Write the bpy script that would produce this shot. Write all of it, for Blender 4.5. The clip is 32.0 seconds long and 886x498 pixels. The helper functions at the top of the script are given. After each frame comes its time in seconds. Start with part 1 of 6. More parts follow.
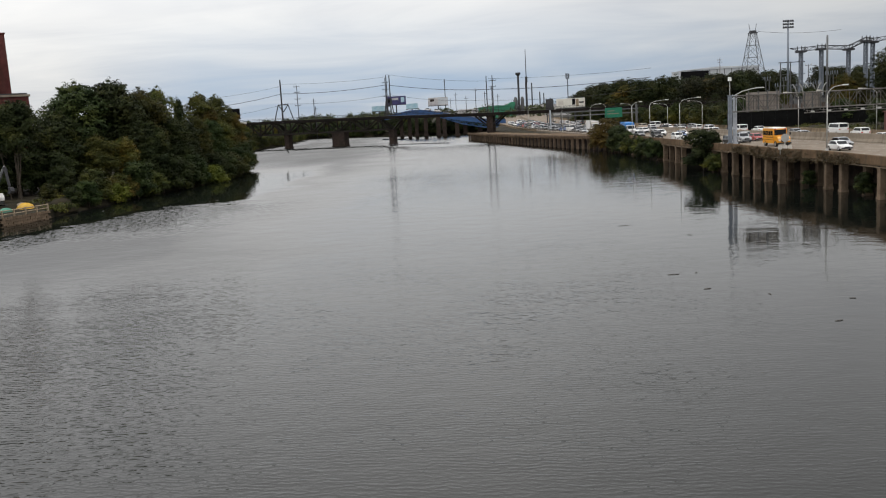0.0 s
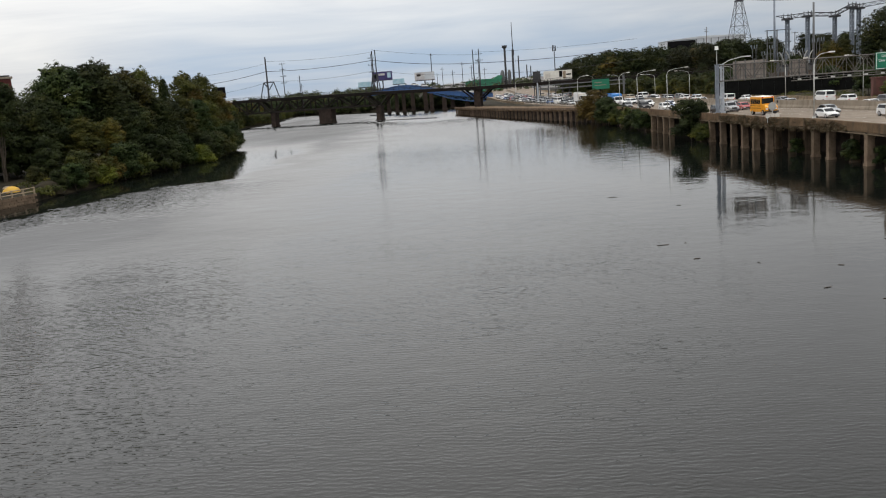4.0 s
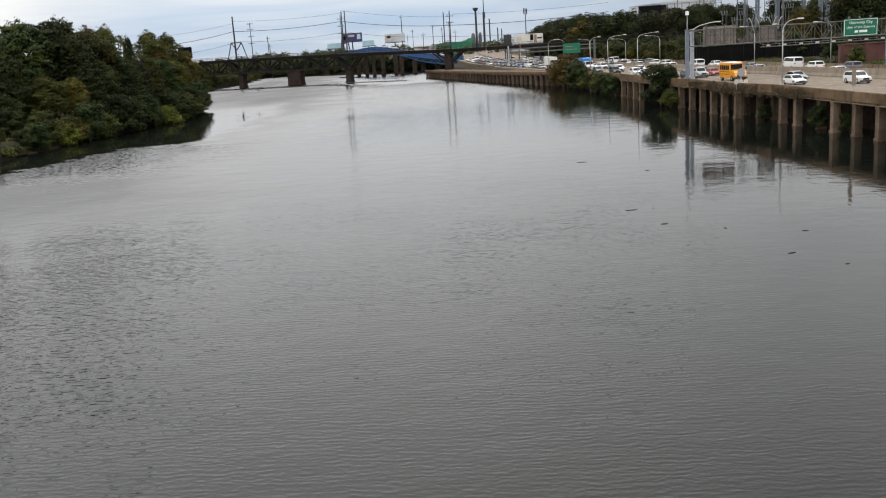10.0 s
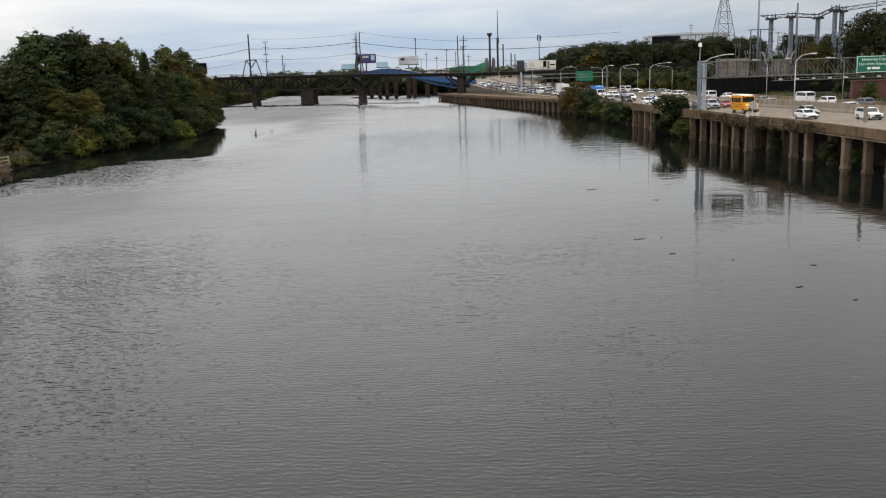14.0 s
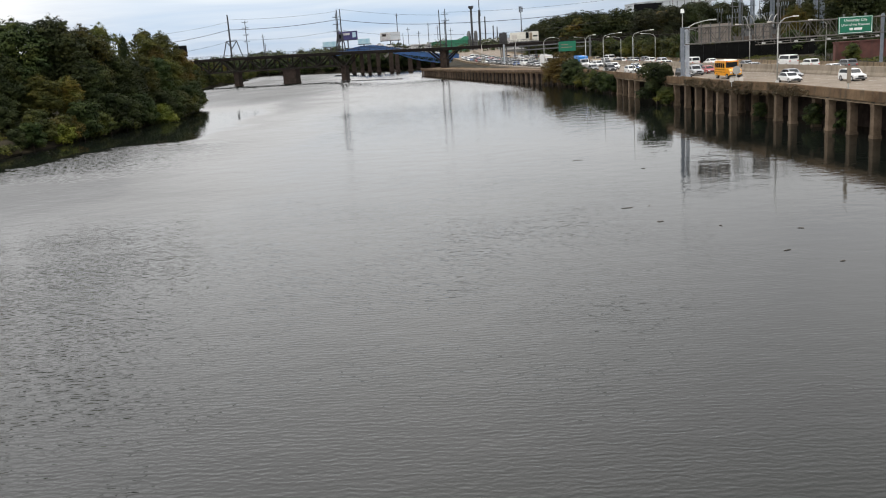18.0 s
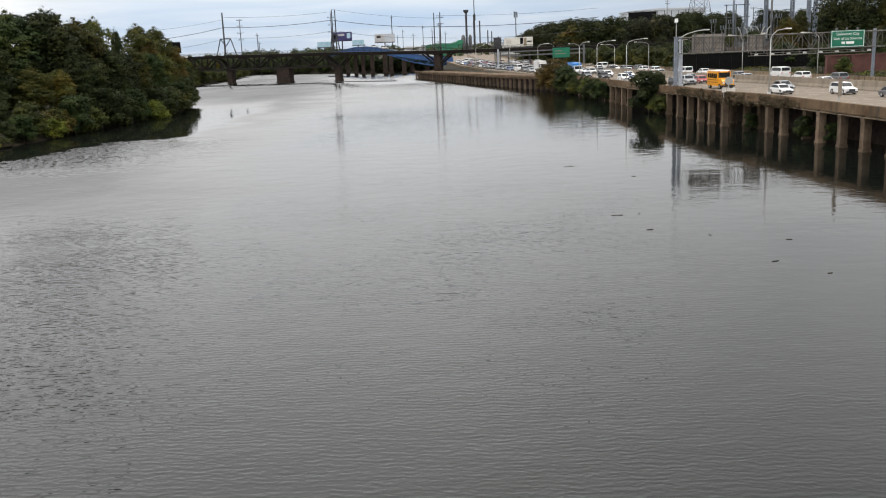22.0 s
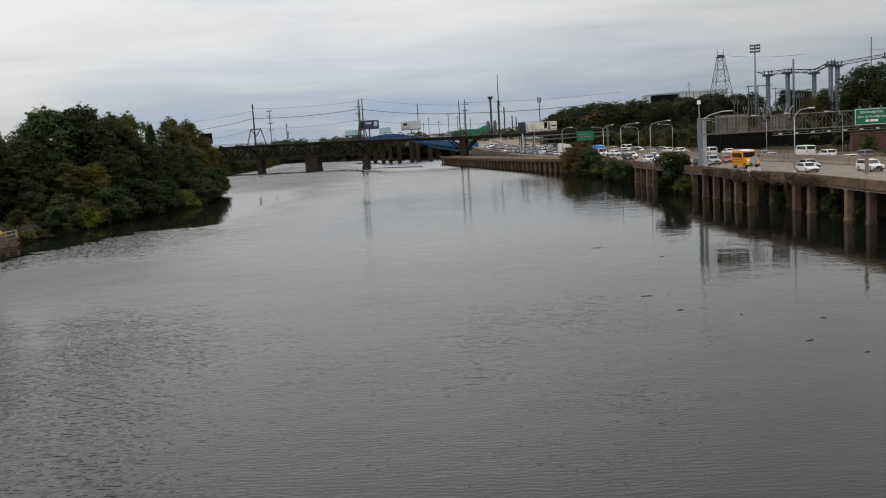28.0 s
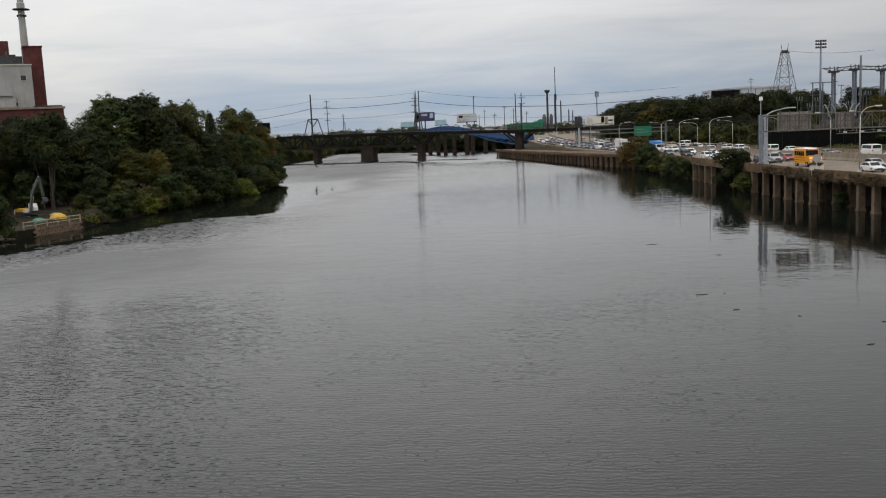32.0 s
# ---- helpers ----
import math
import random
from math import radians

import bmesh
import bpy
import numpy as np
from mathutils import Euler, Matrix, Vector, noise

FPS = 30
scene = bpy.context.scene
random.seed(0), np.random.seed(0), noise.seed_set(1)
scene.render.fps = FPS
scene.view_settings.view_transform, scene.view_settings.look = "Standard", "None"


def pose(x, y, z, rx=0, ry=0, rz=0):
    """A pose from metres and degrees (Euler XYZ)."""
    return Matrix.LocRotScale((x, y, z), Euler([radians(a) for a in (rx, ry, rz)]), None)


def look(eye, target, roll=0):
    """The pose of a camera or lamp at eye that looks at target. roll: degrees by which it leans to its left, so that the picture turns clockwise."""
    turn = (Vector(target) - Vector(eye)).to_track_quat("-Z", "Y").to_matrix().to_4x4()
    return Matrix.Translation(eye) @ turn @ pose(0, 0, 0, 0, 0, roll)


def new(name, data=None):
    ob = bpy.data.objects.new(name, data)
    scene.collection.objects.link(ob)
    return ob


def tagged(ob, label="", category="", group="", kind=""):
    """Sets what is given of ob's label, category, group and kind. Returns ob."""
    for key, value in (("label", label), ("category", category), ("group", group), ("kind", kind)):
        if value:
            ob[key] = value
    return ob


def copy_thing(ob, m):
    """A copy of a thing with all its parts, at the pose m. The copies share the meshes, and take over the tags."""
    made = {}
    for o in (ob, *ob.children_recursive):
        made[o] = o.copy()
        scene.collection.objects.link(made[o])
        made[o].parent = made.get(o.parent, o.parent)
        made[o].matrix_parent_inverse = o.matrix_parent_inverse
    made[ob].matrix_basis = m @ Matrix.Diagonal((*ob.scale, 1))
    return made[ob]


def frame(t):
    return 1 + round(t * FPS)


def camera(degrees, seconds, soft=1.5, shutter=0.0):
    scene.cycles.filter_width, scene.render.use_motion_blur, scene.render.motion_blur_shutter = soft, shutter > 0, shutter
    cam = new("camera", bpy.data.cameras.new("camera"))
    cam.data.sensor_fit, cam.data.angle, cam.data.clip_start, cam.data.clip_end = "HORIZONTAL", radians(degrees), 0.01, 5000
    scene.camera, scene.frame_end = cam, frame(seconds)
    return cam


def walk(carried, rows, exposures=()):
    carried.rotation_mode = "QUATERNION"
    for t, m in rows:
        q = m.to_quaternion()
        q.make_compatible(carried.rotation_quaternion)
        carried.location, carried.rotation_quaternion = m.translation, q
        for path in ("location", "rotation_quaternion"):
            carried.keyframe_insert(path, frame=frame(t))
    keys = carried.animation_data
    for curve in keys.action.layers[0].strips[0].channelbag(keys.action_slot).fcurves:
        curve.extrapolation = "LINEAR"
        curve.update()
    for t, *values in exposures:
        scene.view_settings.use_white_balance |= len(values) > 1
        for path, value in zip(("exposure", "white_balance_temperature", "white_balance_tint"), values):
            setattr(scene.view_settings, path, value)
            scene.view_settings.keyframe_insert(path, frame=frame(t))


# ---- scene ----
cam = camera(52.54, 32.0, soft=1.1)
PATH = [
    (0, pose(0, 0, 13.5, 81.19, 3.25, 0.66)),
    (0.5, pose(0, 0, 13.5, 80.95, 3.61, 0.96)),
    (1, pose(0, 0, 13.5, 80.75, 3.99, 1.01)),
    (1.5, pose(0, 0, 13.5, 80.52, 4.47, 0.73)),
    (2, pose(0, 0, 13.5, 80.38, 4.75, 0.17)),
    (2.5, pose(0, 0, 13.5, 80.10, 4.31, -0.12)),
    (4.5, pose(0, 0, 13.5, 79.51, 4.32, -0.19)),
    (5, pose(0, 0, 13.5, 79.45, 4.32, -0.25)),
    (5.5, pose(0, 0, 13.5, 78.73, 3.99, -0.62)),
    (6, pose(0, 0, 13.5, 78.50, 3.97, -0.70)),
    (6.5, pose(0, 0, 13.5, 78.45, 4.15, -0.81)),
    (7, pose(0, 0, 13.5, 78.31, 4.07, -0.89)),
    (7.5, pose(0, 0, 13.5, 78.15, 4.29, -0.84)),
    (8, pose(0, 0, 13.5, 77.96, 4.12, -0.88)),
    (8.5, pose(0, 0, 13.5, 77.62, 3.91, -1.34)),
    (9, pose(0, 0, 13.5, 77.48, 3.76, -1.44)),
    (9.5, pose(0, 0, 13.5, 77.37, 3.75, -1.68)),
    (10, pose(0, 0, 13.5, 77.13, 3.67, -2.02)),
    (10.5, pose(0, 0, 13.5, 77.16, 3.49, -2.30)),
    (11, pose(0, 0, 13.5, 77.19, 3.38, -2.53)),
    (11.5, pose(0, 0, 13.5, 77.30, 3.33, -2.74)),
    (12, pose(0, 0, 13.5, 78.09, 2.77, -2.89)),
    (12.5, pose(0, 0, 13.5, 78.16, 2.31, -2.73)),
    (13, pose(0, 0, 13.5, 78.31, 1.88, -2.30)),
    (13.5, pose(0, 0, 13.5, 78.44, 1.73, -1.80)),
    (14, pose(0, 0, 13.5, 78.61, 1.92, -1.19)),
    (14.5, pose(0, 0, 13.5, 78.50, 2.50, -1.09)),
    (16.5, pose(0, 0, 13.5, 77.64, 3.68, -1.47)),
    (17, pose(0, 0, 13.5, 77.39, 3.75, -1.70)),
    (17.5, pose(0, 0, 13.5, 77.17, 3.60, -2.00)),
    (18, pose(0, 0, 13.5, 77.00, 3.74, -2.30)),
    (18.5, pose(0, 0, 13.5, 76.67, 3.54, -2.17)),
    (19, pose(0, 0, 13.5, 76.35, 3.47, -2.34)),
    (19.5, pose(0, 0, 13.5, 76.72, 3.40, -2.25)),
    (20, pose(0, 0, 13.5, 76.86, 3.12, -2.66)),
    (20.5, pose(0, 0, 13.5, 77.12, 2.65, -2.81)),
    (21, pose(0, 0, 13.5, 77.25, 2.32, -2.58)),
    (21.5, pose(0, 0, 13.5, 77.08, 2.32, -2.62)),
    (22, pose(0, 0, 13.5, 77.18, 2.30, -2.65)),
    (22.5, pose(0, 0, 13.5, 77.27, 2.51, -2.73)),
    (23, pose(0, 0, 13.5, 77.30, 1.83, -2.07)),
    (23.5, pose(0, 0, 13.5, 77.71, 2.63, 3.67)),
    (24, pose(0, 0, 13.5, 77.70, 3.10, 4.49)),
    (24.5, pose(0, 0, 13.5, 77.76, 3.06, 3.71)),
    (25, pose(0, 0, 13.5, 77.94, 2.79, 3.00)),
    (25.5, pose(0, 0, 13.5, 79.47, 2.66, 1.25)),
    (26, pose(0, 0, 13.5, 82.68, 3.00, 0.70)),
    (26.5, pose(0, 0, 13.5, 83.23, 3.34, 0.39)),
    (28.5, pose(0, 0, 13.5, 82.28, 3.15, -1.52)),
    (29, pose(0, 0, 13.5, 82.04, 2.83, -1.83)),
    (29.5, pose(0, 0, 13.5, 81.91, 2.88, -1.99)),
    (30, pose(0, 0, 13.5, 82.10, 2.90, -2.37)),
    (30.5, pose(0, 0, 13.5, 82.01, 2.56, -2.23)),
    (31, pose(0, 0, 13.5, 82.08, 2.81, -1.01)),
    (31.5, pose(0, 0, 13.5, 82.04, 2.76, 0.08)),
    (32, pose(0, 0, 13.5, 82.30, 2.60, 2.47)),
]
walk(cam, PATH, exposures=[(0.0, 0.0), (1.0, 0.04), (5.0, 0.05), (6.0, 0.10), (7.0, 0.24), (9.0, 0.22), (11.0, 0.36), (12.0, 0.30), (13.0, 0.22), (14.0, 0.18), (17.0, 0.42), (20.0, 0.42), (23.0, 0.42), (25.0, 0.46), (25.5, 0.30), (26.0, -0.05), (26.5, -0.09), (29.0, -0.27), (32.0, -0.22)])

# ---- sky and light: overcast, thin bright cloud ----
world = bpy.data.worlds.new("overcast_sky")
scene.world = world
world.use_nodes = True
wn, wl = world.node_tree.nodes, world.node_tree.links
wn.clear()


def wnode(kind, **values):
    n = wn.new(kind)
    for k, v in values.items():
        n.inputs[k].default_value = v
    return n


def wmath(op, a, b=None, c=None):
    n = wn.new("ShaderNodeMath")
    n.operation = op
    for i, v in enumerate((a, b, c)):
        if v is None:
            continue
        if isinstance(v, (int, float)):
            n.inputs[i].default_value = v
        else:
            wl.new(v, n.inputs[i])
    return n.outputs[0]


def wmix(fac, a, b):
    n = wn.new("ShaderNodeMix")
    n.data_type = "RGBA"
    for i, v in ((0, fac), (6, a), (7, b)):
        if isinstance(v, (int, float, tuple)):
            n.inputs[i].default_value = v
        else:
            wl.new(v, n.inputs[i])
    return n.outputs[2]


def wramp(fac, *stops):
    n = wn.new("ShaderNodeValToRGB")
    while len(n.color_ramp.elements) < len(stops):
        n.color_ramp.elements.new(0.5)
    for e, (p, col) in zip(n.color_ramp.elements, stops):
        e.position, e.color = p, (*col, 1)
    wl.new(fac, n.inputs[0])
    return n.outputs[0]


SUN_EL, SUN_ROT = radians(58), radians(100)
coord = wn.new("ShaderNodeTexCoord")
sep = wn.new("ShaderNodeSeparateXYZ")
wl.new(coord.outputs["Generated"], sep.inputs[0])
up = wmath("MAXIMUM", sep.outputs[2], 0.0)
over = wmath("ADD", up, 0.07)
comb = wn.new("ShaderNodeCombineXYZ")
wl.new(wmath("DIVIDE", sep.outputs[0], over), comb.inputs[0])
wl.new(wmath("DIVIDE", sep.outputs[1], over), comb.inputs[1])
big = wnode("ShaderNodeTexNoise", Scale=0.55, Detail=5.0, Roughness=0.55, Distortion=0.6)
wl.new(comb.outputs[0], big.inputs["Vector"])
bands = wn.new("ShaderNodeMapping")
bands.inputs["Scale"].default_value = (0.45, 1.3, 1.0)
bands.inputs["Rotation"].default_value = (0, 0, radians(14))
wl.new(comb.outputs[0], bands.inputs[0])
fine = wnode("ShaderNodeTexNoise", Scale=0.9, Detail=7.0, Roughness=0.6, Distortion=1.0)
wl.new(bands.outputs[0], fine.inputs["Vector"])
cover = wmath("ADD", wmath("MULTIPLY", big.outputs[0], 0.66), wmath("MULTIPLY", fine.outputs[0], 0.34))
cloud = wramp(cover, (0.36, (0.685, 0.68, 0.69)), (0.47, (0.79, 0.778, 0.768)), (0.60, (0.875, 0.857, 0.832)))
sky = wn.new("ShaderNodeTexSky")
sky.sky_type, sky.sun_disc, sky.sun_elevation, sky.sun_rotation = "NISHITA", False, SUN_EL, SUN_ROT
sky.dust_density, sky.air_density = 2.0, 1.0
clear = wn.new("ShaderNodeVectorMath")
clear.operation = "SCALE"
clear.inputs["Scale"].default_value = 0.12
wl.new(sky.outputs[0], clear.inputs[0])
# clear sky shows through in a low band, whiter again at the horizon
low = wramp(up, (0.0, (0.70, 0.70, 0.70)), (0.03, (0.92, 0.92, 0.92)), (0.062, (0.52, 0.52, 0.52)), (0.11, (0.12, 0.12, 0.12)), (0.22, (0.0, 0.0, 0.0)))
side = wmath("MINIMUM", wmath("ADD", wmath("MULTIPLY", sep.outputs[0], 6.0), 2.6), wmath("ADD", wmath("MULTIPLY", sep.outputs[0], -0.8), 1.1))
gaps = wmath("MULTIPLY", wmath("MULTIPLY", low, wmath("MINIMUM", wmath("MAXIMUM", side, 0.22), 1.0)), wmath("ADD", wmath("MULTIPLY", big.outputs[0], -1.2), 1.55))
both = wmix(gaps, cloud, (0.42, 0.535, 0.69, 1))
both = wmix(0.10, both, clear.outputs[0])
back = wnode("ShaderNodeBackground", Strength=1.0)
# an overcast sky grows brighter towards the zenith
# and the cloud is a little thicker over the right bank
thick = wmath("SUBTRACT", 1.0, wmath("MULTIPLY", wmath("MINIMUM", wmath("MAXIMUM", wmath("SUBTRACT", sep.outputs[0], 0.04), 0.0), 0.35), 0.6))
wl.new(wmath("MULTIPLY", thick, wmath("ADD", wmath("MULTIPLY", up, wmath("SUBTRACT", 1.95, wmath("MULTIPLY", sep.outputs[0], 0.75))), 0.93)), back.inputs["Strength"])
wl.new(both, back.inputs[0])
wout = wn.new("ShaderNodeOutputWorld")
wl.new(back.outputs[0], wout.inputs[0])

sun = new("sun", bpy.data.lights.new("sun", "SUN"))
sun.data.energy, sun.data.angle, sun.data.color = 0.4, radians(25), (1.0, 0.96, 0.9)
sun.matrix_basis = look((0, 0, 300), (-math.sin(SUN_ROT) * math.cos(SUN_EL) * 10, -math.cos(SUN_ROT) * math.cos(SUN_EL) * 10, 300 - 10 * math.sin(SUN_EL)))


# ---- materials ----
def material(name, dark, light, rough=0.8, metal=0.0, scale=1.0, bump=0.0, bump_scale=8.0, stretch=(1, 1, 1), per_object=0.0, per_island=0.0, stains=0.0):
    m = bpy.data.materials.new(name)
    m.use_nodes = True
    nodes, links = m.node_tree.nodes, m.node_tree.links
    bsdf = nodes["Principled BSDF"]
    bsdf.inputs["Roughness"].default_value, bsdf.inputs["Metallic"].default_value = rough, metal
    tc = nodes.new("ShaderNodeTexCoord")
    mp = nodes.new("ShaderNodeMapping")
    mp.inputs["Scale"].default_value = stretch
    links.new(tc.outputs["Object"], mp.inputs[0])
    a = nodes.new("ShaderNodeTexNoise")
    a.inputs["Scale"].default_value, a.inputs["Detail"].default_value, a.inputs["Roughness"].default_value = scale, 6.0, 0.65
    links.new(mp.outputs[0], a.inputs["Vector"])
    ramp = nodes.new("ShaderNodeValToRGB")
    ramp.color_ramp.elements[0].position, ramp.color_ramp.elements[0].color = 0.32, (*dark, 1)
    ramp.color_ramp.elements[1].position, ramp.color_ramp.elements[1].color = 0.68, (*light, 1)
    links.new(a.outputs[0], ramp.inputs[0])
    colour = ramp.outputs[0]
    if per_object or per_island:
        if per_object:
            src = nodes.new("ShaderNodeObjectInfo").outputs["Random"]
        else:
            src = nodes.new("ShaderNodeNewGeometry").outputs["Random Per Island"]
        amount = per_object or per_island
        rng = nodes.new("ShaderNodeMapRange")
        rng.inputs[3].default_value, rng.inputs[4].default_value = 1 - amount, 1 + amount
        links.new(src, rng.inputs[0])
        hsv = nodes.new("ShaderNodeHueSaturation")
        links.new(rng.outputs[0], hsv.inputs["Value"])
        links.new(colour, hsv.inputs["Color"])
        colour = hsv.outputs[0]
    if stains:
        smp = nodes.new("ShaderNodeMapping")
        smp.inputs["Scale"].default_value = (1.2, 1.2, 0.15)
        links.new(tc.outputs["Object"], smp.inputs[0])
        s = nodes.new("ShaderNodeTexNoise")
        s.inputs["Scale"].default_value, s.inputs["Detail"].default_value = 1.0, 5.0
        links.new(smp.outputs[0], s.inputs["Vector"])
        sr = nodes.new("ShaderNodeValToRGB")
        sr.color_ramp.elements[0].position, sr.color_ramp.elements[0].color = 0.50, (0, 0, 0, 1)
        sr.color_ramp.elements[1].position, sr.color_ramp.elements[1].color = 0.72, (stains, stains, stains, 1)
        links.new(s.outputs[0], sr.inputs[0])
        mx = nodes.new("ShaderNodeMix")
        mx.data_type = "RGBA"
        links.new(sr.outputs[0], mx.inputs[0])
        links.new(colour, mx.inputs[6])
        mx.inputs[7].default_value = (0.05, 0.042, 0.032, 1)
        colour = mx.outputs[2]
    links.new(colour, bsdf.inputs["Base Color"])
    if bump:
        b = nodes.new("ShaderNodeTexNoise")
        b.inputs["Scale"].default_value, b.inputs["Detail"].default_value = bump_scale, 4.0
        links.new(mp.outputs[0], b.inputs["Vector"])
        bn = nodes.new("ShaderNodeBump")
        bn.inputs["Strength"].default_value = bump
        bn.inputs["Distance"].default_value = 0.1
        links.new(b.outputs[0], bn.inputs["Height"])
        links.new(bn.outputs[0], bsdf.inputs["Normal"])
    return m


def water_material():
    m = bpy.data.materials.new("river_water")
    m.use_nodes = True
    nodes, links = m.node_tree.nodes, m.node_tree.links
    bsdf = nodes["Principled BSDF"]
    bsdf.inputs["Base Color"].default_value = (0.0050, 0.0062, 0.0050, 1)
    bsdf.inputs["IOR"].default_value = 1.33
    tc = nodes.new("ShaderNodeTexCoord")

    def layer(scale, sx, sy, turn, detail=3.0):
        mp = nodes.new("ShaderNodeMapping")
        mp.inputs["Scale"].default_value = (sx, sy, 1)
        mp.inputs["Rotation"].default_value = (0, 0, radians(turn))
        links.new(tc.outputs["Object"], mp.inputs[0])
        n = nodes.new("ShaderNodeTexNoise")
        n.inputs["Scale"].default_value, n.inputs["Detail"].default_value = scale, detail
        n.inputs["Distortion"].default_value = 0.3
        links.new(mp.outputs[0], n.inputs["Vector"])
        return n.outputs[0]

    def mathn(op, a, b):
        n = nodes.new("ShaderNodeMath")
        n.operation = op
        for i, v in enumerate((a, b)):
            if isinstance(v, (int, float)):
                n.inputs[i].default_value = v
            else:
                links.new(v, n.inputs[i])
        return n.outputs[0]

    def train(length, turn, distort):
        """Short wave crests that roll one behind the other."""
        mp = nodes.new("ShaderNodeMapping")
        mp.inputs["Rotation"].default_value = (0, 0, radians(turn))
        mp.inputs["Scale"].default_value = (0.9, 1.0, 1.0)
        links.new(tc.outputs["Object"], mp.inputs[0])
        n = nodes.new("ShaderNodeTexWave")
        n.bands_direction = "Y"
        n.inputs["Scale"].default_value, n.inputs["Distortion"].default_value = 0.314 / length, distort
        n.inputs["Detail"].default_value, n.inputs["Detail Scale"].default_value = 2.0, 1.1
        links.new(mp.outputs[0], n.inputs["Vector"])
        return n.outputs["Fac"]

    def span(v, lo, hi, a, b):
        n = nodes.new("ShaderNodeMapRange")
        n.interpolation_type = "SMOOTHSTEP"
        for i, val in enumerate((lo, hi, a, b)):
            n.inputs[i + 1].default_value = val
        links.new(v, n.inputs[0])
        return n.outputs[0]

    sp = nodes.new("ShaderNodeSeparateXYZ")
    links.new(tc.outputs["Object"], sp.inputs[0])
    ripples = layer(4.2, 0.65, 1.0, 4)
    swell = layer(0.35, 0.7, 1.0, -14)
    tiny = layer(7.0, 0.5, 1.0, 12, 2.0)
    # wind patches: calm and ruffled water
    patch = span(layer(0.018, 1.6, 0.7, 12, 4.0), 0.36, 0.62, 0.75, 1.1)
    gust = span(layer(0.11, 0.7, 1.0, 8, 3.0), 0.35, 0.65, 0.7, 1.15)
    trains = mathn("MULTIPLY", gust, mathn("ADD", mathn("MULTIPLY", train(0.36, 2, 7.0), 0.0125), mathn("MULTIPLY", train(0.27, 13, 8.0), 0.0085)))
    h = mathn("ADD", mathn("ADD", mathn("MULTIPLY", ripples, 0.044), trains), mathn("ADD", mathn("MULTIPLY", swell, 0.09), mathn("MULTIPLY", tiny, 0.012)))
    bn = nodes.new("ShaderNodeBump")
    bn.inputs["Distance"].default_value = 1.0
    links.new(h, bn.inputs["Height"])
    # slow chop that breaks up reflections
    chop = nodes.new("ShaderNodeBump")
    chop.inputs["Distance"].default_value = 1.0
    links.new(mathn("ADD", mathn("MULTIPLY", layer(0.40, 0.75, 1.0, 5, 2.0), 0.12), mathn("MULTIPLY", layer(1.5, 0.45, 1.0, -5, 2.0), 0.045)), chop.inputs["Height"])
    links.new(chop.outputs[0], bn.inputs["Normal"])
    wob = layer(0.05, 1.0, 1.0, 0, 3.0)
    wander = mathn("MULTIPLY", mathn("SUBTRACT", wob, 0.5), 26.0)
    # metres out from the left bank and from the right bank
    out_left = mathn("ADD", mathn("ADD", sp.outputs[0], 58.0), wander)
    out_right = mathn("SUBTRACT", mathn("SUBTRACT", 49.0, mathn("ADD", sp.outputs[0], wander)), mathn("MULTIPLY", mathn("MAXIMUM", mathn("SUBTRACT", sp.outputs[1], 230.0), 0.0), 0.24))
    # still water along all of the right side, and in the lee of the trees
    still_right = mathn("MULTIPLY", span(out_right, 22.0, 46.0, 1.0, 0.0), span(sp.outputs[1], 212.0, 275.0, 1.0, 0.06))
    lee = mathn("SUBTRACT", mathn("SUBTRACT", sp.outputs[1], 148.0), mathn("MULTIPLY", mathn("MINIMUM", mathn("ADD", sp.outputs[0], 49.0), 0.0), 3.3))
    lee = mathn("ADD", lee, mathn("MULTIPLY", mathn("SUBTRACT", layer(0.22, 0.5, 1.0, 0, 3.0), 0.5), 34.0))
    still_left = mathn("MULTIPLY", span(lee, -8.0, 12.0, 0.0, 1.0), mathn("MULTIPLY", span(out_left, 20.0, 30.0, 1.0, 0.0), span(sp.outputs[1], 205.0, 300.0, 1.0, 0.0)))
    # wind-ruffled strip beyond the trees' reflection
    choppy = mathn("MULTIPLY", mathn("MULTIPLY", span(lee, -46.0, -24.0, 0.0, 1.0), span(lee, -6.0, 12.0, 1.0, 0.0)), span(out_left, 18.0, 36.0, 1.0, 0.0))
    fade = mathn("MAXIMUM", span(sp.outputs[1], 24.0, 120.0, 1.0, 0.12), mathn("MULTIPLY", choppy, 0.5))
    moved = mathn("MULTIPLY", mathn("SUBTRACT", 1.0, mathn("MULTIPLY", still_right, 0.88)), mathn("SUBTRACT", 1.0, mathn("MULTIPLY", still_left, 0.85)))
    ruffle = mathn("MULTIPLY", mathn("MULTIPLY", moved, patch), fade)
    links.new(mathn("ADD", mathn("MULTIPLY", mathn("MULTIPLY", ruffle, span(out_left, 10.0, 60.0, 0.74, 1.0)), 0.58), span(sp.outputs[1], 130.0, 260.0, 0.014, 0.07)), bn.inputs["Strength"])
    quiet = mathn("SUBTRACT", 1.0, mathn("MULTIPLY", mathn("MAXIMUM", still_right, still_left), 0.50))
    links.new(mathn("MULTIPLY", quiet, mathn("ADD", mathn("MULTIPLY", choppy, 0.35), span(sp.outputs[1], 100.0, 190.0, 0.36, 0.52))), chop.inputs["Strength"])
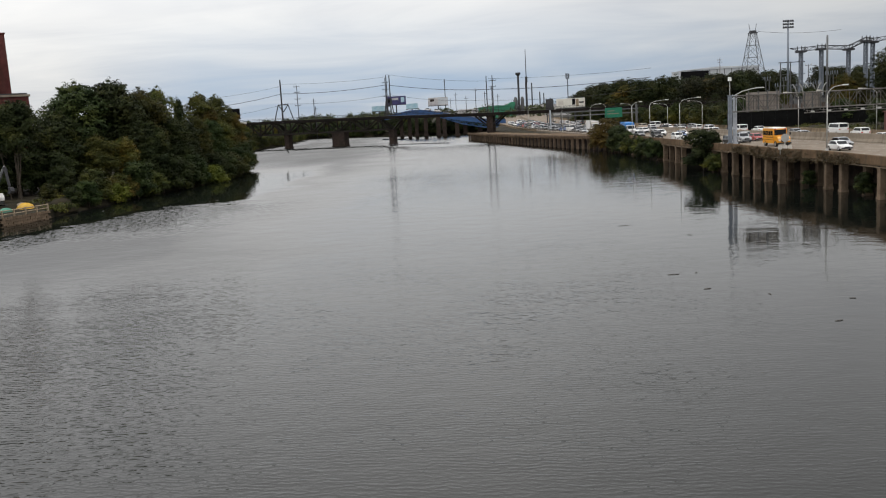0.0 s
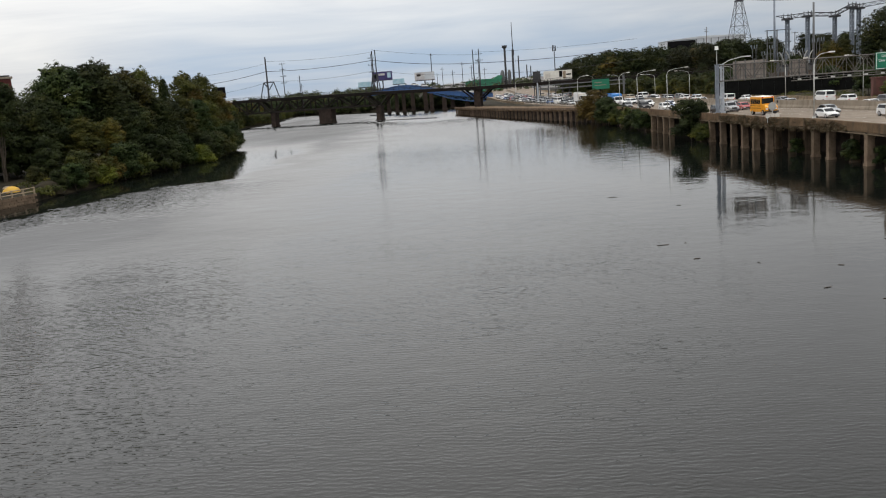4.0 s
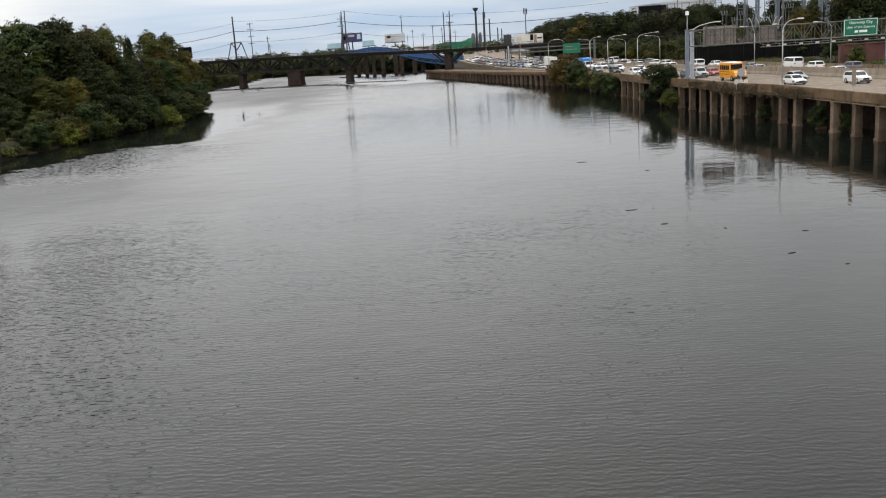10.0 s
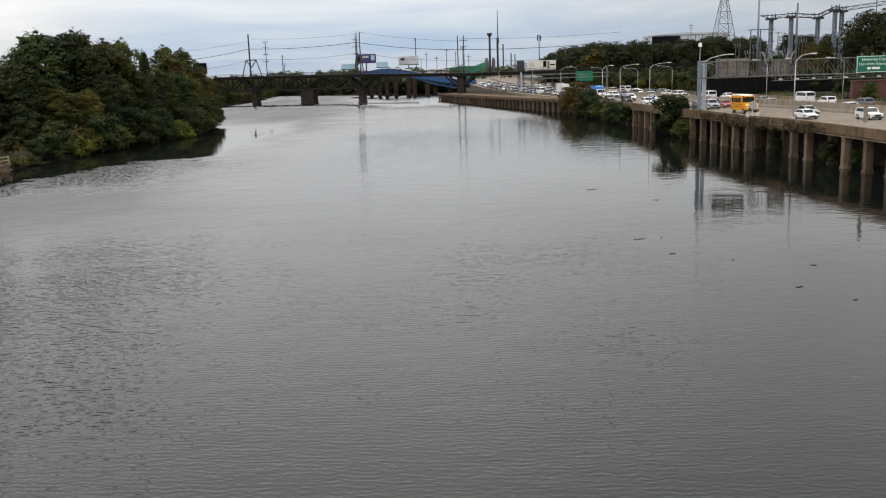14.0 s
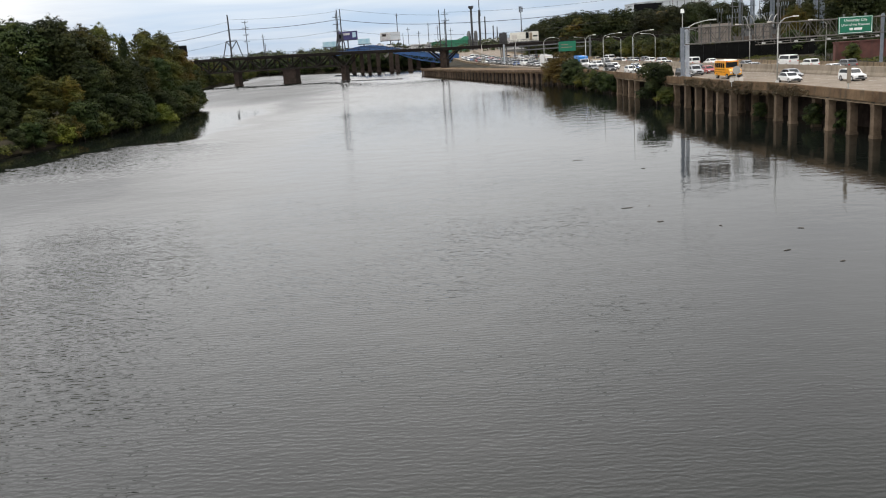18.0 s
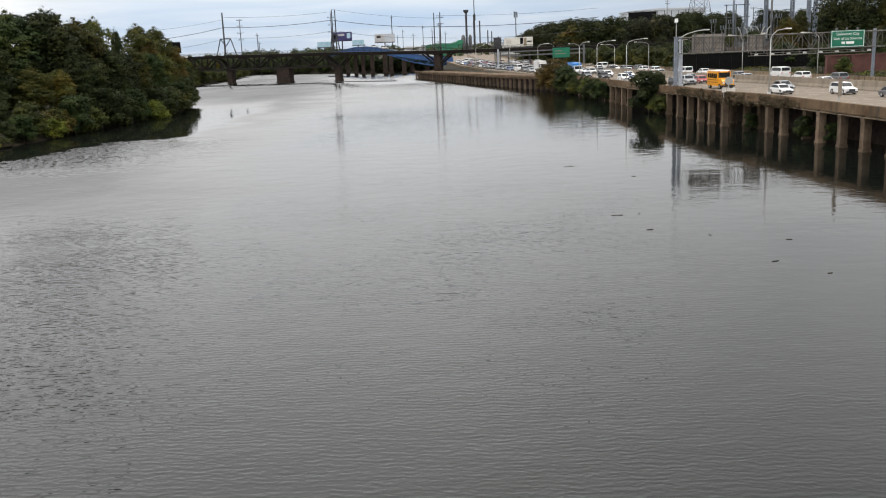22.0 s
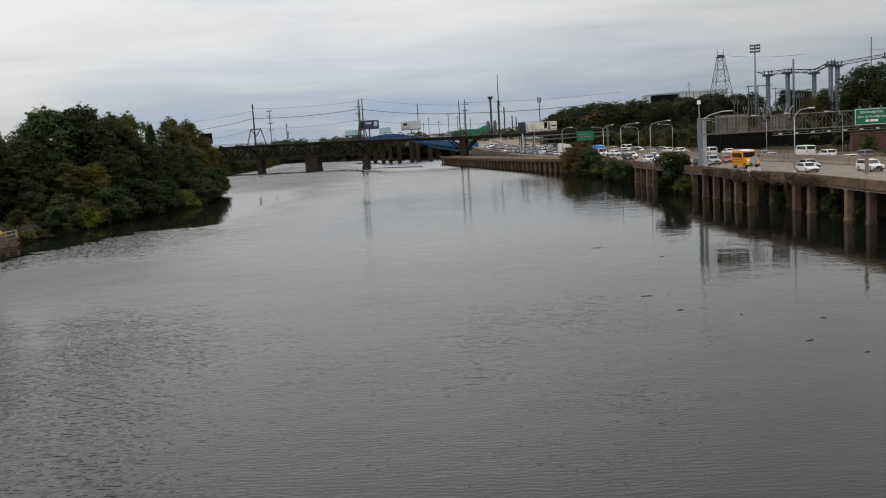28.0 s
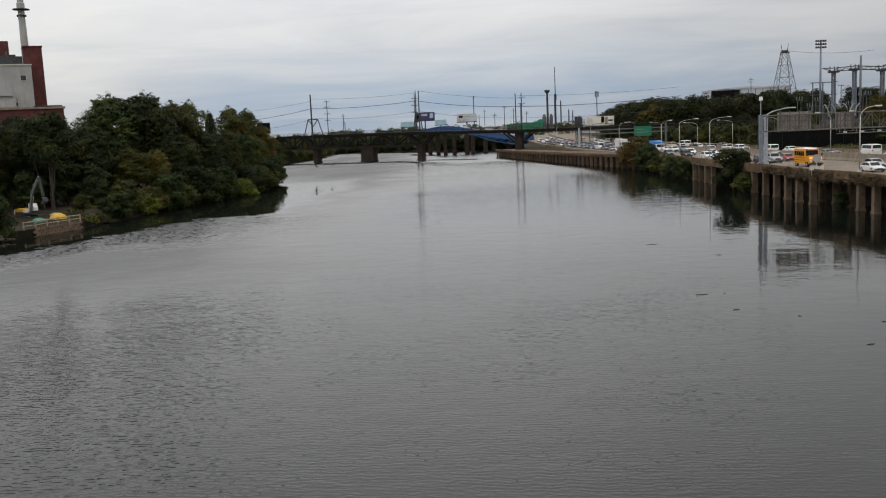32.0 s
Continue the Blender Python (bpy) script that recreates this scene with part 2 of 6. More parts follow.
    # ruffled water shows mostly the near faces of its waves
    lean = mathn("MULTIPLY", mathn("MULTIPLY", mathn("MULTIPLY", moved, patch), span(sp.outputs[1], 40.0, 105.0, 0.0, 1.0)), mathn("ADD", span(out_left, 8.0, 50.0, -0.20, -0.006), span(sp.outputs[1], 165.0, 270.0, 0.0, -0.068)))
    # facets of the chop under the left bank catch the sky one by one
    facets = span(layer(1.9, 0.7, 1.0, 3, 4.0), 0.36, 0.64, 0.2, 1.6)
    facet_mix = mathn("ADD", mathn("MULTIPLY", choppy, facets), mathn("SUBTRACT", 1.0, choppy))
    lean = mathn("MULTIPLY", lean, facet_mix)
    tilt = nodes.new("ShaderNodeCombineXYZ")
    links.new(lean, tilt.inputs[1])
    addv = nodes.new("ShaderNodeVectorMath")
    addv.operation = "ADD"
    links.new(bn.outputs[0], addv.inputs[0])
    links.new(tilt.outputs[0], addv.inputs[1])
    norm = nodes.new("ShaderNodeVectorMath")
    norm.operation = "NORMALIZE"
    links.new(addv.outputs[0], norm.inputs[0])
    links.new(norm.outputs[0], bsdf.inputs["Normal"])
    bsdf.inputs["Roughness"].default_value = 0.03
    return m


def leaf_material(name, a, b, c):
    """Leaves: three colours over whole clumps, each leaf a little lighter or darker."""
    m = bpy.data.materials.new(name)
    m.use_nodes = True
    nodes, links = m.node_tree.nodes, m.node_tree.links
    bsdf = nodes["Principled BSDF"]
    bsdf.inputs["Roughness"].default_value = 0.6
    bsdf.inputs["Specular IOR Level"].default_value = 0.12
    tc = nodes.new("ShaderNodeTexCoord")
    n = nodes.new("ShaderNodeTexNoise")
    n.inputs["Scale"].default_value, n.inputs["Detail"].default_value = 0.28, 3.0
    links.new(tc.outputs["Object"], n.inputs["Vector"])
    r = nodes.new("ShaderNodeValToRGB")
    e = r.color_ramp.elements
    e[0].position, e[0].color = 0.35, (*a, 1)
    e[1].position, e[1].color = 0.52, (*b, 1)
    e.new(0.68).color = (*c, 1)
    links.new(n.outputs[0], r.inputs[0])
    geo = nodes.new("ShaderNodeNewGeometry")
    info = nodes.new("ShaderNodeObjectInfo")
    rng = nodes.new("ShaderNodeMapRange")
    rng.inputs[3].default_value, rng.inputs[4].default_value = 0.78, 1.22
    links.new(geo.outputs["Random Per Island"], rng.inputs[0])
    tone = nodes.new("ShaderNodeMapRange")
    tone.inputs[3].default_value, tone.inputs[4].default_value = 0.68, 1.45
    links.new(info.outputs["Random"], tone.inputs[0])
    both_tones = nodes.new("ShaderNodeMath")
    both_tones.operation = "MULTIPLY"
    links.new(rng.outputs[0], both_tones.inputs[0])
    links.new(tone.outputs[0], both_tones.inputs[1])
    rng2 = nodes.new("ShaderNodeMapRange")
    rng2.inputs[3].default_value, rng2.inputs[4].default_value = 0.478, 0.510
    links.new(info.outputs["Random"], rng2.inputs[0])
    hsv = nodes.new("ShaderNodeHueSaturation")
    links.new(both_tones.outputs[0], hsv.inputs["Value"])
    links.new(rng2.outputs[0], hsv.inputs["Hue"])
    links.new(r.outputs[0], hsv.inputs["Color"])
    links.new(hsv.outputs[0], bsdf.inputs["Base Color"])
    return m


def glass_material(name="car_glass"):
    m = bpy.data.materials.new(name)
    m.use_nodes = True
    b = m.node_tree.nodes["Principled BSDF"]
    b.inputs["Base Color"].default_value = (0.012, 0.015, 0.018, 1)
    b.inputs["Roughness"].default_value = 0.12
    b.inputs["Specular IOR Level"].default_value = 0.22
    return m


def paint(name, col, rough=0.35, metal=0.0):
    m = material(name, tuple(v * 0.88 for v in col), tuple(min(1, v * 1.08) for v in col), rough, metal, 2.5)
    m.node_tree.nodes["Principled BSDF"].inputs["Coat Weight"].default_value = 0.3
    return m


M = {
    "water": water_material(),
    "soil": material("bank_soil", (0.012, 0.011, 0.007), (0.034, 0.028, 0.017), 0.95, scale=0.35, bump=0.6, bump_scale=1.5),
    "asphalt": material("road_concrete", (0.155, 0.128, 0.100), (0.215, 0.180, 0.143), 0.9, scale=0.25, bump=0.15, stains=0.35),
    "concrete": material("weathered_concrete", (0.125, 0.094, 0.062), (0.23, 0.178, 0.122), 0.92, scale=0.5, bump=0.4, bump_scale=3, stains=0.75),
    # concrete darkened for the deck's underside: the shade there is put into its colour
    "soffit": material("shade_dark_soffit_concrete", (0.028, 0.022, 0.017), (0.065, 0.052, 0.04), 0.95, scale=0.6, bump=0.4, bump_scale=3, stains=0.5),
    "postbrown": material("brown_post_concrete", (0.075, 0.052, 0.036), (0.16, 0.115, 0.08), 0.93, scale=0.8, bump=0.4, bump_scale=3, stains=0.6, per_object=0.25),
    "column": material("column_concrete", (0.085, 0.060, 0.040), (0.180, 0.132, 0.091), 0.92, scale=0.8, bump=0.4, bump_scale=3, stains=0.6, per_object=0.25),
    "barrier": material("barrier_concrete", (0.195, 0.163, 0.127), (0.27, 0.23, 0.182), 0.9, scale=0.4, bump=0.2, stains=0.4),
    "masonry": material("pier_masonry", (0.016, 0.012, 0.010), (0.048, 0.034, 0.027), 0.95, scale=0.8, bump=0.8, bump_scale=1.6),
    "rust": material("dark_rusted_steel", (0.008, 0.0065, 0.006), (0.022, 0.017, 0.014), 0.8, scale=0.6, bump=0.2),
    "steel": material("galvanised_steel", (0.30, 0.33, 0.37), (0.44, 0.47, 0.51), 0.5, 0.3, scale=1.5),
    "truss": material("dull_truss_steel", (0.075, 0.068, 0.06), (0.13, 0.12, 0.107), 0.7, 0.1, scale=1.5),
    "oldbrick": material("sooty_red_brick", (0.075, 0.030, 0.024), (0.12, 0.048, 0.038), 0.92, scale=0.7, bump=0.4, bump_scale=5, stains=0.5),
    "bluesteel": material("blue_grey_steel", (0.13, 0.15, 0.18), (0.20, 0.225, 0.26), 0.6, 0.2, scale=1.5),
    "greysteel": material("grey_lattice_steel", (0.075, 0.078, 0.08), (0.13, 0.133, 0.135), 0.6, 0.2, scale=1.5),
    "darksteel": material("dark_steel", (0.035, 0.035, 0.038), (0.07, 0.07, 0.075), 0.6, 0.2, scale=1.5),
    "pole": material("lamp_pole_aluminium", (0.30, 0.30, 0.28), (0.42, 0.42, 0.40), 0.5, 0.3, scale=2),
    "wood": material("utility_pole_wood", (0.05, 0.04, 0.032), (0.11, 0.09, 0.07), 0.9, scale=2, stretch=(4, 4, 0.3)),
    "blue": material("blue_bridge_paint", (0.018, 0.062, 0.170), (0.035, 0.105, 0.27), 0.5, scale=0.4),
    "brick": material("red_brick", (0.078, 0.027, 0.025), (0.128, 0.045, 0.040), 0.92, scale=0.7, bump=0.4, bump_scale=5, stains=0.35),
    "whitewall": material("white_cladding", (0.28, 0.275, 0.262), (0.36, 0.355, 0.34), 0.7, scale=0.3, stains=0.2),
    "window": material("dark_window", (0.015, 0.016, 0.018), (0.04, 0.042, 0.045), 0.2, scale=2),
    "trimw": material("pale_trim", (0.45, 0.42, 0.38), (0.58, 0.55, 0.50), 0.8, scale=1),
    "dirty": material("dirty_parapet_concrete", (0.068, 0.042, 0.024), (0.165, 0.112, 0.067), 0.93, scale=0.35, bump=0.4, bump_scale=3, stains=0.85),
    "fence": material("dark_screen_fence", (0.003, 0.0032, 0.003), (0.008, 0.0085, 0.008), 1.0, scale=0.6),
    "green": material("green_sign_face", (0.0, 0.115, 0.062), (0.004, 0.155, 0.085), 0.45, scale=1),
    "sheet": material("green_cladding", (0.01, 0.13, 0.075), (0.03, 0.20, 0.11), 0.6, scale=0.4),
    "signwhite": material("white_sign_paint", (0.72, 0.72, 0.70), (0.82, 0.82, 0.80), 0.5, scale=1.5),
    "worn_line": material("worn_lane_paint", (0.20, 0.18, 0.155), (0.42, 0.40, 0.37), 0.8, scale=0.8),
    "cream": material("cream_billboard", (0.55, 0.53, 0.46), (0.72, 0.70, 0.64), 0.6, scale=0.6),
    "purple": material("purple_billboard", (0.016, 0.016, 0.07), (0.05, 0.04, 0.15), 0.5, scale=0.3),
    "cyan": material("pale_blue_billboard", (0.22, 0.42, 0.52), (0.45, 0.58, 0.64), 0.5, scale=0.3),
    "greyb": material("grey_billboard", (0.24, 0.23, 0.25), (0.62, 0.60, 0.58), 0.5, scale=0.22),
    "black": material("black_panel", (0.003, 0.003, 0.0035), (0.007, 0.007, 0.008), 0.8, scale=1),
    "signback": material("bare_sign_back", (0.22, 0.19, 0.165), (0.30, 0.265, 0.23), 0.7, 0.1, scale=0.6, stains=0.35),
    "substation": material("substation_panel", (0.064, 0.050, 0.041), (0.110, 0.088, 0.074), 0.85, scale=0.5, stains=0.4),
    "hall": material("pale_hall_cladding", (0.42, 0.45, 0.48), (0.58, 0.60, 0.62), 0.6, scale=0.1),
    "tarpy": material("yellow_tarpaulin", (0.36, 0.19, 0.008), (0.55, 0.33, 0.015), 0.55, scale=1.2, bump=0.6, bump_scale=2),
    "tarpg": material("green_tarpaulin", (0.02, 0.13, 0.085), (0.04, 0.20, 0.13), 0.6, scale=1.5, bump=0.5, bump_scale=2),
    "timber": material("weathered_timber", (0.20, 0.16, 0.11), (0.36, 0.29, 0.21), 0.9, scale=2, stretch=(0.4, 0.4, 3)),
    "bark": material("tree_bark", (0.035, 0.028, 0.021), (0.10, 0.084, 0.066), 0.95, scale=2, stretch=(3, 3, 0.4), bump=0.5),
    "tyre": material("tyre_rubber", (0.012, 0.012, 0.012), (0.025, 0.025, 0.025), 0.85, scale=4),
    "chrome": material("alloy_metal", (0.40, 0.40, 0.42), (0.6, 0.6, 0.62), 0.3, 0.8, scale=4),
    "lens": paint("headlamp_lens", (0.7, 0.7, 0.68), 0.15),
    "taillight": paint("red_lamp_lens", (0.45, 0.02, 0.015), 0.2),
    "glass": glass_material(),
    "grass": material("rough_grass", (0.035, 0.055, 0.014), (0.085, 0.105, 0.032), 0.95, scale=0.5, bump=0.7, bump_scale=3),
    "leaf_dark": leaf_material("leaves_dark_green", (0.011, 0.020, 0.005), (0.023, 0.034, 0.008), (0.050, 0.058, 0.012)),
    "leaf_olive": leaf_material("leaves_olive_green", (0.021, 0.028, 0.006), (0.046, 0.050, 0.009), (0.084, 0.077, 0.013)),
    "leaf_autumn": leaf_material("leaves_turning_yellow", (0.027, 0.034, 0.006), (0.066, 0.056, 0.010), (0.128, 0.080, 0.013)),
    # slope trees stand against the light: their shade is put into darker leaves
    "leaf_hill": leaf_material("leaves_backlit_slope", (0.008, 0.013, 0.003), (0.016, 0.021, 0.005), (0.032, 0.032, 0.007)),
    "leaf_bright": leaf_material("leaves_bright_yellow_green", (0.050, 0.070, 0.011), (0.095, 0.115, 0.014), (0.15, 0.155, 0.022)),
    "leaf_rust": leaf_material("leaves_rust_brown", (0.070, 0.060, 0.012), (0.125, 0.094, 0.017), (0.175, 0.120, 0.022)),
    "leaf_far": leaf_material("leaves_far_wood", (0.026, 0.040, 0.017), (0.050, 0.064, 0.026), (0.088, 0.094, 0.036)),
}
for k in ("soil", "grass", "asphalt", "concrete", "postbrown", "column", "barrier", "dirty", "brick", "bark", "timber", "substation"):
    M[k].node_tree.nodes["Principled BSDF"].inputs["Specular IOR Level"].default_value = 0.12
for k in ("rust", "masonry", "darksteel"):
    M[k].node_tree.nodes["Principled BSDF"].inputs["Specular IOR Level"].default_value = 0.2
M["black"].node_tree.nodes["Principled BSDF"].inputs["Specular IOR Level"].default_value = 0.1
M["fence"].node_tree.nodes["Principled BSDF"].inputs["Specular IOR Level"].default_value = 0.1


# ---- mesh helpers ----
class Geo:
    """Vertices and faces of one mesh."""

    def __init__(self):
        self.v, self.f = [], []

    def add(self, verts, faces):
        k = len(self.v)
        self.v += [tuple(p) for p in verts]
        self.f += [tuple(i + k for i in q) for q in faces]
        return self

    def box(self, x0, x1, y0, y1, z0, z1, taper=0.0):
        t = taper
        return self.add([(x0, y0, z0), (x1, y0, z0), (x1, y1, z0), (x0, y1, z0), (x0 + t, y0 + t, z1), (x1 - t, y0 + t, z1), (x1 - t, y1 - t, z1), (x0 + t, y1 - t, z1)],
                        [(3, 2, 1, 0), (4, 5, 6, 7), (0, 1, 5, 4), (1, 2, 6, 5), (2, 3, 7, 6), (3, 0, 4, 7)])

    def tube(self, p0, p1, r0, r1=None, n=6, caps=True):
        p0, p1 = Vector(p0), Vector(p1)
        r1 = r0 if r1 is None else r1
        d = (p1 - p0).normalized()
        a = d.orthogonal().normalized()
        b = d.cross(a)
        ring = [(math.cos(2 * math.pi * (i + 0.5) / n), math.sin(2 * math.pi * (i + 0.5) / n)) for i in range(n)]
        verts = [p0 + (a * c + b * s) * r0 for c, s in ring] + [p1 + (a * c + b * s) * r1 for c, s in ring]
        faces = [(i, (i + 1) % n, n + (i + 1) % n, n + i) for i in range(n)]
        if caps:
            faces += [tuple(range(n - 1, -1, -1)), tuple(range(n, 2 * n))]
        return self.add(verts, faces)

    def path(self, pts, r, n=6):
        for p, q in zip(pts[:-1], pts[1:]):
            self.tube(p, q, r, n=n)
        return self

    def sweep(self, line, section):
        """A section of (across, up) points along a line of (x, y, z); across is to the right of the way."""
        rows = []
        for i, p in enumerate(line):
            a, b = Vector(line[max(i - 1, 0)]), Vector(line[min(i + 1, len(line) - 1)])
            d = (b - a)
            d.z = 0
            d.normalize()
            r = Vector((d.y, -d.x, 0))
            rows.append([Vector(p) + r * u + Vector((0, 0, w)) for u, w in section])
        n = len(section)
        verts = [q for row in rows for q in row]
        faces = [(i * n + j, i * n + (j + 1) % n, (i + 1) * n + (j + 1) % n, (i + 1) * n + j) for i in range(len(rows) - 1) for j in range(n)]
        faces += [tuple(range(n - 1, -1, -1)), tuple((len(rows) - 1) * n + j for j in range(n))]
        return self.add(verts, faces)

    def lathe(self, x, y, profile, n=12):
        verts = [(x + r * math.cos(2 * math.pi * i / n), y + r * math.sin(2 * math.pi * i / n), z) for r, z in profile for i in range(n)]
        faces = [(k * n + i, k * n + (i + 1) % n, (k + 1) * n + (i + 1) % n, (k + 1) * n + i) for k in range(len(profile) - 1) for i in range(n)]
        faces += [tuple(range(n - 1, -1, -1)), tuple((len(profile) - 1) * n + i for i in range(n))]
        return self.add(verts, faces)

    def prism(self, outline, y0, y1):
        """An outline of (x, z) drawn out from y0 to y1."""
        n = len(outline)
        verts = [(x, y0, z) for x, z in outline] + [(x, y1, z) for x, z in outline]
        faces = [(i, (i + 1) % n, n + (i + 1) % n, n + i) for i in range(n)] + [tuple(range(n - 1, -1, -1)), tuple(range(n, 2 * n))]
        return self.add(verts, faces)

    def mesh(self, name, mat, smooth=False):
        me = bpy.data.meshes.new(name)
        me.from_pydata(self.v, [], self.f)
        me.materials.append(mat)
        if smooth:
            me.polygons.foreach_set("use_smooth", [True] * len(me.polygons))
        bm = bmesh.new()
        bm.from_mesh(me)
        bmesh.ops.recalc_face_normals(bm, faces=bm.faces)
        bm.to_mesh(me)
        bm.free()
        me.update()
        return me


def thing(name, place, label, category, group="", kind="", turn=0.0):
    ob = new(name)
    ob.empty_display_size = 0.2
    ob.matrix_basis = pose(*place, 0, 0, turn)
    return tagged(ob, label, category, group, kind)


def part(name, geo, mat, parent, label="", smooth=False, kind=""):
    ob = new(name, geo.mesh(name, mat, smooth) if isinstance(geo, Geo) else geo)
    ob.parent = parent
    return tagged(ob, label, kind=kind)


def solo(name, geo, mat, label, category="", kind="", group="", smooth=False):
    return tagged(new(name, geo.mesh(name, mat, smooth)), label, category, group, kind)


def bend(pts):
    """A smooth function through (x, y) points."""
    xs, ys = [p[0] for p in pts], [p[1] for p in pts]
    return lambda v: float(np.interp(v, xs, ys))


def smooth01(v):
    v = max(0.0, min(1.0, v))
    return v * v * (3 - 2 * v)


def lettering(name, text, size, mat, parent, m, label=""):
    cu = bpy.data.curves.new(name, "FONT")
    cu.body, cu.size, cu.extrude, cu.align_x, cu.align_y = text, size, 0.01, "CENTER", "CENTER"
    tmp = new("tmp", cu)
    me = bpy.data.meshes.new_from_object(tmp.evaluated_get(bpy.context.evaluated_depsgraph_get()))
    bpy.data.objects.remove(tmp)
    me.materials.clear()
    me.materials.append(mat)
    ob = part(name, me, mat, parent, label)
    ob.matrix_basis = m
    return ob


# ---- the plan: shores, road and levels ----
left_shore = bend([(-400, -95), (0, -86), (60, -80), (100, -76), (121, -72), (127, -69), (141, -65.5), (155, -64), (166, -62.5), (177, -61), (187, -59.5), (199, -57.5), (212, -55.5), (230, -55.5), (245, -57), (254, -59.5), (262, -65), (280, -73), (347, -85), (400, -92), (430, -90), (460, -88), (570, -92)])
right_shore = bend([(-400, 58), (60, 57), (150, 54), (170, 51), (190, 50), (215, 48), (238, 45), (253, 42), (271, 37), (295, 31), (318, 25), (367, 15), (392, 10), (420, 12), (520, 26), (560, 40)])
far_shore = bend([(-300, 480), (-110, 510), (-92, 566), (-80, 566), (-64, 550), (-38, 526), (-14, 512), (0, 510), (40, 520)])
viaduct_x = bend([(-60, 62), (60, 53.5), (98, 50.4), (107, 50.0), (118, 49.6), (124, 49.3), (130, 47.6), (134, 46.7), (152, 46.2), (170, 45.4), (190, 44.7), (215, 43.5), (238, 42.4), (253, 39.5)])
road_left = bend([(-60, 63), (60, 54.5), (98, 51.2), (118, 50.4), (124, 50.0), (134, 47.7), (152, 46.9), (190, 45.6), (215, 44.6), (250, 42.6), (300, 37), (340, 31.5), (370, 28.5), (420, 26), (485, 25), (620, 29), (900, 52)])
road_z = bend([(-60, 4.3), (150, 4.3), (200, 4.05), (250, 3.9), (300, 3.8), (400, 4.0), (480, 4.4), (620, 5.5), (900, 7)])
ROAD_W = 32.0
median_off = bend([(60, 22.5), (100, 22.5), (144, 20.8), (164, 19.4), (180, 17.8), (215, 16.2), (260, 15.2)])


def across(y, off):
    """Metres in from the river side of the road at y, for a place that lies off metres in where the road is narrow."""
    m = median_off(y)
    return off * m / 15.2 if off < 15.2 else off + (m - 15.2) * 0.6


def ground_z(x, y):
    d = min(x - left_shore(y), right_shore(y) - x, far_shore(x) - y)
    if d > 0:
        return -2.2 * smooth01(d / 5) - 0.15
    d = -d
    if x < left_shore(y) + 1 and y < far_shore(x):
        h = (2.3 - 1.3 * math.exp(-((y - 136) / 13) ** 2)) * smooth01(d / 3.5) + 3.0 * smooth01((d - 18) / 40)
    elif y >= far_shore(x) - 1:
        h = 2.6 * smooth01(d / 6) + 2.0 * smooth01((d - 20) / 200)
    else:
        z = road_z(y)
        h = (z - 0.45) * smooth01(d / 6)
        past = x - (road_left(y) + ROAD_W)
        if past > 0:
            h += 1.0 * smooth01(past / 12) + 3.5 * smooth01((past - 25) / 60)
    return h + 0.25 * noise.noise(Vector((x * 0.12, y * 0.12, 0)))


def build_ground():
    xs = [-4000, -2200, -1200, -700, -400, -280] + list(np.arange(-200, 201, 2.5)) + [260, 340, 450, 700, 1200, 2200, 4000]
    ys = [-1500, -600, -250, -100, -40] + list(np.arange(0, 600, 3.5)) + [640, 700, 800, 1000, 1400, 2200, 4500]
    verts = [(x, y, ground_z(x, y)) for y in ys for x in xs]
    n = len(xs)
    g = Geo().add(verts, [(j * n + i, j * n + i + 1, (j + 1) * n + i + 1, (j + 1) * n + i) for j in range(len(ys) - 1) for i in range(n - 1)])
    return solo("ground", g, M["soil"], "brown earth river banks with rough scrub", kind="structure", smooth=True)


build_ground()
solo("water", Geo().add([(-600, -500, 0), (300, -500, 0), (300, 700, 0), (-600, 700, 0)], [(0, 1, 2, 3)]), M["water"], "grey rippled river water under an overcast sky", kind="structure")

STEPS = list(range(-40, 300, 6)) + list(range(300, 901, 15))
line = [(road_left(y), y, road_z(y)) for y in STEPS]
solo("road", Geo().sweep(line, [(0, -0.5), (0, 0), (ROAD_W + 1.5, 0), (ROAD_W + 1.5, -0.5)]), M["asphalt"], "pale worn concrete expressway of two carriageways", kind="structure")
marks = Geo()
for off in (0.7, 4.3, 7.4, 10.5, 13.4, 18.2, 21.9, 25.6, 29.3):
    solid = off in (0.7, 13.4, 18.2, 29.3)
    for k in range(-30, 480, 1 if solid else 2):
        y0, y1 = k * 5.0 / 3 * 1.2, (k + 1) * 5.0 / 3 * 1.2
        xa, xb = road_left(y0) + across(y0, off), road_left(y1) + across(y1, off)
        marks.add([(xa, y0, road_z(y0) + 0.006), (xa + 0.14, y0, road_z(y0) + 0.006), (xb + 0.14, y1, road_z(y1) + 0.006), (xb, y1, road_z(y1) + 0.006)], [(0, 1, 2, 3)])
solo("road_marking", marks, M["worn_line"], "worn white lane lines painted on the expressway", kind="structure")

# ---- the expressway's median barrier and river parapet ----
JERSEY = [(-0.35, 0), (-0.35, 0.12), (-0.16, 0.40), (-0.11, 1.0), (0.11, 1.0), (0.16, 0.40), (0.35, 0.12), (0.35, 0)]
median = thing("median_barrier", (0, 0, 0), "pale concrete barrier between the two carriageways", "barrier")
for y0 in range(-40, 600, 12):
    seg = [(road_left(y) + median_off(y), y, road_z(y)) for y in (y0, y0 + 4, y0 + 8, y0 + 11.94)]
    part("barrier_segment", Geo().sweep(seg, [(u, v * 1.45) for u, v in JERSEY]), M["barrier"], median)
far_rail = thing("roadside_barrier", (0, 0, 0), "low concrete barrier along the far edge of the expressway", "barrier")
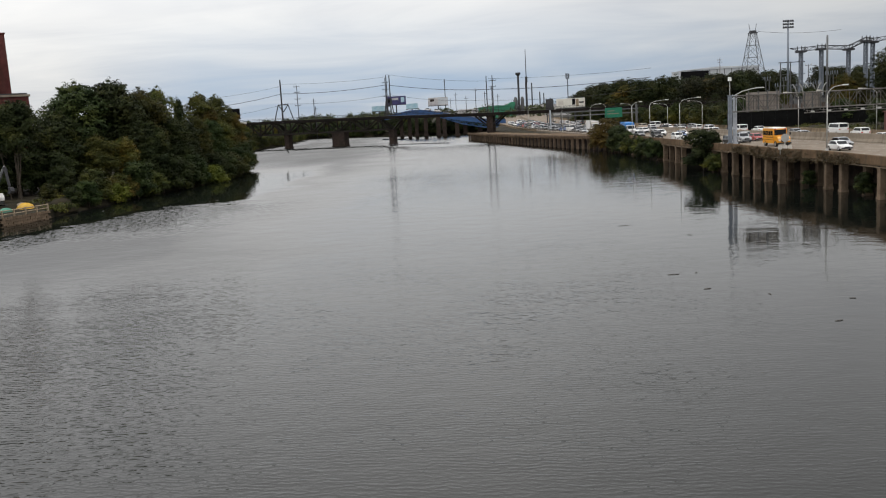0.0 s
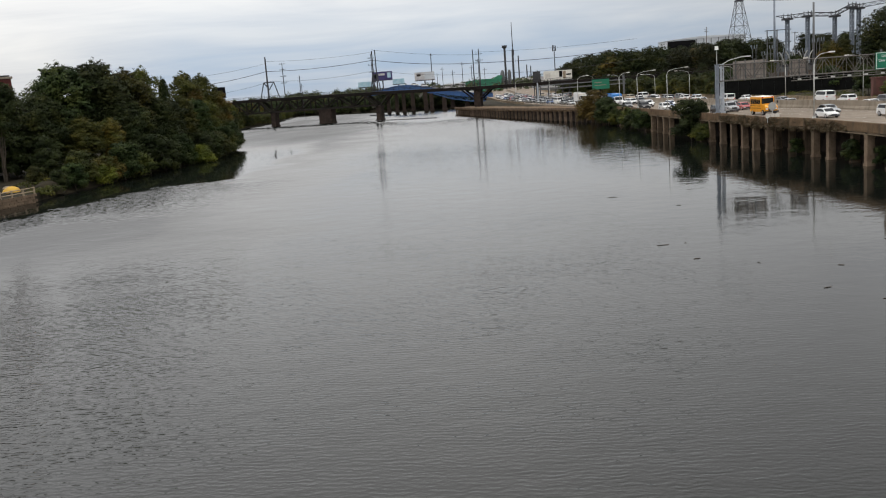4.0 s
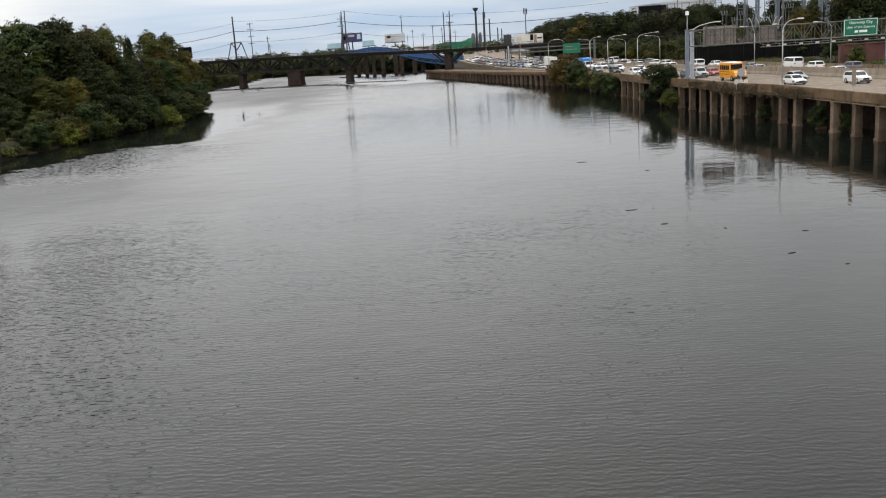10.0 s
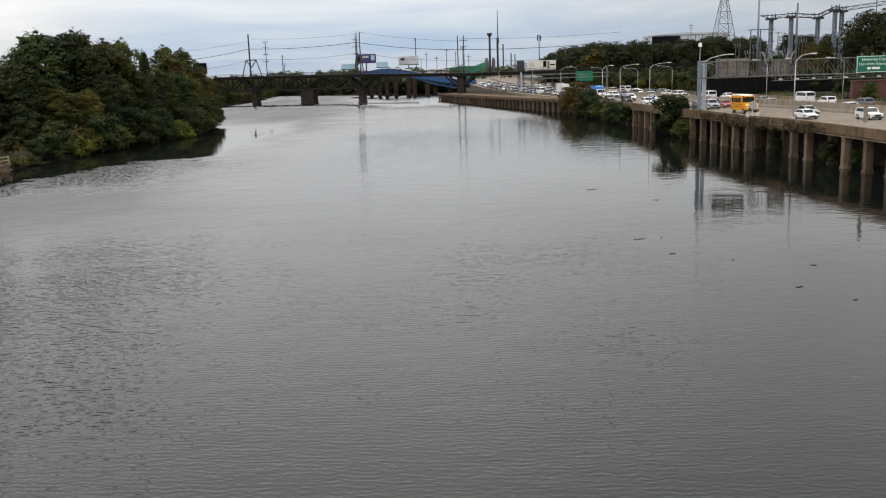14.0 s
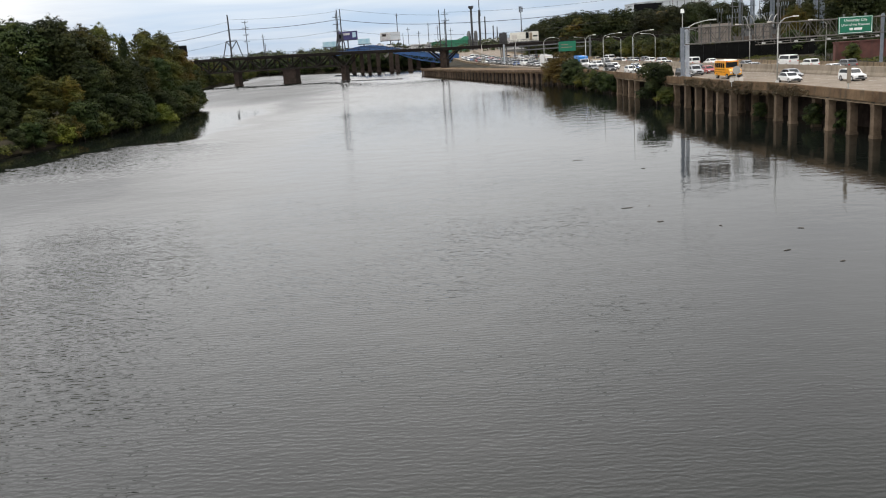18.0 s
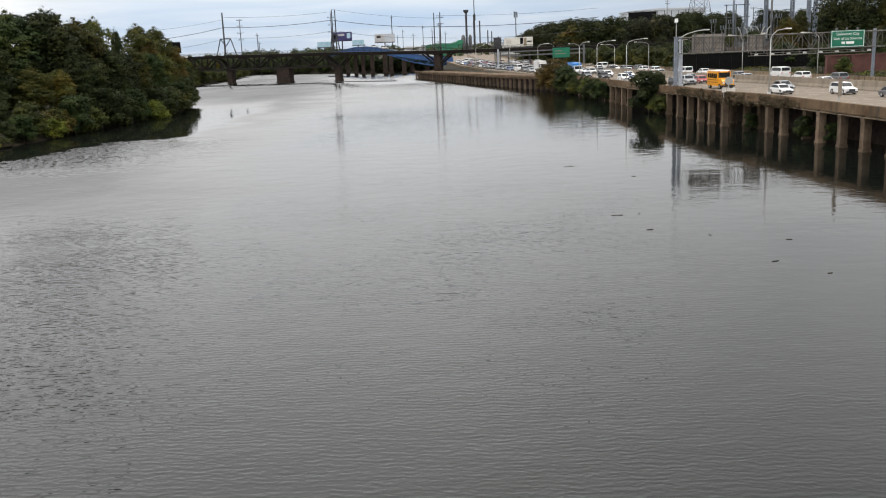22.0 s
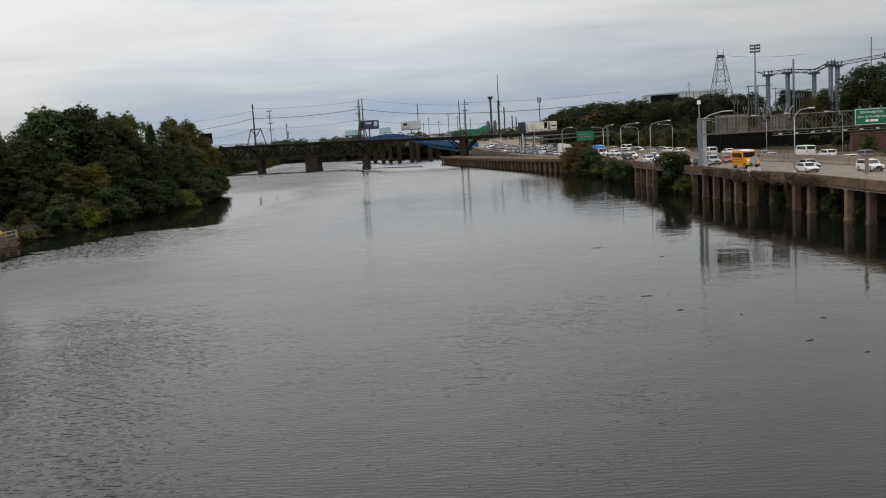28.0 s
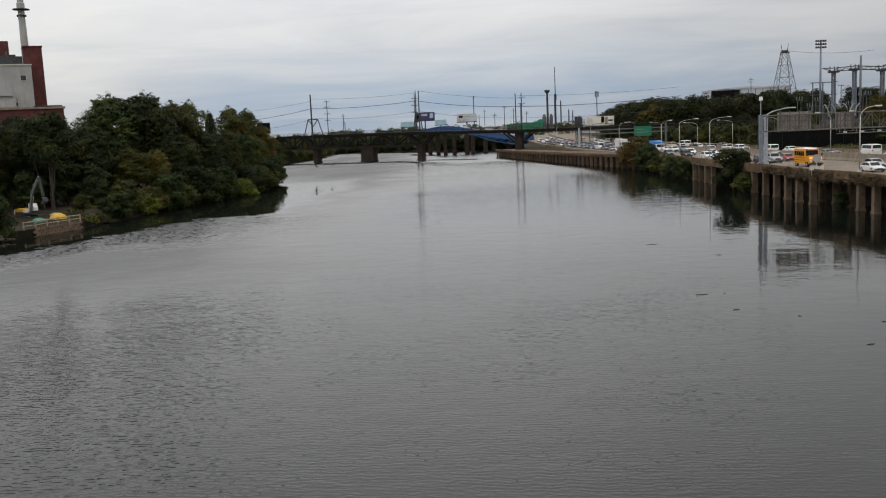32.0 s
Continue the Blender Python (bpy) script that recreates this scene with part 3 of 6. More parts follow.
for y0 in range(60, 600, 12):
    seg = [(road_left(y) + ROAD_W + 1.2, y, road_z(y)) for y in (y0, y0 + 4, y0 + 8, y0 + 11.94)]
    part("barrier_segment", Geo().sweep(seg, JERSEY), M["concrete"], far_rail)

viaduct = thing("river_viaduct", (47, 120, 0), "weathered concrete viaduct on square columns over the river edge", "viaduct")


def vpart(name, geo, mat, label=""):
    ob = part(name, geo, mat, viaduct, label)
    ob.matrix_basis = Matrix.Translation((-47, -120, 0))
    return ob


def viaduct_run(y0, y1, drop, spacing, step):
    """Deck edge, parapet, girder and columns of a run of the viaduct; drop lowers its parapet."""
    ys = np.linspace(y0, y1, max(2, int((y1 - y0) / step) + 1))
    for a, b in zip(ys[:-1], ys[1:]):
        seg = [(viaduct_x(y), y, road_z(y) - drop) for y in (a, (a + b) / 2, b - 0.03)]
        vpart("parapet", Geo().sweep(seg, [(-0.10, -0.24), (-0.06, 0.80), (-0.03, 0.9), (0.26, 0.9), (0.32, 0.6), (0.36, 0.02), (0.36, -0.24)]), M["dirty"])
        vpart("girder", Geo().sweep(seg, [(0.12, -0.52), (0.12, -0.244), (0.7, -0.244), (0.7, -0.52)]), M["concrete"])
        vpart("drip_ledge", Geo().sweep(seg, [(-0.02, -0.54), (-0.02, -0.45), (0.119, -0.43), (0.119, -0.54)]), M["concrete"])
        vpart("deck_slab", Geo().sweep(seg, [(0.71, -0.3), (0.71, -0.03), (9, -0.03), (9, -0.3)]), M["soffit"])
    for y in spacing:
        top = road_z(y) - drop - 0.52
        back = {112.3: 0.7, 126.6: 1.7}.get(round(float(y), 1), 0.0)
        for off in (0.28 + back,) + ((3.6 + back,) if 124 < y < 138 else ()):
            x = viaduct_x(y) + off
            g = Geo().box(x - 0.2, x + 0.68, y - 0.42, y + 0.42, 0.2, top)
            g.box(x - 0.32, x + 0.80, y - 0.54, y + 0.54, -1.5, 0.3, 0.04)
            g.prism([(x - 0.21, top - 0.45), (x + 0.69, top - 0.45), (x + 0.95, top), (x - 0.3, top)], y - 0.43, y + 0.43)
            vpart("column", g, M["column"])
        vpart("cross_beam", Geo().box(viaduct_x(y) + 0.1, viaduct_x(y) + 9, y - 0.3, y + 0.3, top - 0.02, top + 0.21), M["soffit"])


viaduct_run(52, 153.4, 0.0, [53, 58, 63, 68, 73, 78, 83, 87.7, 92.6, 97.5, 102.4, 107.4, 112.3, 117.3, 121.6, 126.6, 132.4, 136.8, 141.5, 146.4, 151.6], 9.7)
viaduct_run(153.6, 240, 0.15, [157, 161.5] + list(np.arange(181.0, 201, 4.4)) + [222, 234], 8.0)
# earth and rubble fill behind the overgrown stretch
vpart("fill_wall", Geo().sweep([(viaduct_x(y) + 1.2, y, 0) for y in range(204, 239, 5)], [(0, -1.5), (0.5, 2.9), (1.4, 2.9), (1.4, -1.5)]), M["soil"], "dark earth bank under the deck")
# bulkhead added under the deck; its dark colour stands in for deep shade
vpart("bulkhead", Geo().sweep([(viaduct_x(y) + 5.4, y, 0) for y in range(50, 241, 10)], [(0, -1.5), (0, 4.0), (0.4, 4.0), (0.4, -1.5)]), M["masonry"], "dark bulkhead wall whose colour carries the shade under the deck")

# ---- the low wharf past the bushes ----
wharf_edge = [(42.6, 238), (38.9, 253), (33.3, 271), (27.1, 295.5), (21.2, 318.6), (16, 342), (10.8, 367), (5.5, 392)]
wharf_top = bend([(238, 3.9), (271, 3.6), (318, 3.3), (392, 2.9)])
wharf = thing("wharf", (24, 310, 0), "long concrete wharf on closely set brown posts", "wharf")


def fpart(name, geo, mat, label=""):
    ob = part(name, geo, mat, wharf, label)
    ob.matrix_basis = Matrix.Translation((-24, -310, 0))
    return ob


wx = bend([(y, x) for x, y in wharf_edge])
edge = [(wx(y), y, wharf_top(y)) for y in np.arange(238, 393, 7.0)]
fpart("deck", Geo().sweep(edge, [(0, -0.75), (0, 0), (16, 0), (16, -0.75)]), M["dirty"])
fpart("coping", Geo().sweep(edge, [(-0.18, -0.30), (-0.18, 0.22), (0.45, 0.22), (0.45, 0.004), (0.0, 0.004), (0.0, -0.30)]), M["postbrown"], "brown coping along the edge")
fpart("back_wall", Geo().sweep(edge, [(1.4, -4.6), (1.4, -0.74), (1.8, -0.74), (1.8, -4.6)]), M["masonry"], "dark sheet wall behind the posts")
y = 240.0
while y < 391:
    x, t = wx(y), wharf_top(y)
    fpart("post", Geo().box(x + 0.02, x + 0.72, y - 0.34, y + 0.34, -1.5, t - 0.75).box(x - 0.1, x + 0.8, y - 0.42, y + 0.42, t - 1.05, t - 0.75), M["postbrown"])
    y += 3.5
# tan retaining wall that carries the road above the wharf
wall_line = [(road_left(y) - 0.5, y, road_z(y)) for y in range(344, 521, 8)]
solo("retaining_wall", Geo().sweep(wall_line, [(0, -4.4), (0, 0.1), (-0.12, 0.1), (-0.12, 0.34), (0.42, 0.34), (0.42, 0.1), (0.3, 0.1), (0.3, -4.4)]), M["concrete"], "tan concrete retaining wall beside the expressway", kind="structure")


# ---- railway bridge ----
U = Vector((0.9337, -0.3577, 0))
N = Vector((0.3577, 0.9337, 0))
B0 = Vector((-76.5, 415, 0))
rail_z = bend([(-40, 12.9), (0, 12.7), (53, 12.2), (98, 11.3), (160, 10.9)])


def rb(s, n, z):
    p = B0 + U * s + N * n
    return (p.x, p.y, z)


rail = thing("railway_bridge", (-27, 396, 0), "dark rusted steel railway truss bridge on masonry piers", "bridge")


def rpart(name, geo, mat, label="", parent=None):
    ob = part(name, geo, mat, parent or rail, label)
    if parent is None:
        ob.matrix_basis = Matrix.Translation((27, -396, 0))
    return ob


def beam(g, p, q, w=0.25):
    return g.tube(p, q, w, n=4)


rpart("deck", Geo().sweep([rb(s, 0, rail_z(s)) for s in range(-40, 249, 8)], [(-2.5, -1.3), (-2.8, -0.2), (-2.8, 0), (2.8, 0), (2.8, -0.2), (2.5, -1.3)]), M["rust"])
TRUSS_END = 53
for side in (-2.2, 2.2):
    rpart("bottom_chord", Geo().sweep([rb(s, side, 6.5) for s in range(-40, TRUSS_END + 1, 3)], [(-0.3, -0.35), (-0.3, 0.3), (0.3, 0.3), (0.3, -0.35)]), M["rust"])
    s = -40.0
    k = 0
    while s < TRUSS_END - 1:
        s2 = min(s + 6.7, TRUSS_END)
        rpart("truss_vertical", beam(Geo(), rb(s, side, 6.3), rb(s, side, rail_z(s) - 0.9), 0.32), M["rust"])
        a, b = (rb(s, side, 6.6), rb(s2, side, rail_z(s2) - 0.9)) if k % 2 == 0 else (rb(s, side, rail_z(s) - 0.9), rb(s2, side, 6.6))
        rpart("truss_diagonal", beam(Geo(), a, b, 0.32), M["rust"])
        rpart("knee_brace", beam(Geo(), rb((s + s2) / 2, side, rail_z(s) - 3.4), rb(s if k % 2 else s2, side, rail_z(s) - 1.0), 0.16), M["rust"])
        s, k = s2, k + 1
for s, w, top in ((0, 2.3, 6.2), (27, 6.2, 6.2), (53, 2.3, 6.2), (98.5, 2.8, 10.0)):
    d = 1.7 if s != 27 else 2.2
    g = Geo()
    for z0, z1, grow in ((-1.5, 0.5, 0.25), (0.5, top - 0.5, 0.0), (top - 0.5, top, 0.22)):
        q = [rb(s + i * (w / 2 + grow), j * (d + grow), z) for z in (z0, z1) for i, j in ((-1, -1), (1, -1), (1, 1), (-1, 1))]
        g.add(q, [(3, 2, 1, 0), (4, 5, 6, 7), (0, 1, 5, 4), (1, 2, 6, 5), (2, 3, 7, 6), (3, 0, 4, 7)])
    rpart("pier", g, M["masonry"], "dark stained masonry pier")
for s in (0, 53, 98.5):
    for side in (-2.2, 2.2):
        for sg in (-1, 1):
            rpart("strut", beam(Geo(), rb(s + sg * 1.5, side, 6.4), rb(s + sg * 6.5, side, rail_z(s) - 0.9), 0.34), M["rust"])
rpart("approach_slab", Geo().sweep([rb(s, 0, rail_z(s)) for s in range(-40, -17, 4)], [(2.85, -0.5), (2.85, 0.25), (3.1, 0.25), (3.1, -0.5)]), M["trimw"], "pale concrete edge of the approach span")
railing = Geo()
for s in np.arange(-40, 240, 2.6):
    for side in (-2.7, 2.7):
        railing.tube(rb(s, side, rail_z(s)), rb(s, side, rail_z(s) + 1.15), 0.05, n=4)
for side in (-2.7, 2.7):
    for h in (0.6, 1.15):
        railing.path([rb(s, side, rail_z(s) + h) for s in range(-40, 241, 10)], 0.05, 4)
rpart("railing", railing, M["rust"])
# abutment past the road
for s in (150, 186):
    rpart("trestle", Geo().tube(rb(s, -2, 3), rb(s, -1.2, 10), 0.3, n=4).tube(rb(s, 2, 3), rb(s, 1.2, 10), 0.3, n=4).tube(rb(s, -1.8, 6), rb(s, 1.8, 6), 0.2, n=4), M["rust"])
rpart("abutment", Geo().add([rb(s, n, z) for z in (0, 9.9) for s, n in ((222, -5), (250, -5), (250, 5), (222, 5))], [(3, 2, 1, 0), (4, 5, 6, 7), (0, 1, 5, 4), (1, 2, 6, 5), (2, 3, 7, 6), (3, 0, 4, 7)]), M["masonry"])


def pylon(s, n, top, r, arms, label):
    t = thing("catenary_pole", rb(s, n, rail_z(s)), label, "power pole", group="catenary poles on the railway bridge")
    h = top - rail_z(s)
    part("pole", Geo().tube((0, 0, -0.9), (0, 0, h), r, r * 0.7, 6), M["darksteel"], t)
    for z in arms:
        part("cross_arm", Geo().tube((-1.5 * U.x, -1.5 * U.y, z), (1.5 * U.x, 1.5 * U.y, z), 0.09, n=4), M["darksteel"], t)
        for e in (-1.4, -0.7, 0.7, 1.4):
            part("insulator", Geo().tube((e * U.x, e * U.y, z), (e * U.x, e * U.y, z + 0.45), 0.09, 0.06), M["darksteel"], t)
    return t


pylon(-0.6, -2.4, 31.2, 0.42, (), "thick dark steel mast standing on the railway bridge")
pylon(5.0, 2.4, 28.2, 0.20, (6.5, 9.5, 12.5, 15.0), "slim dark pole with cross arms on the railway bridge")
pylon(49.6, 2.4, 28.6, 0.20, (8.5, 11.5, 14.5), "slim dark pole with cross arms on the railway bridge")
pylon(52.4, -2.4, 29.6, 0.30, (), "dark steel mast of a pair on the railway bridge")
pylon(53.9, -2.4, 29.8, 0.30, (), "dark steel mast of a pair on the railway bridge")
pylon(98.0, -2.4, 26.3, 0.26, (), "dark steel mast of a pair on the railway bridge")
pylon(100.6, -2.4, 26.4, 0.26, (10.5, 13.0), "dark steel mast of a pair on the railway bridge")
for s0, label in ((0, "a-frame"), (53, "a-frame")):
    brace = thing("pylon_brace", rb(s0, -2.3, rail_z(s0)), "dark steel a-frame bracing a mast on the railway bridge", "bracing", group="mast bracings")
    for a, b in (((-5.0, 0), (-2.6, 7.2)), ((5.0, 0), (2.6, 7.2)), ((-2.6, 7.2), (2.6, 7.2)), ((-2.6, 7.2), (0, 4.0)), ((2.6, 7.2), (0, 4.0))):
        if s0 == 53:
            a, b = (a[0] * 0.45, a[1]), (b[0] * 0.45, b[1])
        part("leg", Geo().tube((a[0] * U.x, a[0] * U.y, a[1]), (b[0] * U.x, b[0] * U.y, b[1]), 0.22, n=4), M["darksteel"], brace)


def cable(p, q, sag, r=0.06, name="power_line"):
    p, q = Vector(p), Vector(q)
    pts = [p.lerp(q, t) - Vector((0, 0, 4 * sag * t * (1 - t))) for t in np.linspace(0, 1, 13)]
    side = (q - p).cross(Vector((0, 0, 1))).normalized() * r
    ring = (side, Vector((0, 0, r)), -side, Vector((0, 0, -r)))
    verts = [tuple(c + o) for c in pts for o in ring]
    end = 4 * len(pts) - 4
    faces = [(4 * k + i, 4 * k + (i + 1) % 4, 4 * k + 4 + (i + 1) % 4, 4 * k + 4 + i) for k in range(len(pts) - 1) for i in range(4)]
    ob = new(name, Geo().add(verts, faces + [(3, 2, 1, 0), (end, end + 1, end + 2, end + 3)]).mesh(name, M["darksteel"]))
    return tagged(ob, "thin dark overhead wire sagging between poles", "wire", "overhead wires")


spans = [-48, -0.6, 52.4, 99, 165]
for a, b in zip(spans[:-1], spans[1:]):
    za, zb = (np.interp(v, [-48, -0.6, 52.4, 99, 165], [20.5, 24.8, 25.6, 20.8, 21.5]) for v in (a, b))
    cable(rb(a, -2.4, za), rb(b, -2.4, zb), 0.9, 0.10)
    cable(rb(a, -2.4, za + 4.4), rb(b, -2.4, zb + 3.4), 0.8, 0.045)
    cable(rb(a, 2.4, za - 4.5), rb(b, 2.4, zb - 4.2), 1.2, 0.05)


# ---- trees ----
def leaf_cloud(name, lobes, count, size, mat, seed, sprays=16):
    """Many small leaves over and inside uneven lobes (x, y, z, rx, ry, rz), half of them in sprays that stand out."""
    rng = np.random.default_rng(seed)
    lobes = np.array(lobes, float)
    weight = lobes[:, 3] * lobes[:, 5]
    weight /= weight.sum()

    def ways(k, least):
        v = rng.normal(size=(k, 3))
        v /= np.linalg.norm(v, axis=1)[:, None]
        v[:, 2] = np.where(v[:, 2] < least, -v[:, 2] * 0.6, v[:, 2])
        return v

    body = count // 2
    own = rng.choice(len(lobes), body, p=weight)
    d0 = ways(body, -0.5)
    knob = 1 + 0.14 * np.sin(d0[:, 0] * 7 + own) * np.sin(d0[:, 1] * 6 + own * 2) + 0.12 * np.sin(d0[:, 2] * 11 + d0[:, 0] * 9 + own * 3)
    p0 = lobes[own, :3] + d0 * lobes[own, 3:6] * (knob * (1 - 0.5 * rng.random(body) ** 2))[:, None]
    total = sprays * len(lobes)
    home = rng.choice(len(lobes), total, p=weight)
    u = ways(total, -0.3)
    centre = lobes[home, :3] + u * lobes[home, 3:6] * rng.uniform(0.7, 1.08, total)[:, None]
    reach = lobes[home, 3:6] * rng.uniform(0.2, 0.42, total)[:, None] * np.array([1.0, 1.0, 0.7])
    pick = rng.integers(0, total, count - body)
    d1 = ways(count - body, -0.2)
    p1 = centre[pick] + d1 * reach[pick] * ((1 - 0.5 * rng.random(count - body) ** 1.8) * (1 + 0.14 * rng.normal(size=count - body)))[:, None]
    p, d = np.concatenate([p0, p1]), np.concatenate([d0, d1 * 0.7 + u[pick] * 0.5])
    nrm = d + rng.normal(size=(count, 3)) * 0.34 + np.array([0, 0, 0.3])
    nrm /= np.linalg.norm(nrm, axis=1)[:, None]
    ref = rng.normal(size=(count, 3))
    a = np.cross(nrm, ref)
    a /= np.linalg.norm(a, axis=1)[:, None]
    b = np.cross(nrm, a)
    s = size * (0.55 + 0.9 * rng.random(count))[:, None]
    fold = nrm * s * 0.25
    quads = np.stack([p - a * s * 0.6, p - b * s * 0.42 + fold, p + a * s * 0.6, p + b * s * 0.42 + fold], 1).reshape(-1, 3)
    me = bpy.data.meshes.new(name)
    me.vertices.add(count * 4)
    me.vertices.foreach_set("co", quads.ravel())
    me.loops.add(count * 4)
    me.loops.foreach_set("vertex_index", np.arange(count * 4))
    me.polygons.add(count)
    me.polygons.foreach_set("loop_start", np.arange(count) * 4)
    me.polygons.foreach_set("loop_total", np.full(count, 4))
    me.materials.append(mat)
    me.update(calc_edges=True)
    me.validate()
    return me


TREE_GROUP = {"tree": "trees along the river banks", "shrub": "shrubs along the river banks"}


def make_tree(kind, height, spread, low, mat, leaves, size, seed, label, trunks=1, limbs=5):
    """A tree or shrub at the origin: tapered trunk, limbs and a crown that starts at low."""
    r = random.Random(seed)
    t = thing(kind, (0, 0, 0), label, kind, TREE_GROUP[kind])
    for k in range(trunks):
        ox, oy = (r.uniform(-0.9, 0.9), r.uniform(-0.9, 0.9)) if trunks > 1 else (0, 0)
        rad = height * (0.015 if trunks == 1 else 0.0075)
        g = Geo()
        pts = [Vector((ox, oy, -0.6))]
        for i in range(1, 6):
            pts.append(Vector((ox * (1 + i * 0.25) + r.uniform(-0.25, 0.25), oy * (1 + i * 0.25) + r.uniform(-0.25, 0.25), height * 0.15 * i)))
        for i in range(5):
            g.tube(pts[i], pts[i + 1], rad * (1.25 - 0.22 * i), rad * (1.25 - 0.22 * (i + 1)), 7, False)
        part("trunk", g, M["bark"], t, smooth=True)
        for i in range(limbs if trunks == 1 else 2):
            z = height * r.uniform(0.28, 0.62)
            ang = r.uniform(0, 6.28)
            end = Vector((math.cos(ang) * spread * 0.7, math.sin(ang) * spread * 0.7, z + height * r.uniform(0.08, 0.22)))
            start = Vector((ox, oy, z))
            mid = start.lerp(end, 0.5) + Vector((0, 0, height * 0.03))
            part("limb", Geo().tube(start, mid, rad * 0.5, rad * 0.33, 5, False).tube(mid, end, rad * 0.33, rad * 0.12, 5, False), M["bark"], t, smooth=True)
    lobes = []
    n = 28 if kind == "tree" else 12
    for i in range(n):
        f = (i + 0.5) / n
        z = low + (height - low) * (0.12 + 0.76 * f)
        env = math.sin(math.pi * min(1, 0.24 + 0.60 * f)) ** 0.55
        ang = i * 2.4 + r.uniform(-0.5, 0.5)
        out = spread * env * r.uniform(0.22, 0.74)
        rr = spread * env * r.uniform(0.34, 0.52)
        lobes.append((math.cos(ang) * out, math.sin(ang) * out, z, rr, rr, min(rr * r.uniform(0.75, 1.05), (height - z) * 0.95 + 0.25)))
    lobes.append((0, 0, height * 0.86, spread * 0.34, spread * 0.34, height * 0.13))
    part("crown", leaf_cloud("crown", lobes, leaves, size, mat, seed), mat, t)
    return t


def place(proto, x, y, scale=1.0, turn=0.0, z=None, squash=1.0):
    m = Matrix.Translation((x, y, ground_z(x, y) if z is None else z)) @ Matrix.Rotation(radians(turn), 4, "Z") @ Matrix.Diagonal((scale * squash, scale * squash, scale, 1))
    if not proto.get("used"):
        proto["used"] = 1
        proto.matrix_basis = m
        return proto
    ob = copy_thing(proto, Matrix())
    ob.matrix_basis = m
    return ob


oak = make_tree("tree", 18, 6.3, 2.0, M["leaf_dark"], 38000, 0.27, 3, "broad dark green tree in full leaf on the river bank")
maple = make_tree("tree", 18, 5.6, 1.2, M["leaf_olive"], 34000, 0.26, 7, "tall olive green tree with yellowing tips on the river bank")
turning = make_tree("tree", 16, 5.0, 1.0, M["leaf_autumn"], 30000, 0.26, 11, "tree with leaves turning yellow and brown by the river")
slender = make_tree("tree", 18, 5.2, 7.5, M["leaf_dark"], 26000, 0.26, 15, "dark tree with several pale bare trunks behind the landing", trunks=5)
shrub = make_tree("shrub", 6, 3.6, 0.0, M["leaf_olive"], 11000, 0.23, 19, "dense olive shrub hanging over the water's edge", limbs=3)
shrub_dark = make_tree("shrub", 7, 3.4, 0.0, M["leaf_dark"], 11000, 0.23, 23, "dense dark green shrub at the water's edge", limbs=3)
shrub_yellow = make_tree("shrub", 5, 3.0, 0.0, M["leaf_autumn"], 7000, 0.18, 27, "shrub with yellow and brown leaves at the water's edge", limbs=3)
shrub_rust = make_tree("shrub", 6, 3.4, 0.0, M["leaf_rust"], 9000, 0.19, 37, "large shrub with rust-brown autumn leaves beside the viaduct", limbs=3)
shrub_bright = make_tree("shrub", 3.6, 2.4, 0.0, M["leaf_bright"], 5000, 0.17, 31, "small bright yellow-green shrub at the water's edge", limbs=3)

# left bank, from the landing down to the bridge: proto, x, y, height scale, turn
for p, x, y, s, a, q in (
        (slender, -78, 158, 0.96, 0, 1.0), (slender, -84.5, 163, 0.94, 130, 1.0),
        (oak, -75.5, 180, 1.18, 20, 1.0), (oak, -69.5, 186, 1.19, 200, 1.0), (maple, -66, 191, 1.08, 40, 0.95), (maple, -73, 192, 1.12, 75, 1.0), (maple, -67.5, 197, 1.05, 175, 0.8),
        (maple, -69.6, 214, 1.13, 100, 0.72), (oak, -68.6, 226, 1.02, 300, 0.26), (oak, -70, 203, 0.98, 140, 0.8),
        (maple, -65.5, 233, 1.07, 10, 1.0), (maple, -63, 240, 1.03, 210, 0.95), (turning, -60.5, 245, 0.88, 250, 0.9), (turning, -62, 231, 0.98, 30, 0.8), (oak, -67, 243, 0.85, 150, 0.9),
        (maple, -68.5, 172, 0.58, 60, 1.2), (turning, -64.5, 176, 0.60, 60, 1.1), (oak, -63.5, 186, 0.72, 150, 1.0), (oak, -61.5, 195, 0.74, 250, 1.0), (oak, -61.5, 204, 0.70, 10, 1.0),
        (maple, -60.5, 213, 0.72, 180, 0.9), (oak, -60, 221, 0.70, 330, 0.9), (maple, -59.5, 229, 0.68, 45, 1.0), (turning, -58.8, 238, 0.62, 75, 1.0),
        (oak, -76, 172, 0.86, 70, 1.0), (oak, -84, 172, 0.84, 10, 1.0), (oak, -89, 168, 0.72, 200, 1.0), (maple, -90, 160, 0.62, 70, 1.0), (turning, -97, 158, 0.6, 160, 1.0), (maple, -103, 166, 0.62, 250, 1.0), (oak, -95, 172, 0.75, 30, 1.0), (maple, -112, 170, 0.6, 110, 1.0), (oak, -120, 165, 0.62, 310, 1.0), (oak, -80, 186, 0.92, 220, 1.0)):
    place(p, x, y, s, a, squash=q)
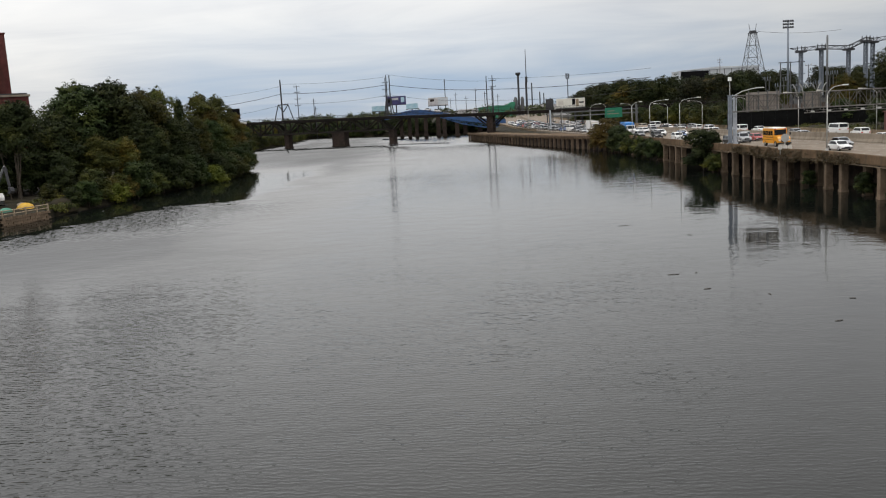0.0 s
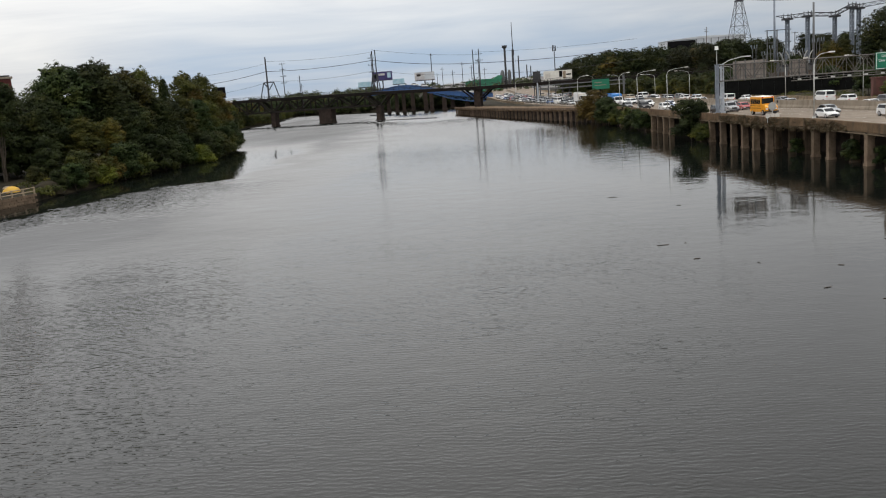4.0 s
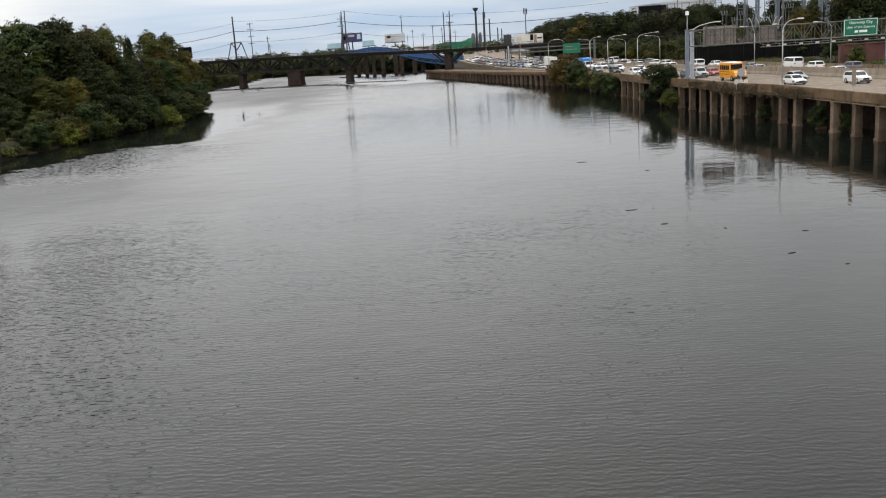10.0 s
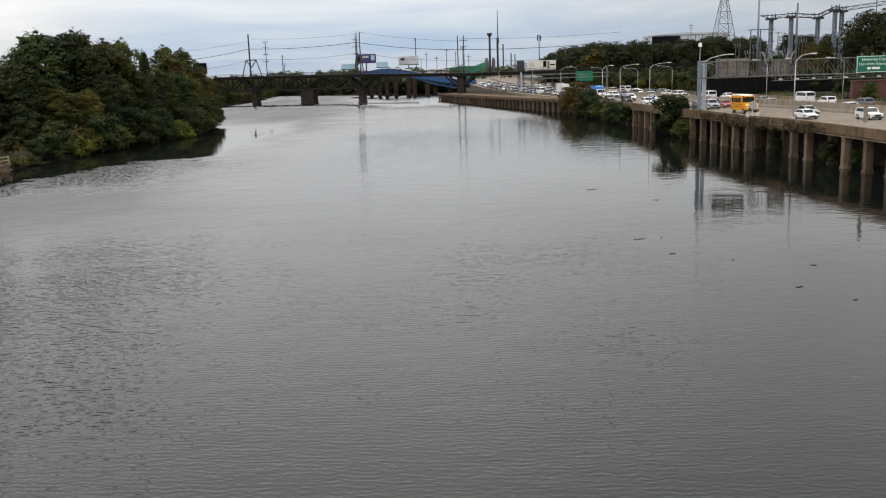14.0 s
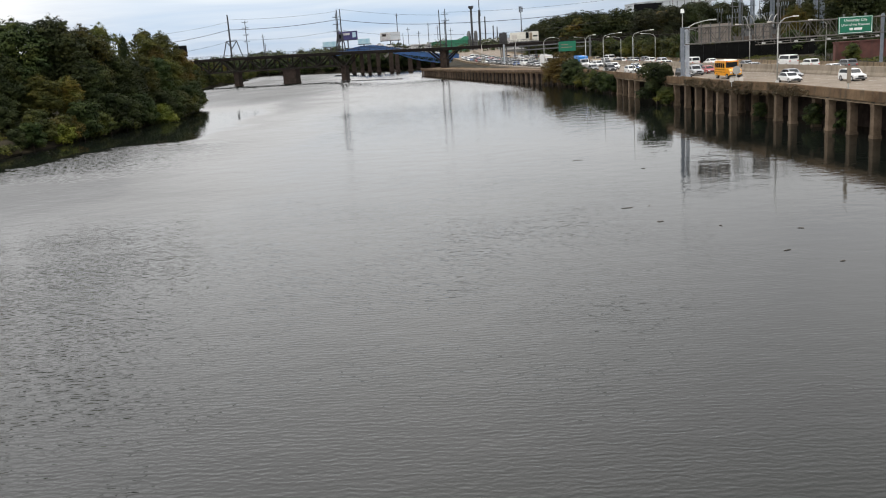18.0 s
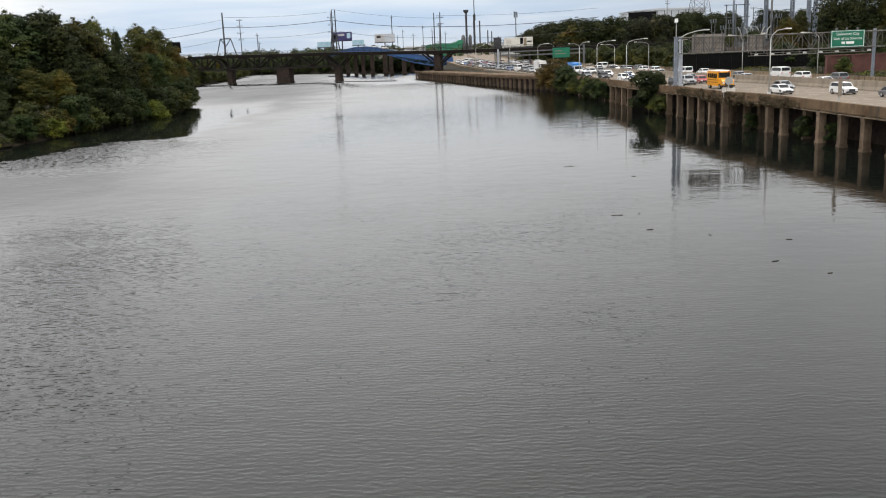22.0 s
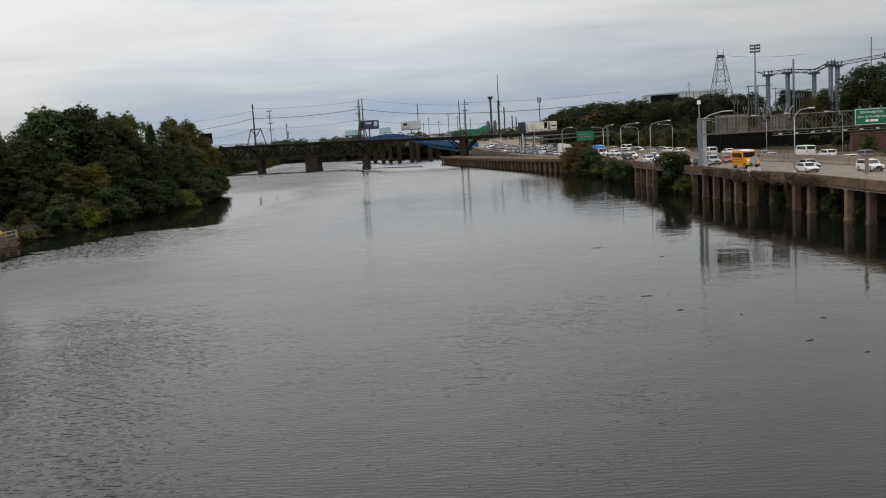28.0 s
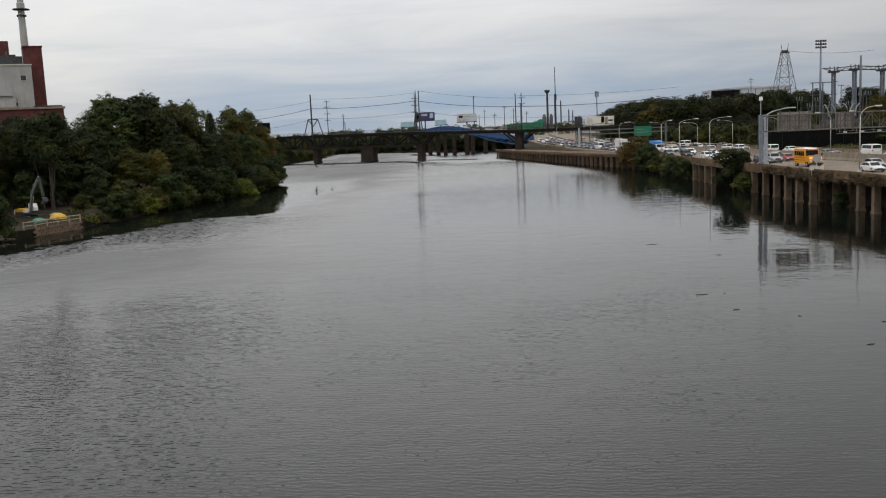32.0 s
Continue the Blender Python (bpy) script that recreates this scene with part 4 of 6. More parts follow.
for p, x, y, s, a in (
        (shrub_dark, -65.5, 151, 0.55, 0), (shrub_dark, -89.4, 158.5, 1.1, 50), (shrub_dark, -96, 176, 1.3, 70), (shrub_dark, -99.5, 183, 1.4, 170), (shrub_dark, -92, 179, 1.3, 200), (shrub_yellow, -74.3, 126, 0.8, 10),
        (shrub_yellow, -62.8, 166, 1.1, 50), (shrub_bright, -62.4, 163.5, 1.05, 10), (shrub, -64.8, 159, 1.0, 80), (shrub_dark, -64.2, 155, 0.7, 80), (shrub_dark, -61.0, 171, 1.1, 130), (shrub, -60.2, 176.5, 0.9, 190), (shrub_dark, -59.8, 182, 1.2, 230),
        (shrub_dark, -58.7, 188, 1.1, 20), (shrub_dark, -57.6, 194, 1.1, 280), (shrub_dark, -57.0, 199.5, 0.8, 310), (shrub_bright, -55.2, 204, 1.3, 75), (shrub_dark, -56.2, 208, 1.0, 45), (shrub_dark, -55.2, 213, 1.0, 0), (shrub, -54.8, 219, 1.1, 160),
        (shrub_dark, -55.4, 225, 1.1, 260), (shrub, -56.2, 231, 1.2, 33), (shrub_dark, -56.6, 237, 1.2, 66), (shrub, -57.6, 243, 1.2, 99), (shrub_yellow, -59.2, 248, 1.3, 132), (shrub_dark, -61, 252, 1.1, 132),
        (shrub_bright, -90, 146, 1.9, 20), (shrub_bright, -85, 140, 1.5, 120), (shrub_bright, -98, 142, 2.0, 220), (shrub_yellow, -80, 142, 0.8, 90), (shrub_yellow, -76.5, 118.5, 1.0, 20), (shrub_rust, -79, 122.5, 0.9, 20), (shrub, -82, 133, 0.9, 300), (shrub_bright, -84, 126, 0.8, 300), (shrub_yellow, -86, 137, 1.1, 250), (shrub, -92, 142, 1.1, 110), (shrub_dark, -88, 150, 1.2, 10), (shrub, -96, 150, 1.3, 70), (shrub_yellow, -102, 147, 1.2, 190), (shrub_dark, -82, 158, 1.0, 10), (shrub_dark, -71, 160, 0.8, 0), (shrub_dark, -87, 172, 1.3, 0), (shrub_dark, -78, 176, 1.3, 0), (shrub_dark, -74, 166, 1.1, 30), (shrub_dark, -79, 166, 1.2, 130), (shrub_dark, -84, 166, 1.25, 230), (shrub_dark, -90, 158, 1.3, 330), (shrub, -70, 152.5, 0.5, 70), (shrub, -83, 146, 0.8, 20), (shrub_yellow, -95, 136, 1.2, 20), (shrub, -78, 114, 0.9, 160), (shrub_yellow, -84, 112, 1.1, 60)):
    place(p, x, y, s, a)
place(shrub_dark, -69.4, 124.4, 1.05, 200, squash=0.74)
# bushes that grow through the viaduct's edge
for p, x, y, s, a, z in (
        (shrub_dark, 44.6, 163, 1.08, 40, 0.1), (shrub_dark, 46.5, 166, 0.95, 140, 0.2), (shrub, 45.2, 158.5, 0.55, 80, 0.0), (shrub, 43.4, 212, 0.78, 20, 0.1), (shrub_dark, 44.0, 219, 0.7, 150, 0.1), (shrub_dark, 42.4, 206, 0.5, 200, 0.0),
        (shrub_dark, 41.6, 232, 0.95, 250, 0.1), (shrub_dark, 42.8, 226, 0.8, 10, 0.1), (shrub_rust, 40.8, 243, 1.5, 100, 0.1), (shrub_dark, 42.6, 237, 1.0, 300, 0.1), (shrub_rust, 39.6, 249, 0.95, 30, 0.1), (shrub_dark, 43.6, 197, 0.62, 40, 0.1), (shrub_dark, 43.4, 202, 0.68, 90, 0.1), (shrub, 43.0, 224, 0.7, 140, 0.1),
        (shrub_dark, 49.3, 126.6, 0.33, 60, 0.0), (shrub_dark, 50.5, 111.8, 0.44, 120, 0.0), (shrub_dark, 51.6, 106, 0.36, 10, 0.0)):
    place(p, x, y, s, a, z)


hill_oak = make_tree("tree", 18, 6.3, 1.2, M["leaf_hill"], 11000, 0.36, 43, "dark green tree on the wooded slope above the expressway", limbs=2)
far_oak = make_tree("tree", 18, 6.6, 0.8, M["leaf_dark"], 9000, 0.5, 51, "dark green tree on the bank beyond the railway bridge", limbs=1)
far_maple = make_tree("tree", 18, 6.2, 0.8, M["leaf_olive"], 9000, 0.5, 53, "olive green tree on the bank beyond the railway bridge", limbs=1)
far_turning = make_tree("tree", 17, 6.0, 0.8, M["leaf_autumn"], 9000, 0.5, 57, "yellowing tree on the bank beyond the railway bridge", limbs=1)
far_shrub = make_tree("shrub", 7, 4.2, 0.0, M["leaf_dark"], 2600, 0.42, 61, "dark shrub on the bank beyond the railway bridge", limbs=1)
green_shrub = make_tree("shrub", 5, 4.2, 0.0, M["leaf_olive"], 2600, 0.40, 63, "mid-green shrub on the far river bank", limbs=1)
hill_maple = make_tree("tree", 18, 5.8, 1.0, M["leaf_hill"], 11000, 0.36, 47, "dense dark tree on the wooded slope above the expressway", limbs=2)

# right bank: hedge, wooded slope and the large trees by the substation
rr = random.Random(5)
for i in range(70):
    x = 60 + i * 1.75 + rr.uniform(-2, 2)
    y = 395 + rr.uniform(-30, 60) - max(0, x - 120) * 0.9
    h = np.interp(x, [58, 66, 80, 95, 115, 130, 150, 180], [0.78, 0.96, 1.0, 0.94, 0.88, 0.90, 0.80, 0.72])
    place((hill_oak, hill_maple, hill_oak, hill_maple, hill_oak, hill_maple, far_turning)[i % 7], x, y, float(h) * rr.uniform(0.94, 1.02), rr.uniform(0, 360), squash=1.3)
for i in range(30):
    x = 80 + rr.uniform(0, 40) + i * 0.4
    y = 300 + rr.uniform(-45, 60)
    place((hill_maple, green_shrub, hill_oak)[i % 3], x, y, rr.uniform(0.36, 0.52), rr.uniform(0, 360))
for i in range(34):
    y = 236 + i * 6.2
    x = road_left(y) + ROAD_W + 3 + rr.uniform(0, 6)
    place((shrub_dark, green_shrub, shrub_dark, shrub)[i % 4], x, y, rr.uniform(0.8, 1.35), rr.uniform(0, 360))
for p, x, y, s, a in ((shrub_dark, 88, 188, 0.85, 0), (shrub_dark, 93, 190, 0.9, 60), (shrub_dark, 98, 187, 0.95, 120), (shrub, 103, 190, 0.9, 0), (shrub_dark, 108, 188, 1.0, 200), (shrub_dark, 114, 190, 1.0, 240), (hill_oak, 104, 205, 0.4, 0), (hill_maple, 96, 208, 0.36, 0), (hill_oak, 112, 212, 0.5, 0), (hill_oak, 118, 243, 1.10, 10), (hill_oak, 125, 246, 1.08, 160), (maple, 132, 240, 1.05, 80), (turning, 107, 250, 0.80, 30), (maple, 111, 252, 0.72, 200), (oak, 102, 262, 0.55, 200), (maple, 97, 268, 0.5, 240), (shrub, 87.8, 178, 0.58, 0), (shrub_dark, 99, 232, 0.9, 0)):
    place(p, x, y, s, a)
# trees beyond the railway bridge
for i in range(60):
    x = -185 + i * 3.6 + rr.uniform(-3, 3)
    y = far_shore(x) + 8 + rr.uniform(0, 40)
    place((far_oak, far_maple, far_oak, far_maple, far_turning)[i % 5], x, y, rr.uniform(0.36, 0.52) * (1.0 if x < -20 else 0.75), rr.uniform(0, 360))


for i in range(64):
    x = -135 + i * 2.5 + rr.uniform(-1, 1)
    place(far_shrub, x, far_shore(x) + rr.uniform(0, 5), rr.uniform(0.9, 1.3), rr.uniform(0, 360))
for i in range(34):
    y = 268 + i * 8
    place((green_shrub, far_shrub, green_shrub)[i % 3], left_shore(y) - rr.uniform(0, 3), y, rr.uniform(0.75, 1.15), rr.uniform(0, 360))
for i in range(18):
    y = 300 + i * 13
    place((far_maple, far_oak, far_turning)[i % 3], left_shore(y) - rr.uniform(6, 14), y, rr.uniform(0.42, 0.55), rr.uniform(0, 360))


def far_woods():
    rng = random.Random(9)
    lobes = []
    for i in range(420):
        x = rng.uniform(-420, 560)
        y = rng.uniform(620, 1000)
        s = rng.uniform(3, 5.6)
        lobes.append((x, y, ground_z(x, y) + s * 0.9, s, s, s * rng.uniform(0.9, 1.3)))
    ob = new("far_woods", leaf_cloud("far_woods", lobes, 170000, 1.0, M["leaf_far"], 77, 6))
    return tagged(ob, "distant grey-green woods along the flat horizon", "woods", kind="stuff")


far_woods()


def vines():
    """Creepers hanging over the parapet and girder of the near viaduct."""
    rng = random.Random(12)
    lobes = []
    for i in range(300):
        y = rng.uniform(112, 151)
        f = math.sin((y - 112) / 39 * math.pi)
        z = road_z(y) + 0.1 + rng.uniform(-1.15, 0.7) * (0.35 + 0.65 * f)
        s = rng.uniform(0.25, 0.6)
        lobes.append((viaduct_x(y) - 0.10, y, z, 0.14, s, s * 0.6))
    ob = new("creeper", leaf_cloud("creeper", lobes, 34000, 0.09, M["leaf_vine"], 5, 4))
    return tagged(ob, "brown-green creeper hanging over the viaduct parapet", "creeper", kind="stuff")


M["leaf_vine"] = leaf_material("leaves_dry_creeper", (0.044, 0.032, 0.018), (0.066, 0.047, 0.027), (0.090, 0.064, 0.037))
vines()


def bank_grass():
    rng = random.Random(21)
    lobes = []
    for i in range(330):
        y = rng.uniform(104, 300)
        x = left_shore(y) - rng.uniform(-0.3, 7)
        if 128 < y < 146 and x > left_shore(y) - 8:
            continue
        lobes.append((x, y, ground_z(x, y) + 0.2, rng.uniform(0.6, 1.6), rng.uniform(0.6, 1.6), rng.uniform(0.3, 0.9)))
    for i in range(26):
        lobes.append((-65.4 + rng.uniform(-1.6, 1.2), 145.5 + rng.uniform(-3, 4), 1.0 + rng.uniform(-0.4, 0.5), 1.0, 1.0, 0.6))
    for i in range(240):
        y = rng.uniform(160, 330)
        x = road_left(y) + ROAD_W + rng.uniform(1, 16)
        lobes.append((x, y, ground_z(x, y) + 0.15, rng.uniform(0.8, 2), rng.uniform(0.8, 2), rng.uniform(0.2, 0.5)))
    ob = new("undergrowth", leaf_cloud("undergrowth", lobes, 34000, 0.22, M["leaf_olive"], 6))
    return tagged(ob, "rough green weeds and grass on the banks", "undergrowth", kind="stuff")


bank_grass()

# ---- power station on the left bank ----
GZ = 4.5
plant = thing("power_station", (-128, 240, GZ), "red brick power station with a white upper block", "building")


def ppart(name, geo, mat, label="", parent=None):
    ob = part(name, geo, mat, parent or plant, label)
    if parent is None:
        ob.matrix_basis = Matrix.Translation((128, -240, -GZ))
    return ob


lower = ppart("wall", Geo().box(-165, -107.6, 230, 262, GZ - 2, 22.9), M["brick"], "red brick lower block")
ppart("cornice", Geo().box(-165.3, -107.2, 229.6, 262.4, 22.9, 23.4), M["barrier"], "pale stone cornice")
ppart("upper_block", Geo().box(-165, -114.0, 234, 258, 23.5, 34.2), M["whitewall"], "white clad upper block")
ppart("parapet_cap", Geo().box(-165.2, -113.8, 233.8, 258.2, 34.2, 34.5), M["trimw"])
ppart("stair_tower", Geo().box(-115.2, -110.8, 238, 244, 23.5, 39.2), M["brick"], "red brick stair tower")
ppart("tower_cap", Geo().box(-115.4, -110.6, 237.8, 244.2, 39.2, 39.5), M["brick"])
ppart("roof_canopy", Geo().prism([(-165, 23.5), (-165, 25.6), (-127, 25.4), (-122.8, 24.6), (-121, 23.52)], 230.4, 233.9), M["whitewall"], "low white curved roof")
ppart("roof_duct", Geo().box(-125, -118.5, 231.6, 233.9, 23.52, 26.4).box(-124.2, -119, 231.2, 233.8, 26.4, 26.7), M["whitewall"], "grey-white roof housing")
ppart("roof_plant", Geo().box(-160, -115.6, 240, 252, 34.5, 37.0).box(-146, -117, 242, 250, 37.0, 37.6), M["darksteel"], "dark machinery on the roof")
for x in np.arange(-150, -116, 3.4):
    ppart("roof_post", Geo().box(x, x + 0.3, 240.5, 240.8, 34.5, 38.3), M["greysteel"])
ppart("roof_house", Geo().box(-150, -118.4, 243, 250, 37.6, 41.2), M["brick"], "brown brick penthouse")
for x, z, w in ((-131.2, 31.3, 1.1), (-116.1, 31.0, 0.75), (-146, 31.3, 1.1), (-118.4, 24.4, 0.6)):
    y0 = 234
    win = ppart("window", Geo().box(x - w, x + w, y0 - 0.10, y0 + 0.02, z - w, z + w), M["trimw"])
    ppart("pane", Geo().box(x - w + 0.12, x + w - 0.12, y0 - 0.14, y0 - 0.08, z - w + 0.12, z + w - 0.12), M["window"], "", None)
for i in range(16):
    x = -153 + i * 2.75
    for z, h in ((20.4, 1.3), (17.7, 1.3), (14.8, 1.6), (12.0, 1.6)):
        g = Geo().prism([(x - 0.55, z - h / 2), (x + 0.55, z - h / 2), (x + 0.55, z + h / 2 - 0.3), (x + 0.3, z + h / 2), (x - 0.3, z + h / 2), (x - 0.55, z + h / 2 - 0.3)], 229.9, 230.05)
        win = ppart("window", g, M["window"])
        ppart("sill", Geo().box(x - 0.7, x + 0.7, 229.75, 230.02, z - h / 2 - 0.2, z - h / 2), M["brick"])
ppart("pipe", Geo().box(-165, -114, 229.6, 229.99, 18.75, 18.95), M["trimw"], "pale horizontal pipe")
for x in (-132.3, -125.6, -142):
    ppart("pipe", Geo().box(x, x + 0.16, 229.7, 229.98, 8, 22.6), M["barrier"], "pale downpipe")
ppart("roof_edge", Geo().box(-114.4, -107.8, 230.2, 262, 23.5, 23.75), M["darksteel"])
corner = Vector((-107.6, 230, 0))
plant.matrix_basis = Matrix.Translation(corner) @ Matrix.Rotation(radians(30), 4, "Z") @ Matrix.Translation(-corner) @ plant.matrix_basis
stack = thing("chimney_stack", (-125.2, 248, GZ), "tall pale grey tapered chimney with a dark ring walkway", "chimney")
part("shaft", Geo().lathe(0, 0, [(1.5, 0), (1.06, 32), (0.86, 46.5), (1.05, 46.6), (1.05, 48), (0.82, 48.2), (0.8, 62)], 20), M["whitewall"], stack, smooth=False)
part("walkway", Geo().lathe(0, 0, [(0.9, 46.2), (2.2, 46.3), (2.2, 46.5), (0.9, 46.5)], 20), M["darksteel"], stack, "dark ring walkway")
part("walkway", Geo().lathe(0, 0, [(0.92, 44.5), (1.25, 44.5), (1.25, 44.9), (0.92, 44.9)], 20), M["darksteel"], stack)

# ---- landing with the excavator ----
landing = thing("landing_wall", (-66, 135, 0), "weathered stone retaining wall of a small river landing", "retaining wall")


def lpart(name, geo, mat, label=""):
    ob = part(name, geo, mat, landing, label)
    ob.matrix_basis = Matrix.Translation((66, -135, 0))
    return ob


LW = [(-69.5, 127.6), (-67.6, 130.6), (-64.4, 140.0)]
lpart("core", Geo().add([(*p, z) for z in (-1.5, 1.25) for p in ((-69.5, 127.6), (-67.95, 130.6), (-64.75, 140.0), (-66, 152), (-84, 152), (-84, 127.6))], [(5, 4, 3, 2, 1, 0), (6, 7, 8, 9, 10, 11)] + [(i, (i + 1) % 6, 6 + (i + 1) % 6, 6 + i) for i in range(6)]), M["soil"], "brown earth fill")
rs = random.Random(3)
stone_mesh = Geo().box(-0.48, 0.48, -0.12, 0.12, -0.2, 0.2, 0.04).mesh("stone", M["column"])
a, b = Vector((-67.6, 130.6, 0)), Vector((-64.4, 140.0, 0))
ang = math.atan2(b.y - a.y, b.x - a.x)
for row in range(4):
    for k in range(10):
        f = (k + 0.5 + 0.4 * (row % 2)) / 10.4
        p = a.lerp(b, f)
        ob = lpart("stone", stone_mesh, None)
        ob.matrix_basis = Matrix.Translation((66, -135, 0)) @ Matrix.Translation((p.x + 0.05 * rs.uniform(-1, 1), p.y, -0.05 + row * 0.42)) @ Matrix.Rotation(ang, 4, "Z") @ Matrix.Diagonal((rs.uniform(0.92, 1.03), 1, rs.uniform(0.92, 1.02), 1))
fence = thing("timber_rail_fence", (-66, 135, 1.25), "pale weathered timber rail fence along the landing's edge", "fence")
pts = [a.lerp(b, f) for f in np.linspace(-0.15, 1, 6)]
for p in pts:
    part("post", Geo().box(p.x + 66 - 0.10 - 0.25, p.x + 66 + 0.10 - 0.25, p.y - 135 - 0.1, p.y - 135 + 0.1, 0, 1.25), M["timber"], fence)
for z in (0.55, 1.1):
    part("rail", Geo().path([(p.x + 66 - 0.25, p.y - 135, z) for p in pts], 0.08, 4), M["timber"], fence)


def heap(name, x, y, z, rx, ry, h, mat, label, category, seed):
    rng = random.Random(seed)
    n, g = 18, Geo()
    verts = []
    for k in range(6):
        f = k / 5
        for i in range(n):
            an = 2 * math.pi * i / n
            w = (1 - f ** 1.6) * (1 + 0.22 * noise.noise(Vector((math.cos(an) * 2, math.sin(an) * 2, seed + f * 2)))) + 0.02
            verts.append((x + math.cos(an) * rx * w, y + math.sin(an) * ry * w, z - 0.1 + h * (math.sin(f * math.pi / 2) + 0.12 * noise.noise(Vector((an * 2, f * 4, seed))) * (f > 0))))
    g.add(verts, [(k * n + i, k * n + (i + 1) % n, (k + 1) * n + (i + 1) % n, (k + 1) * n + i) for k in range(5) for i in range(n)] + [tuple(5 * n + i for i in range(n))])
    return solo(name, g, mat, label, category, smooth=True)


heap("tarpaulin", -70.6, 145, 1.25, 1.6, 1.3, 1.25, M["tarpy"], "heap under a crumpled yellow tarpaulin on the landing", "tarpaulin", 1)
heap("tarpaulin", -72.7, 142.6, 1.25, 1.2, 1.0, 0.8, M["tarpg"], "low heap under a green tarpaulin on the landing", "tarpaulin", 2)
heap("gravel_heap", -73.2, 149.5, 1.25, 1.5, 1.2, 1.0, M["barrier"], "small pale heap of rubble on the landing", "rubble", 3)
heap("boulder", -71.4, 127.5, 0.6, 1.6, 1.1, 1.1, M["barrier"], "pale concrete block lying at the water's edge", "boulder", 4)
heap("earth_mound", -66.6, 149.0, 0.4, 2.4, 3.4, 2.2, M["soil"], "brown earth heap with roots on the bank", "earth heap", 5)
heap("earth_mound", -80, 153, 1.25, 4.0, 3.0, 1.5, M["soil"], "dark earth heap behind the landing", "earth heap", 6)


def excavator():
    t = thing("excavator", (-77.4, 148.5, 1.25), "yellow and white tracked excavator parked with its boom raised", "excavator", turn=-25)
    for s in (-1, 1):
        tr = part("track", Geo().prism([(-1.9, 0.25), (-1.6, 0.0), (1.6, 0.0), (1.9, 0.25), (1.9, 0.6), (1.6, 0.85), (-1.6, 0.85), (-1.9, 0.6)], s * 1.25 - 0.28, s * 1.25 + 0.28), M["tyre"], t, "black steel track")
        for k in (-1.3, -0.45, 0.45, 1.3):
            part("roller", Geo().tube((k, s * 1.25 - 0.31, 0.4), (k, s * 1.25 + 0.31, 0.4), 0.28, n=10), M["darksteel"], tr)
    part("turntable", Geo().lathe(0, 0, [(0.8, 0.8), (0.8, 1.1)], 14), M["darksteel"], t)
    part("body", Geo().prism([(-2.3, 1.1), (1.3, 1.1), (1.3, 1.5), (-2.3, 1.55)], -1.2, 1.2), M["darksteel"], t, "dark revolving frame")
    part("engine_housing", Geo().prism([(-2.3, 1.55), (-0.1, 1.55), (-0.2, 2.15), (-2.1, 2.2), (-2.4, 1.9)], -1.15, 1.15), M["tarpy"], t, "yellow engine housing")
    part("tool_box", Geo().box(-0.05, 1.2, -1.15, -0.6, 1.5, 2.1, 0.05), M["trimw"], t, "white tool box")
    part("hose", Geo().path([(0.9, -0.3, 1.7), (1.2, -0.35, 3.2), (1.7, -0.35, 4.8), (2.2, -0.3, 5.6)], 0.06, 5), M["tyre"], t, "black hydraulic hose")
    part("counterweight", Geo().box(-2.75, -2.3, -1.15, 1.15, 1.15, 2.05, 0.06), M["trimw"], t)
    cab = part("cab", Geo().prism([(0.0, 1.7), (1.4, 1.7), (1.5, 2.3), (1.15, 3.1), (0.05, 3.1)], 0.2, 1.2), M["signwhite"], t, "white cab")
    part("cab_window", Geo().prism([(0.25, 2.2), (1.25, 2.2), (1.3, 2.35), (1.02, 2.95), (0.25, 2.95)], 0.17, 1.23), M["glass"], cab)
    boom = part("boom", Geo().prism([(0.9, 1.6), (1.3, 1.5), (2.3, 5.0), (4.6, 8.0), (4.35, 8.3), (1.85, 5.4)], -0.46, -0.14), M["greysteel"], t, "grey lifting boom")
    part("boom_ram", Geo().tube((1.5, -0.3, 1.7), (2.45, -0.3, 4.6), 0.11), M["chrome"], boom)
    part("arm", Geo().prism([(4.2, 8.2), (4.75, 8.3), (5.4, 4.6), (5.1, 4.4)], -0.48, -0.12), M["darksteel"], t, "dark stick")
    part("arm_ram", Geo().tube((2.6, -0.3, 6.6), (4.4, -0.3, 8.45), 0.10), M["chrome"], t)
    t.scale = (0.86, 0.86, 0.86)
    part("bucket", Geo().prism([(5.2, 4.4), (5.7, 4.3), (6.0, 3.6), (5.5, 3.1), (4.9, 3.3), (5.3, 3.7)], -0.75, 0.15), M["darksteel"], t)


excavator()
for i, (x, y, z, l, an) in enumerate(((-70, 124.6, 0.5, 5, 10), (-79, 121.5, 0.8, 7, 20), (-76, 119.5, 0.7, 5, 35))):
    d = Vector((math.cos(radians(an)), math.sin(radians(an)), 0))
    solo("driftwood_log", Geo().tube(Vector((x, y, z)) - d * l / 2, Vector((x, y, z)) + d * l / 2, 0.24, 0.15, 8), M["timber"], "bleached driftwood log lying on the muddy bank", "log", group="driftwood")


# ---- sign gantry over the expressway ----
gantry = thing("sign_gantry", (47, 156, 4.8), "grey steel sign gantry spanning the expressway", "sign gantry")


def gpart(name, geo, mat, label="", parent=None):
    ob = part(name, geo, mat, parent or gantry, label)
    if parent is None:
        ob.matrix_basis = Matrix.Translation((-47, -156, -4.8))
    return ob


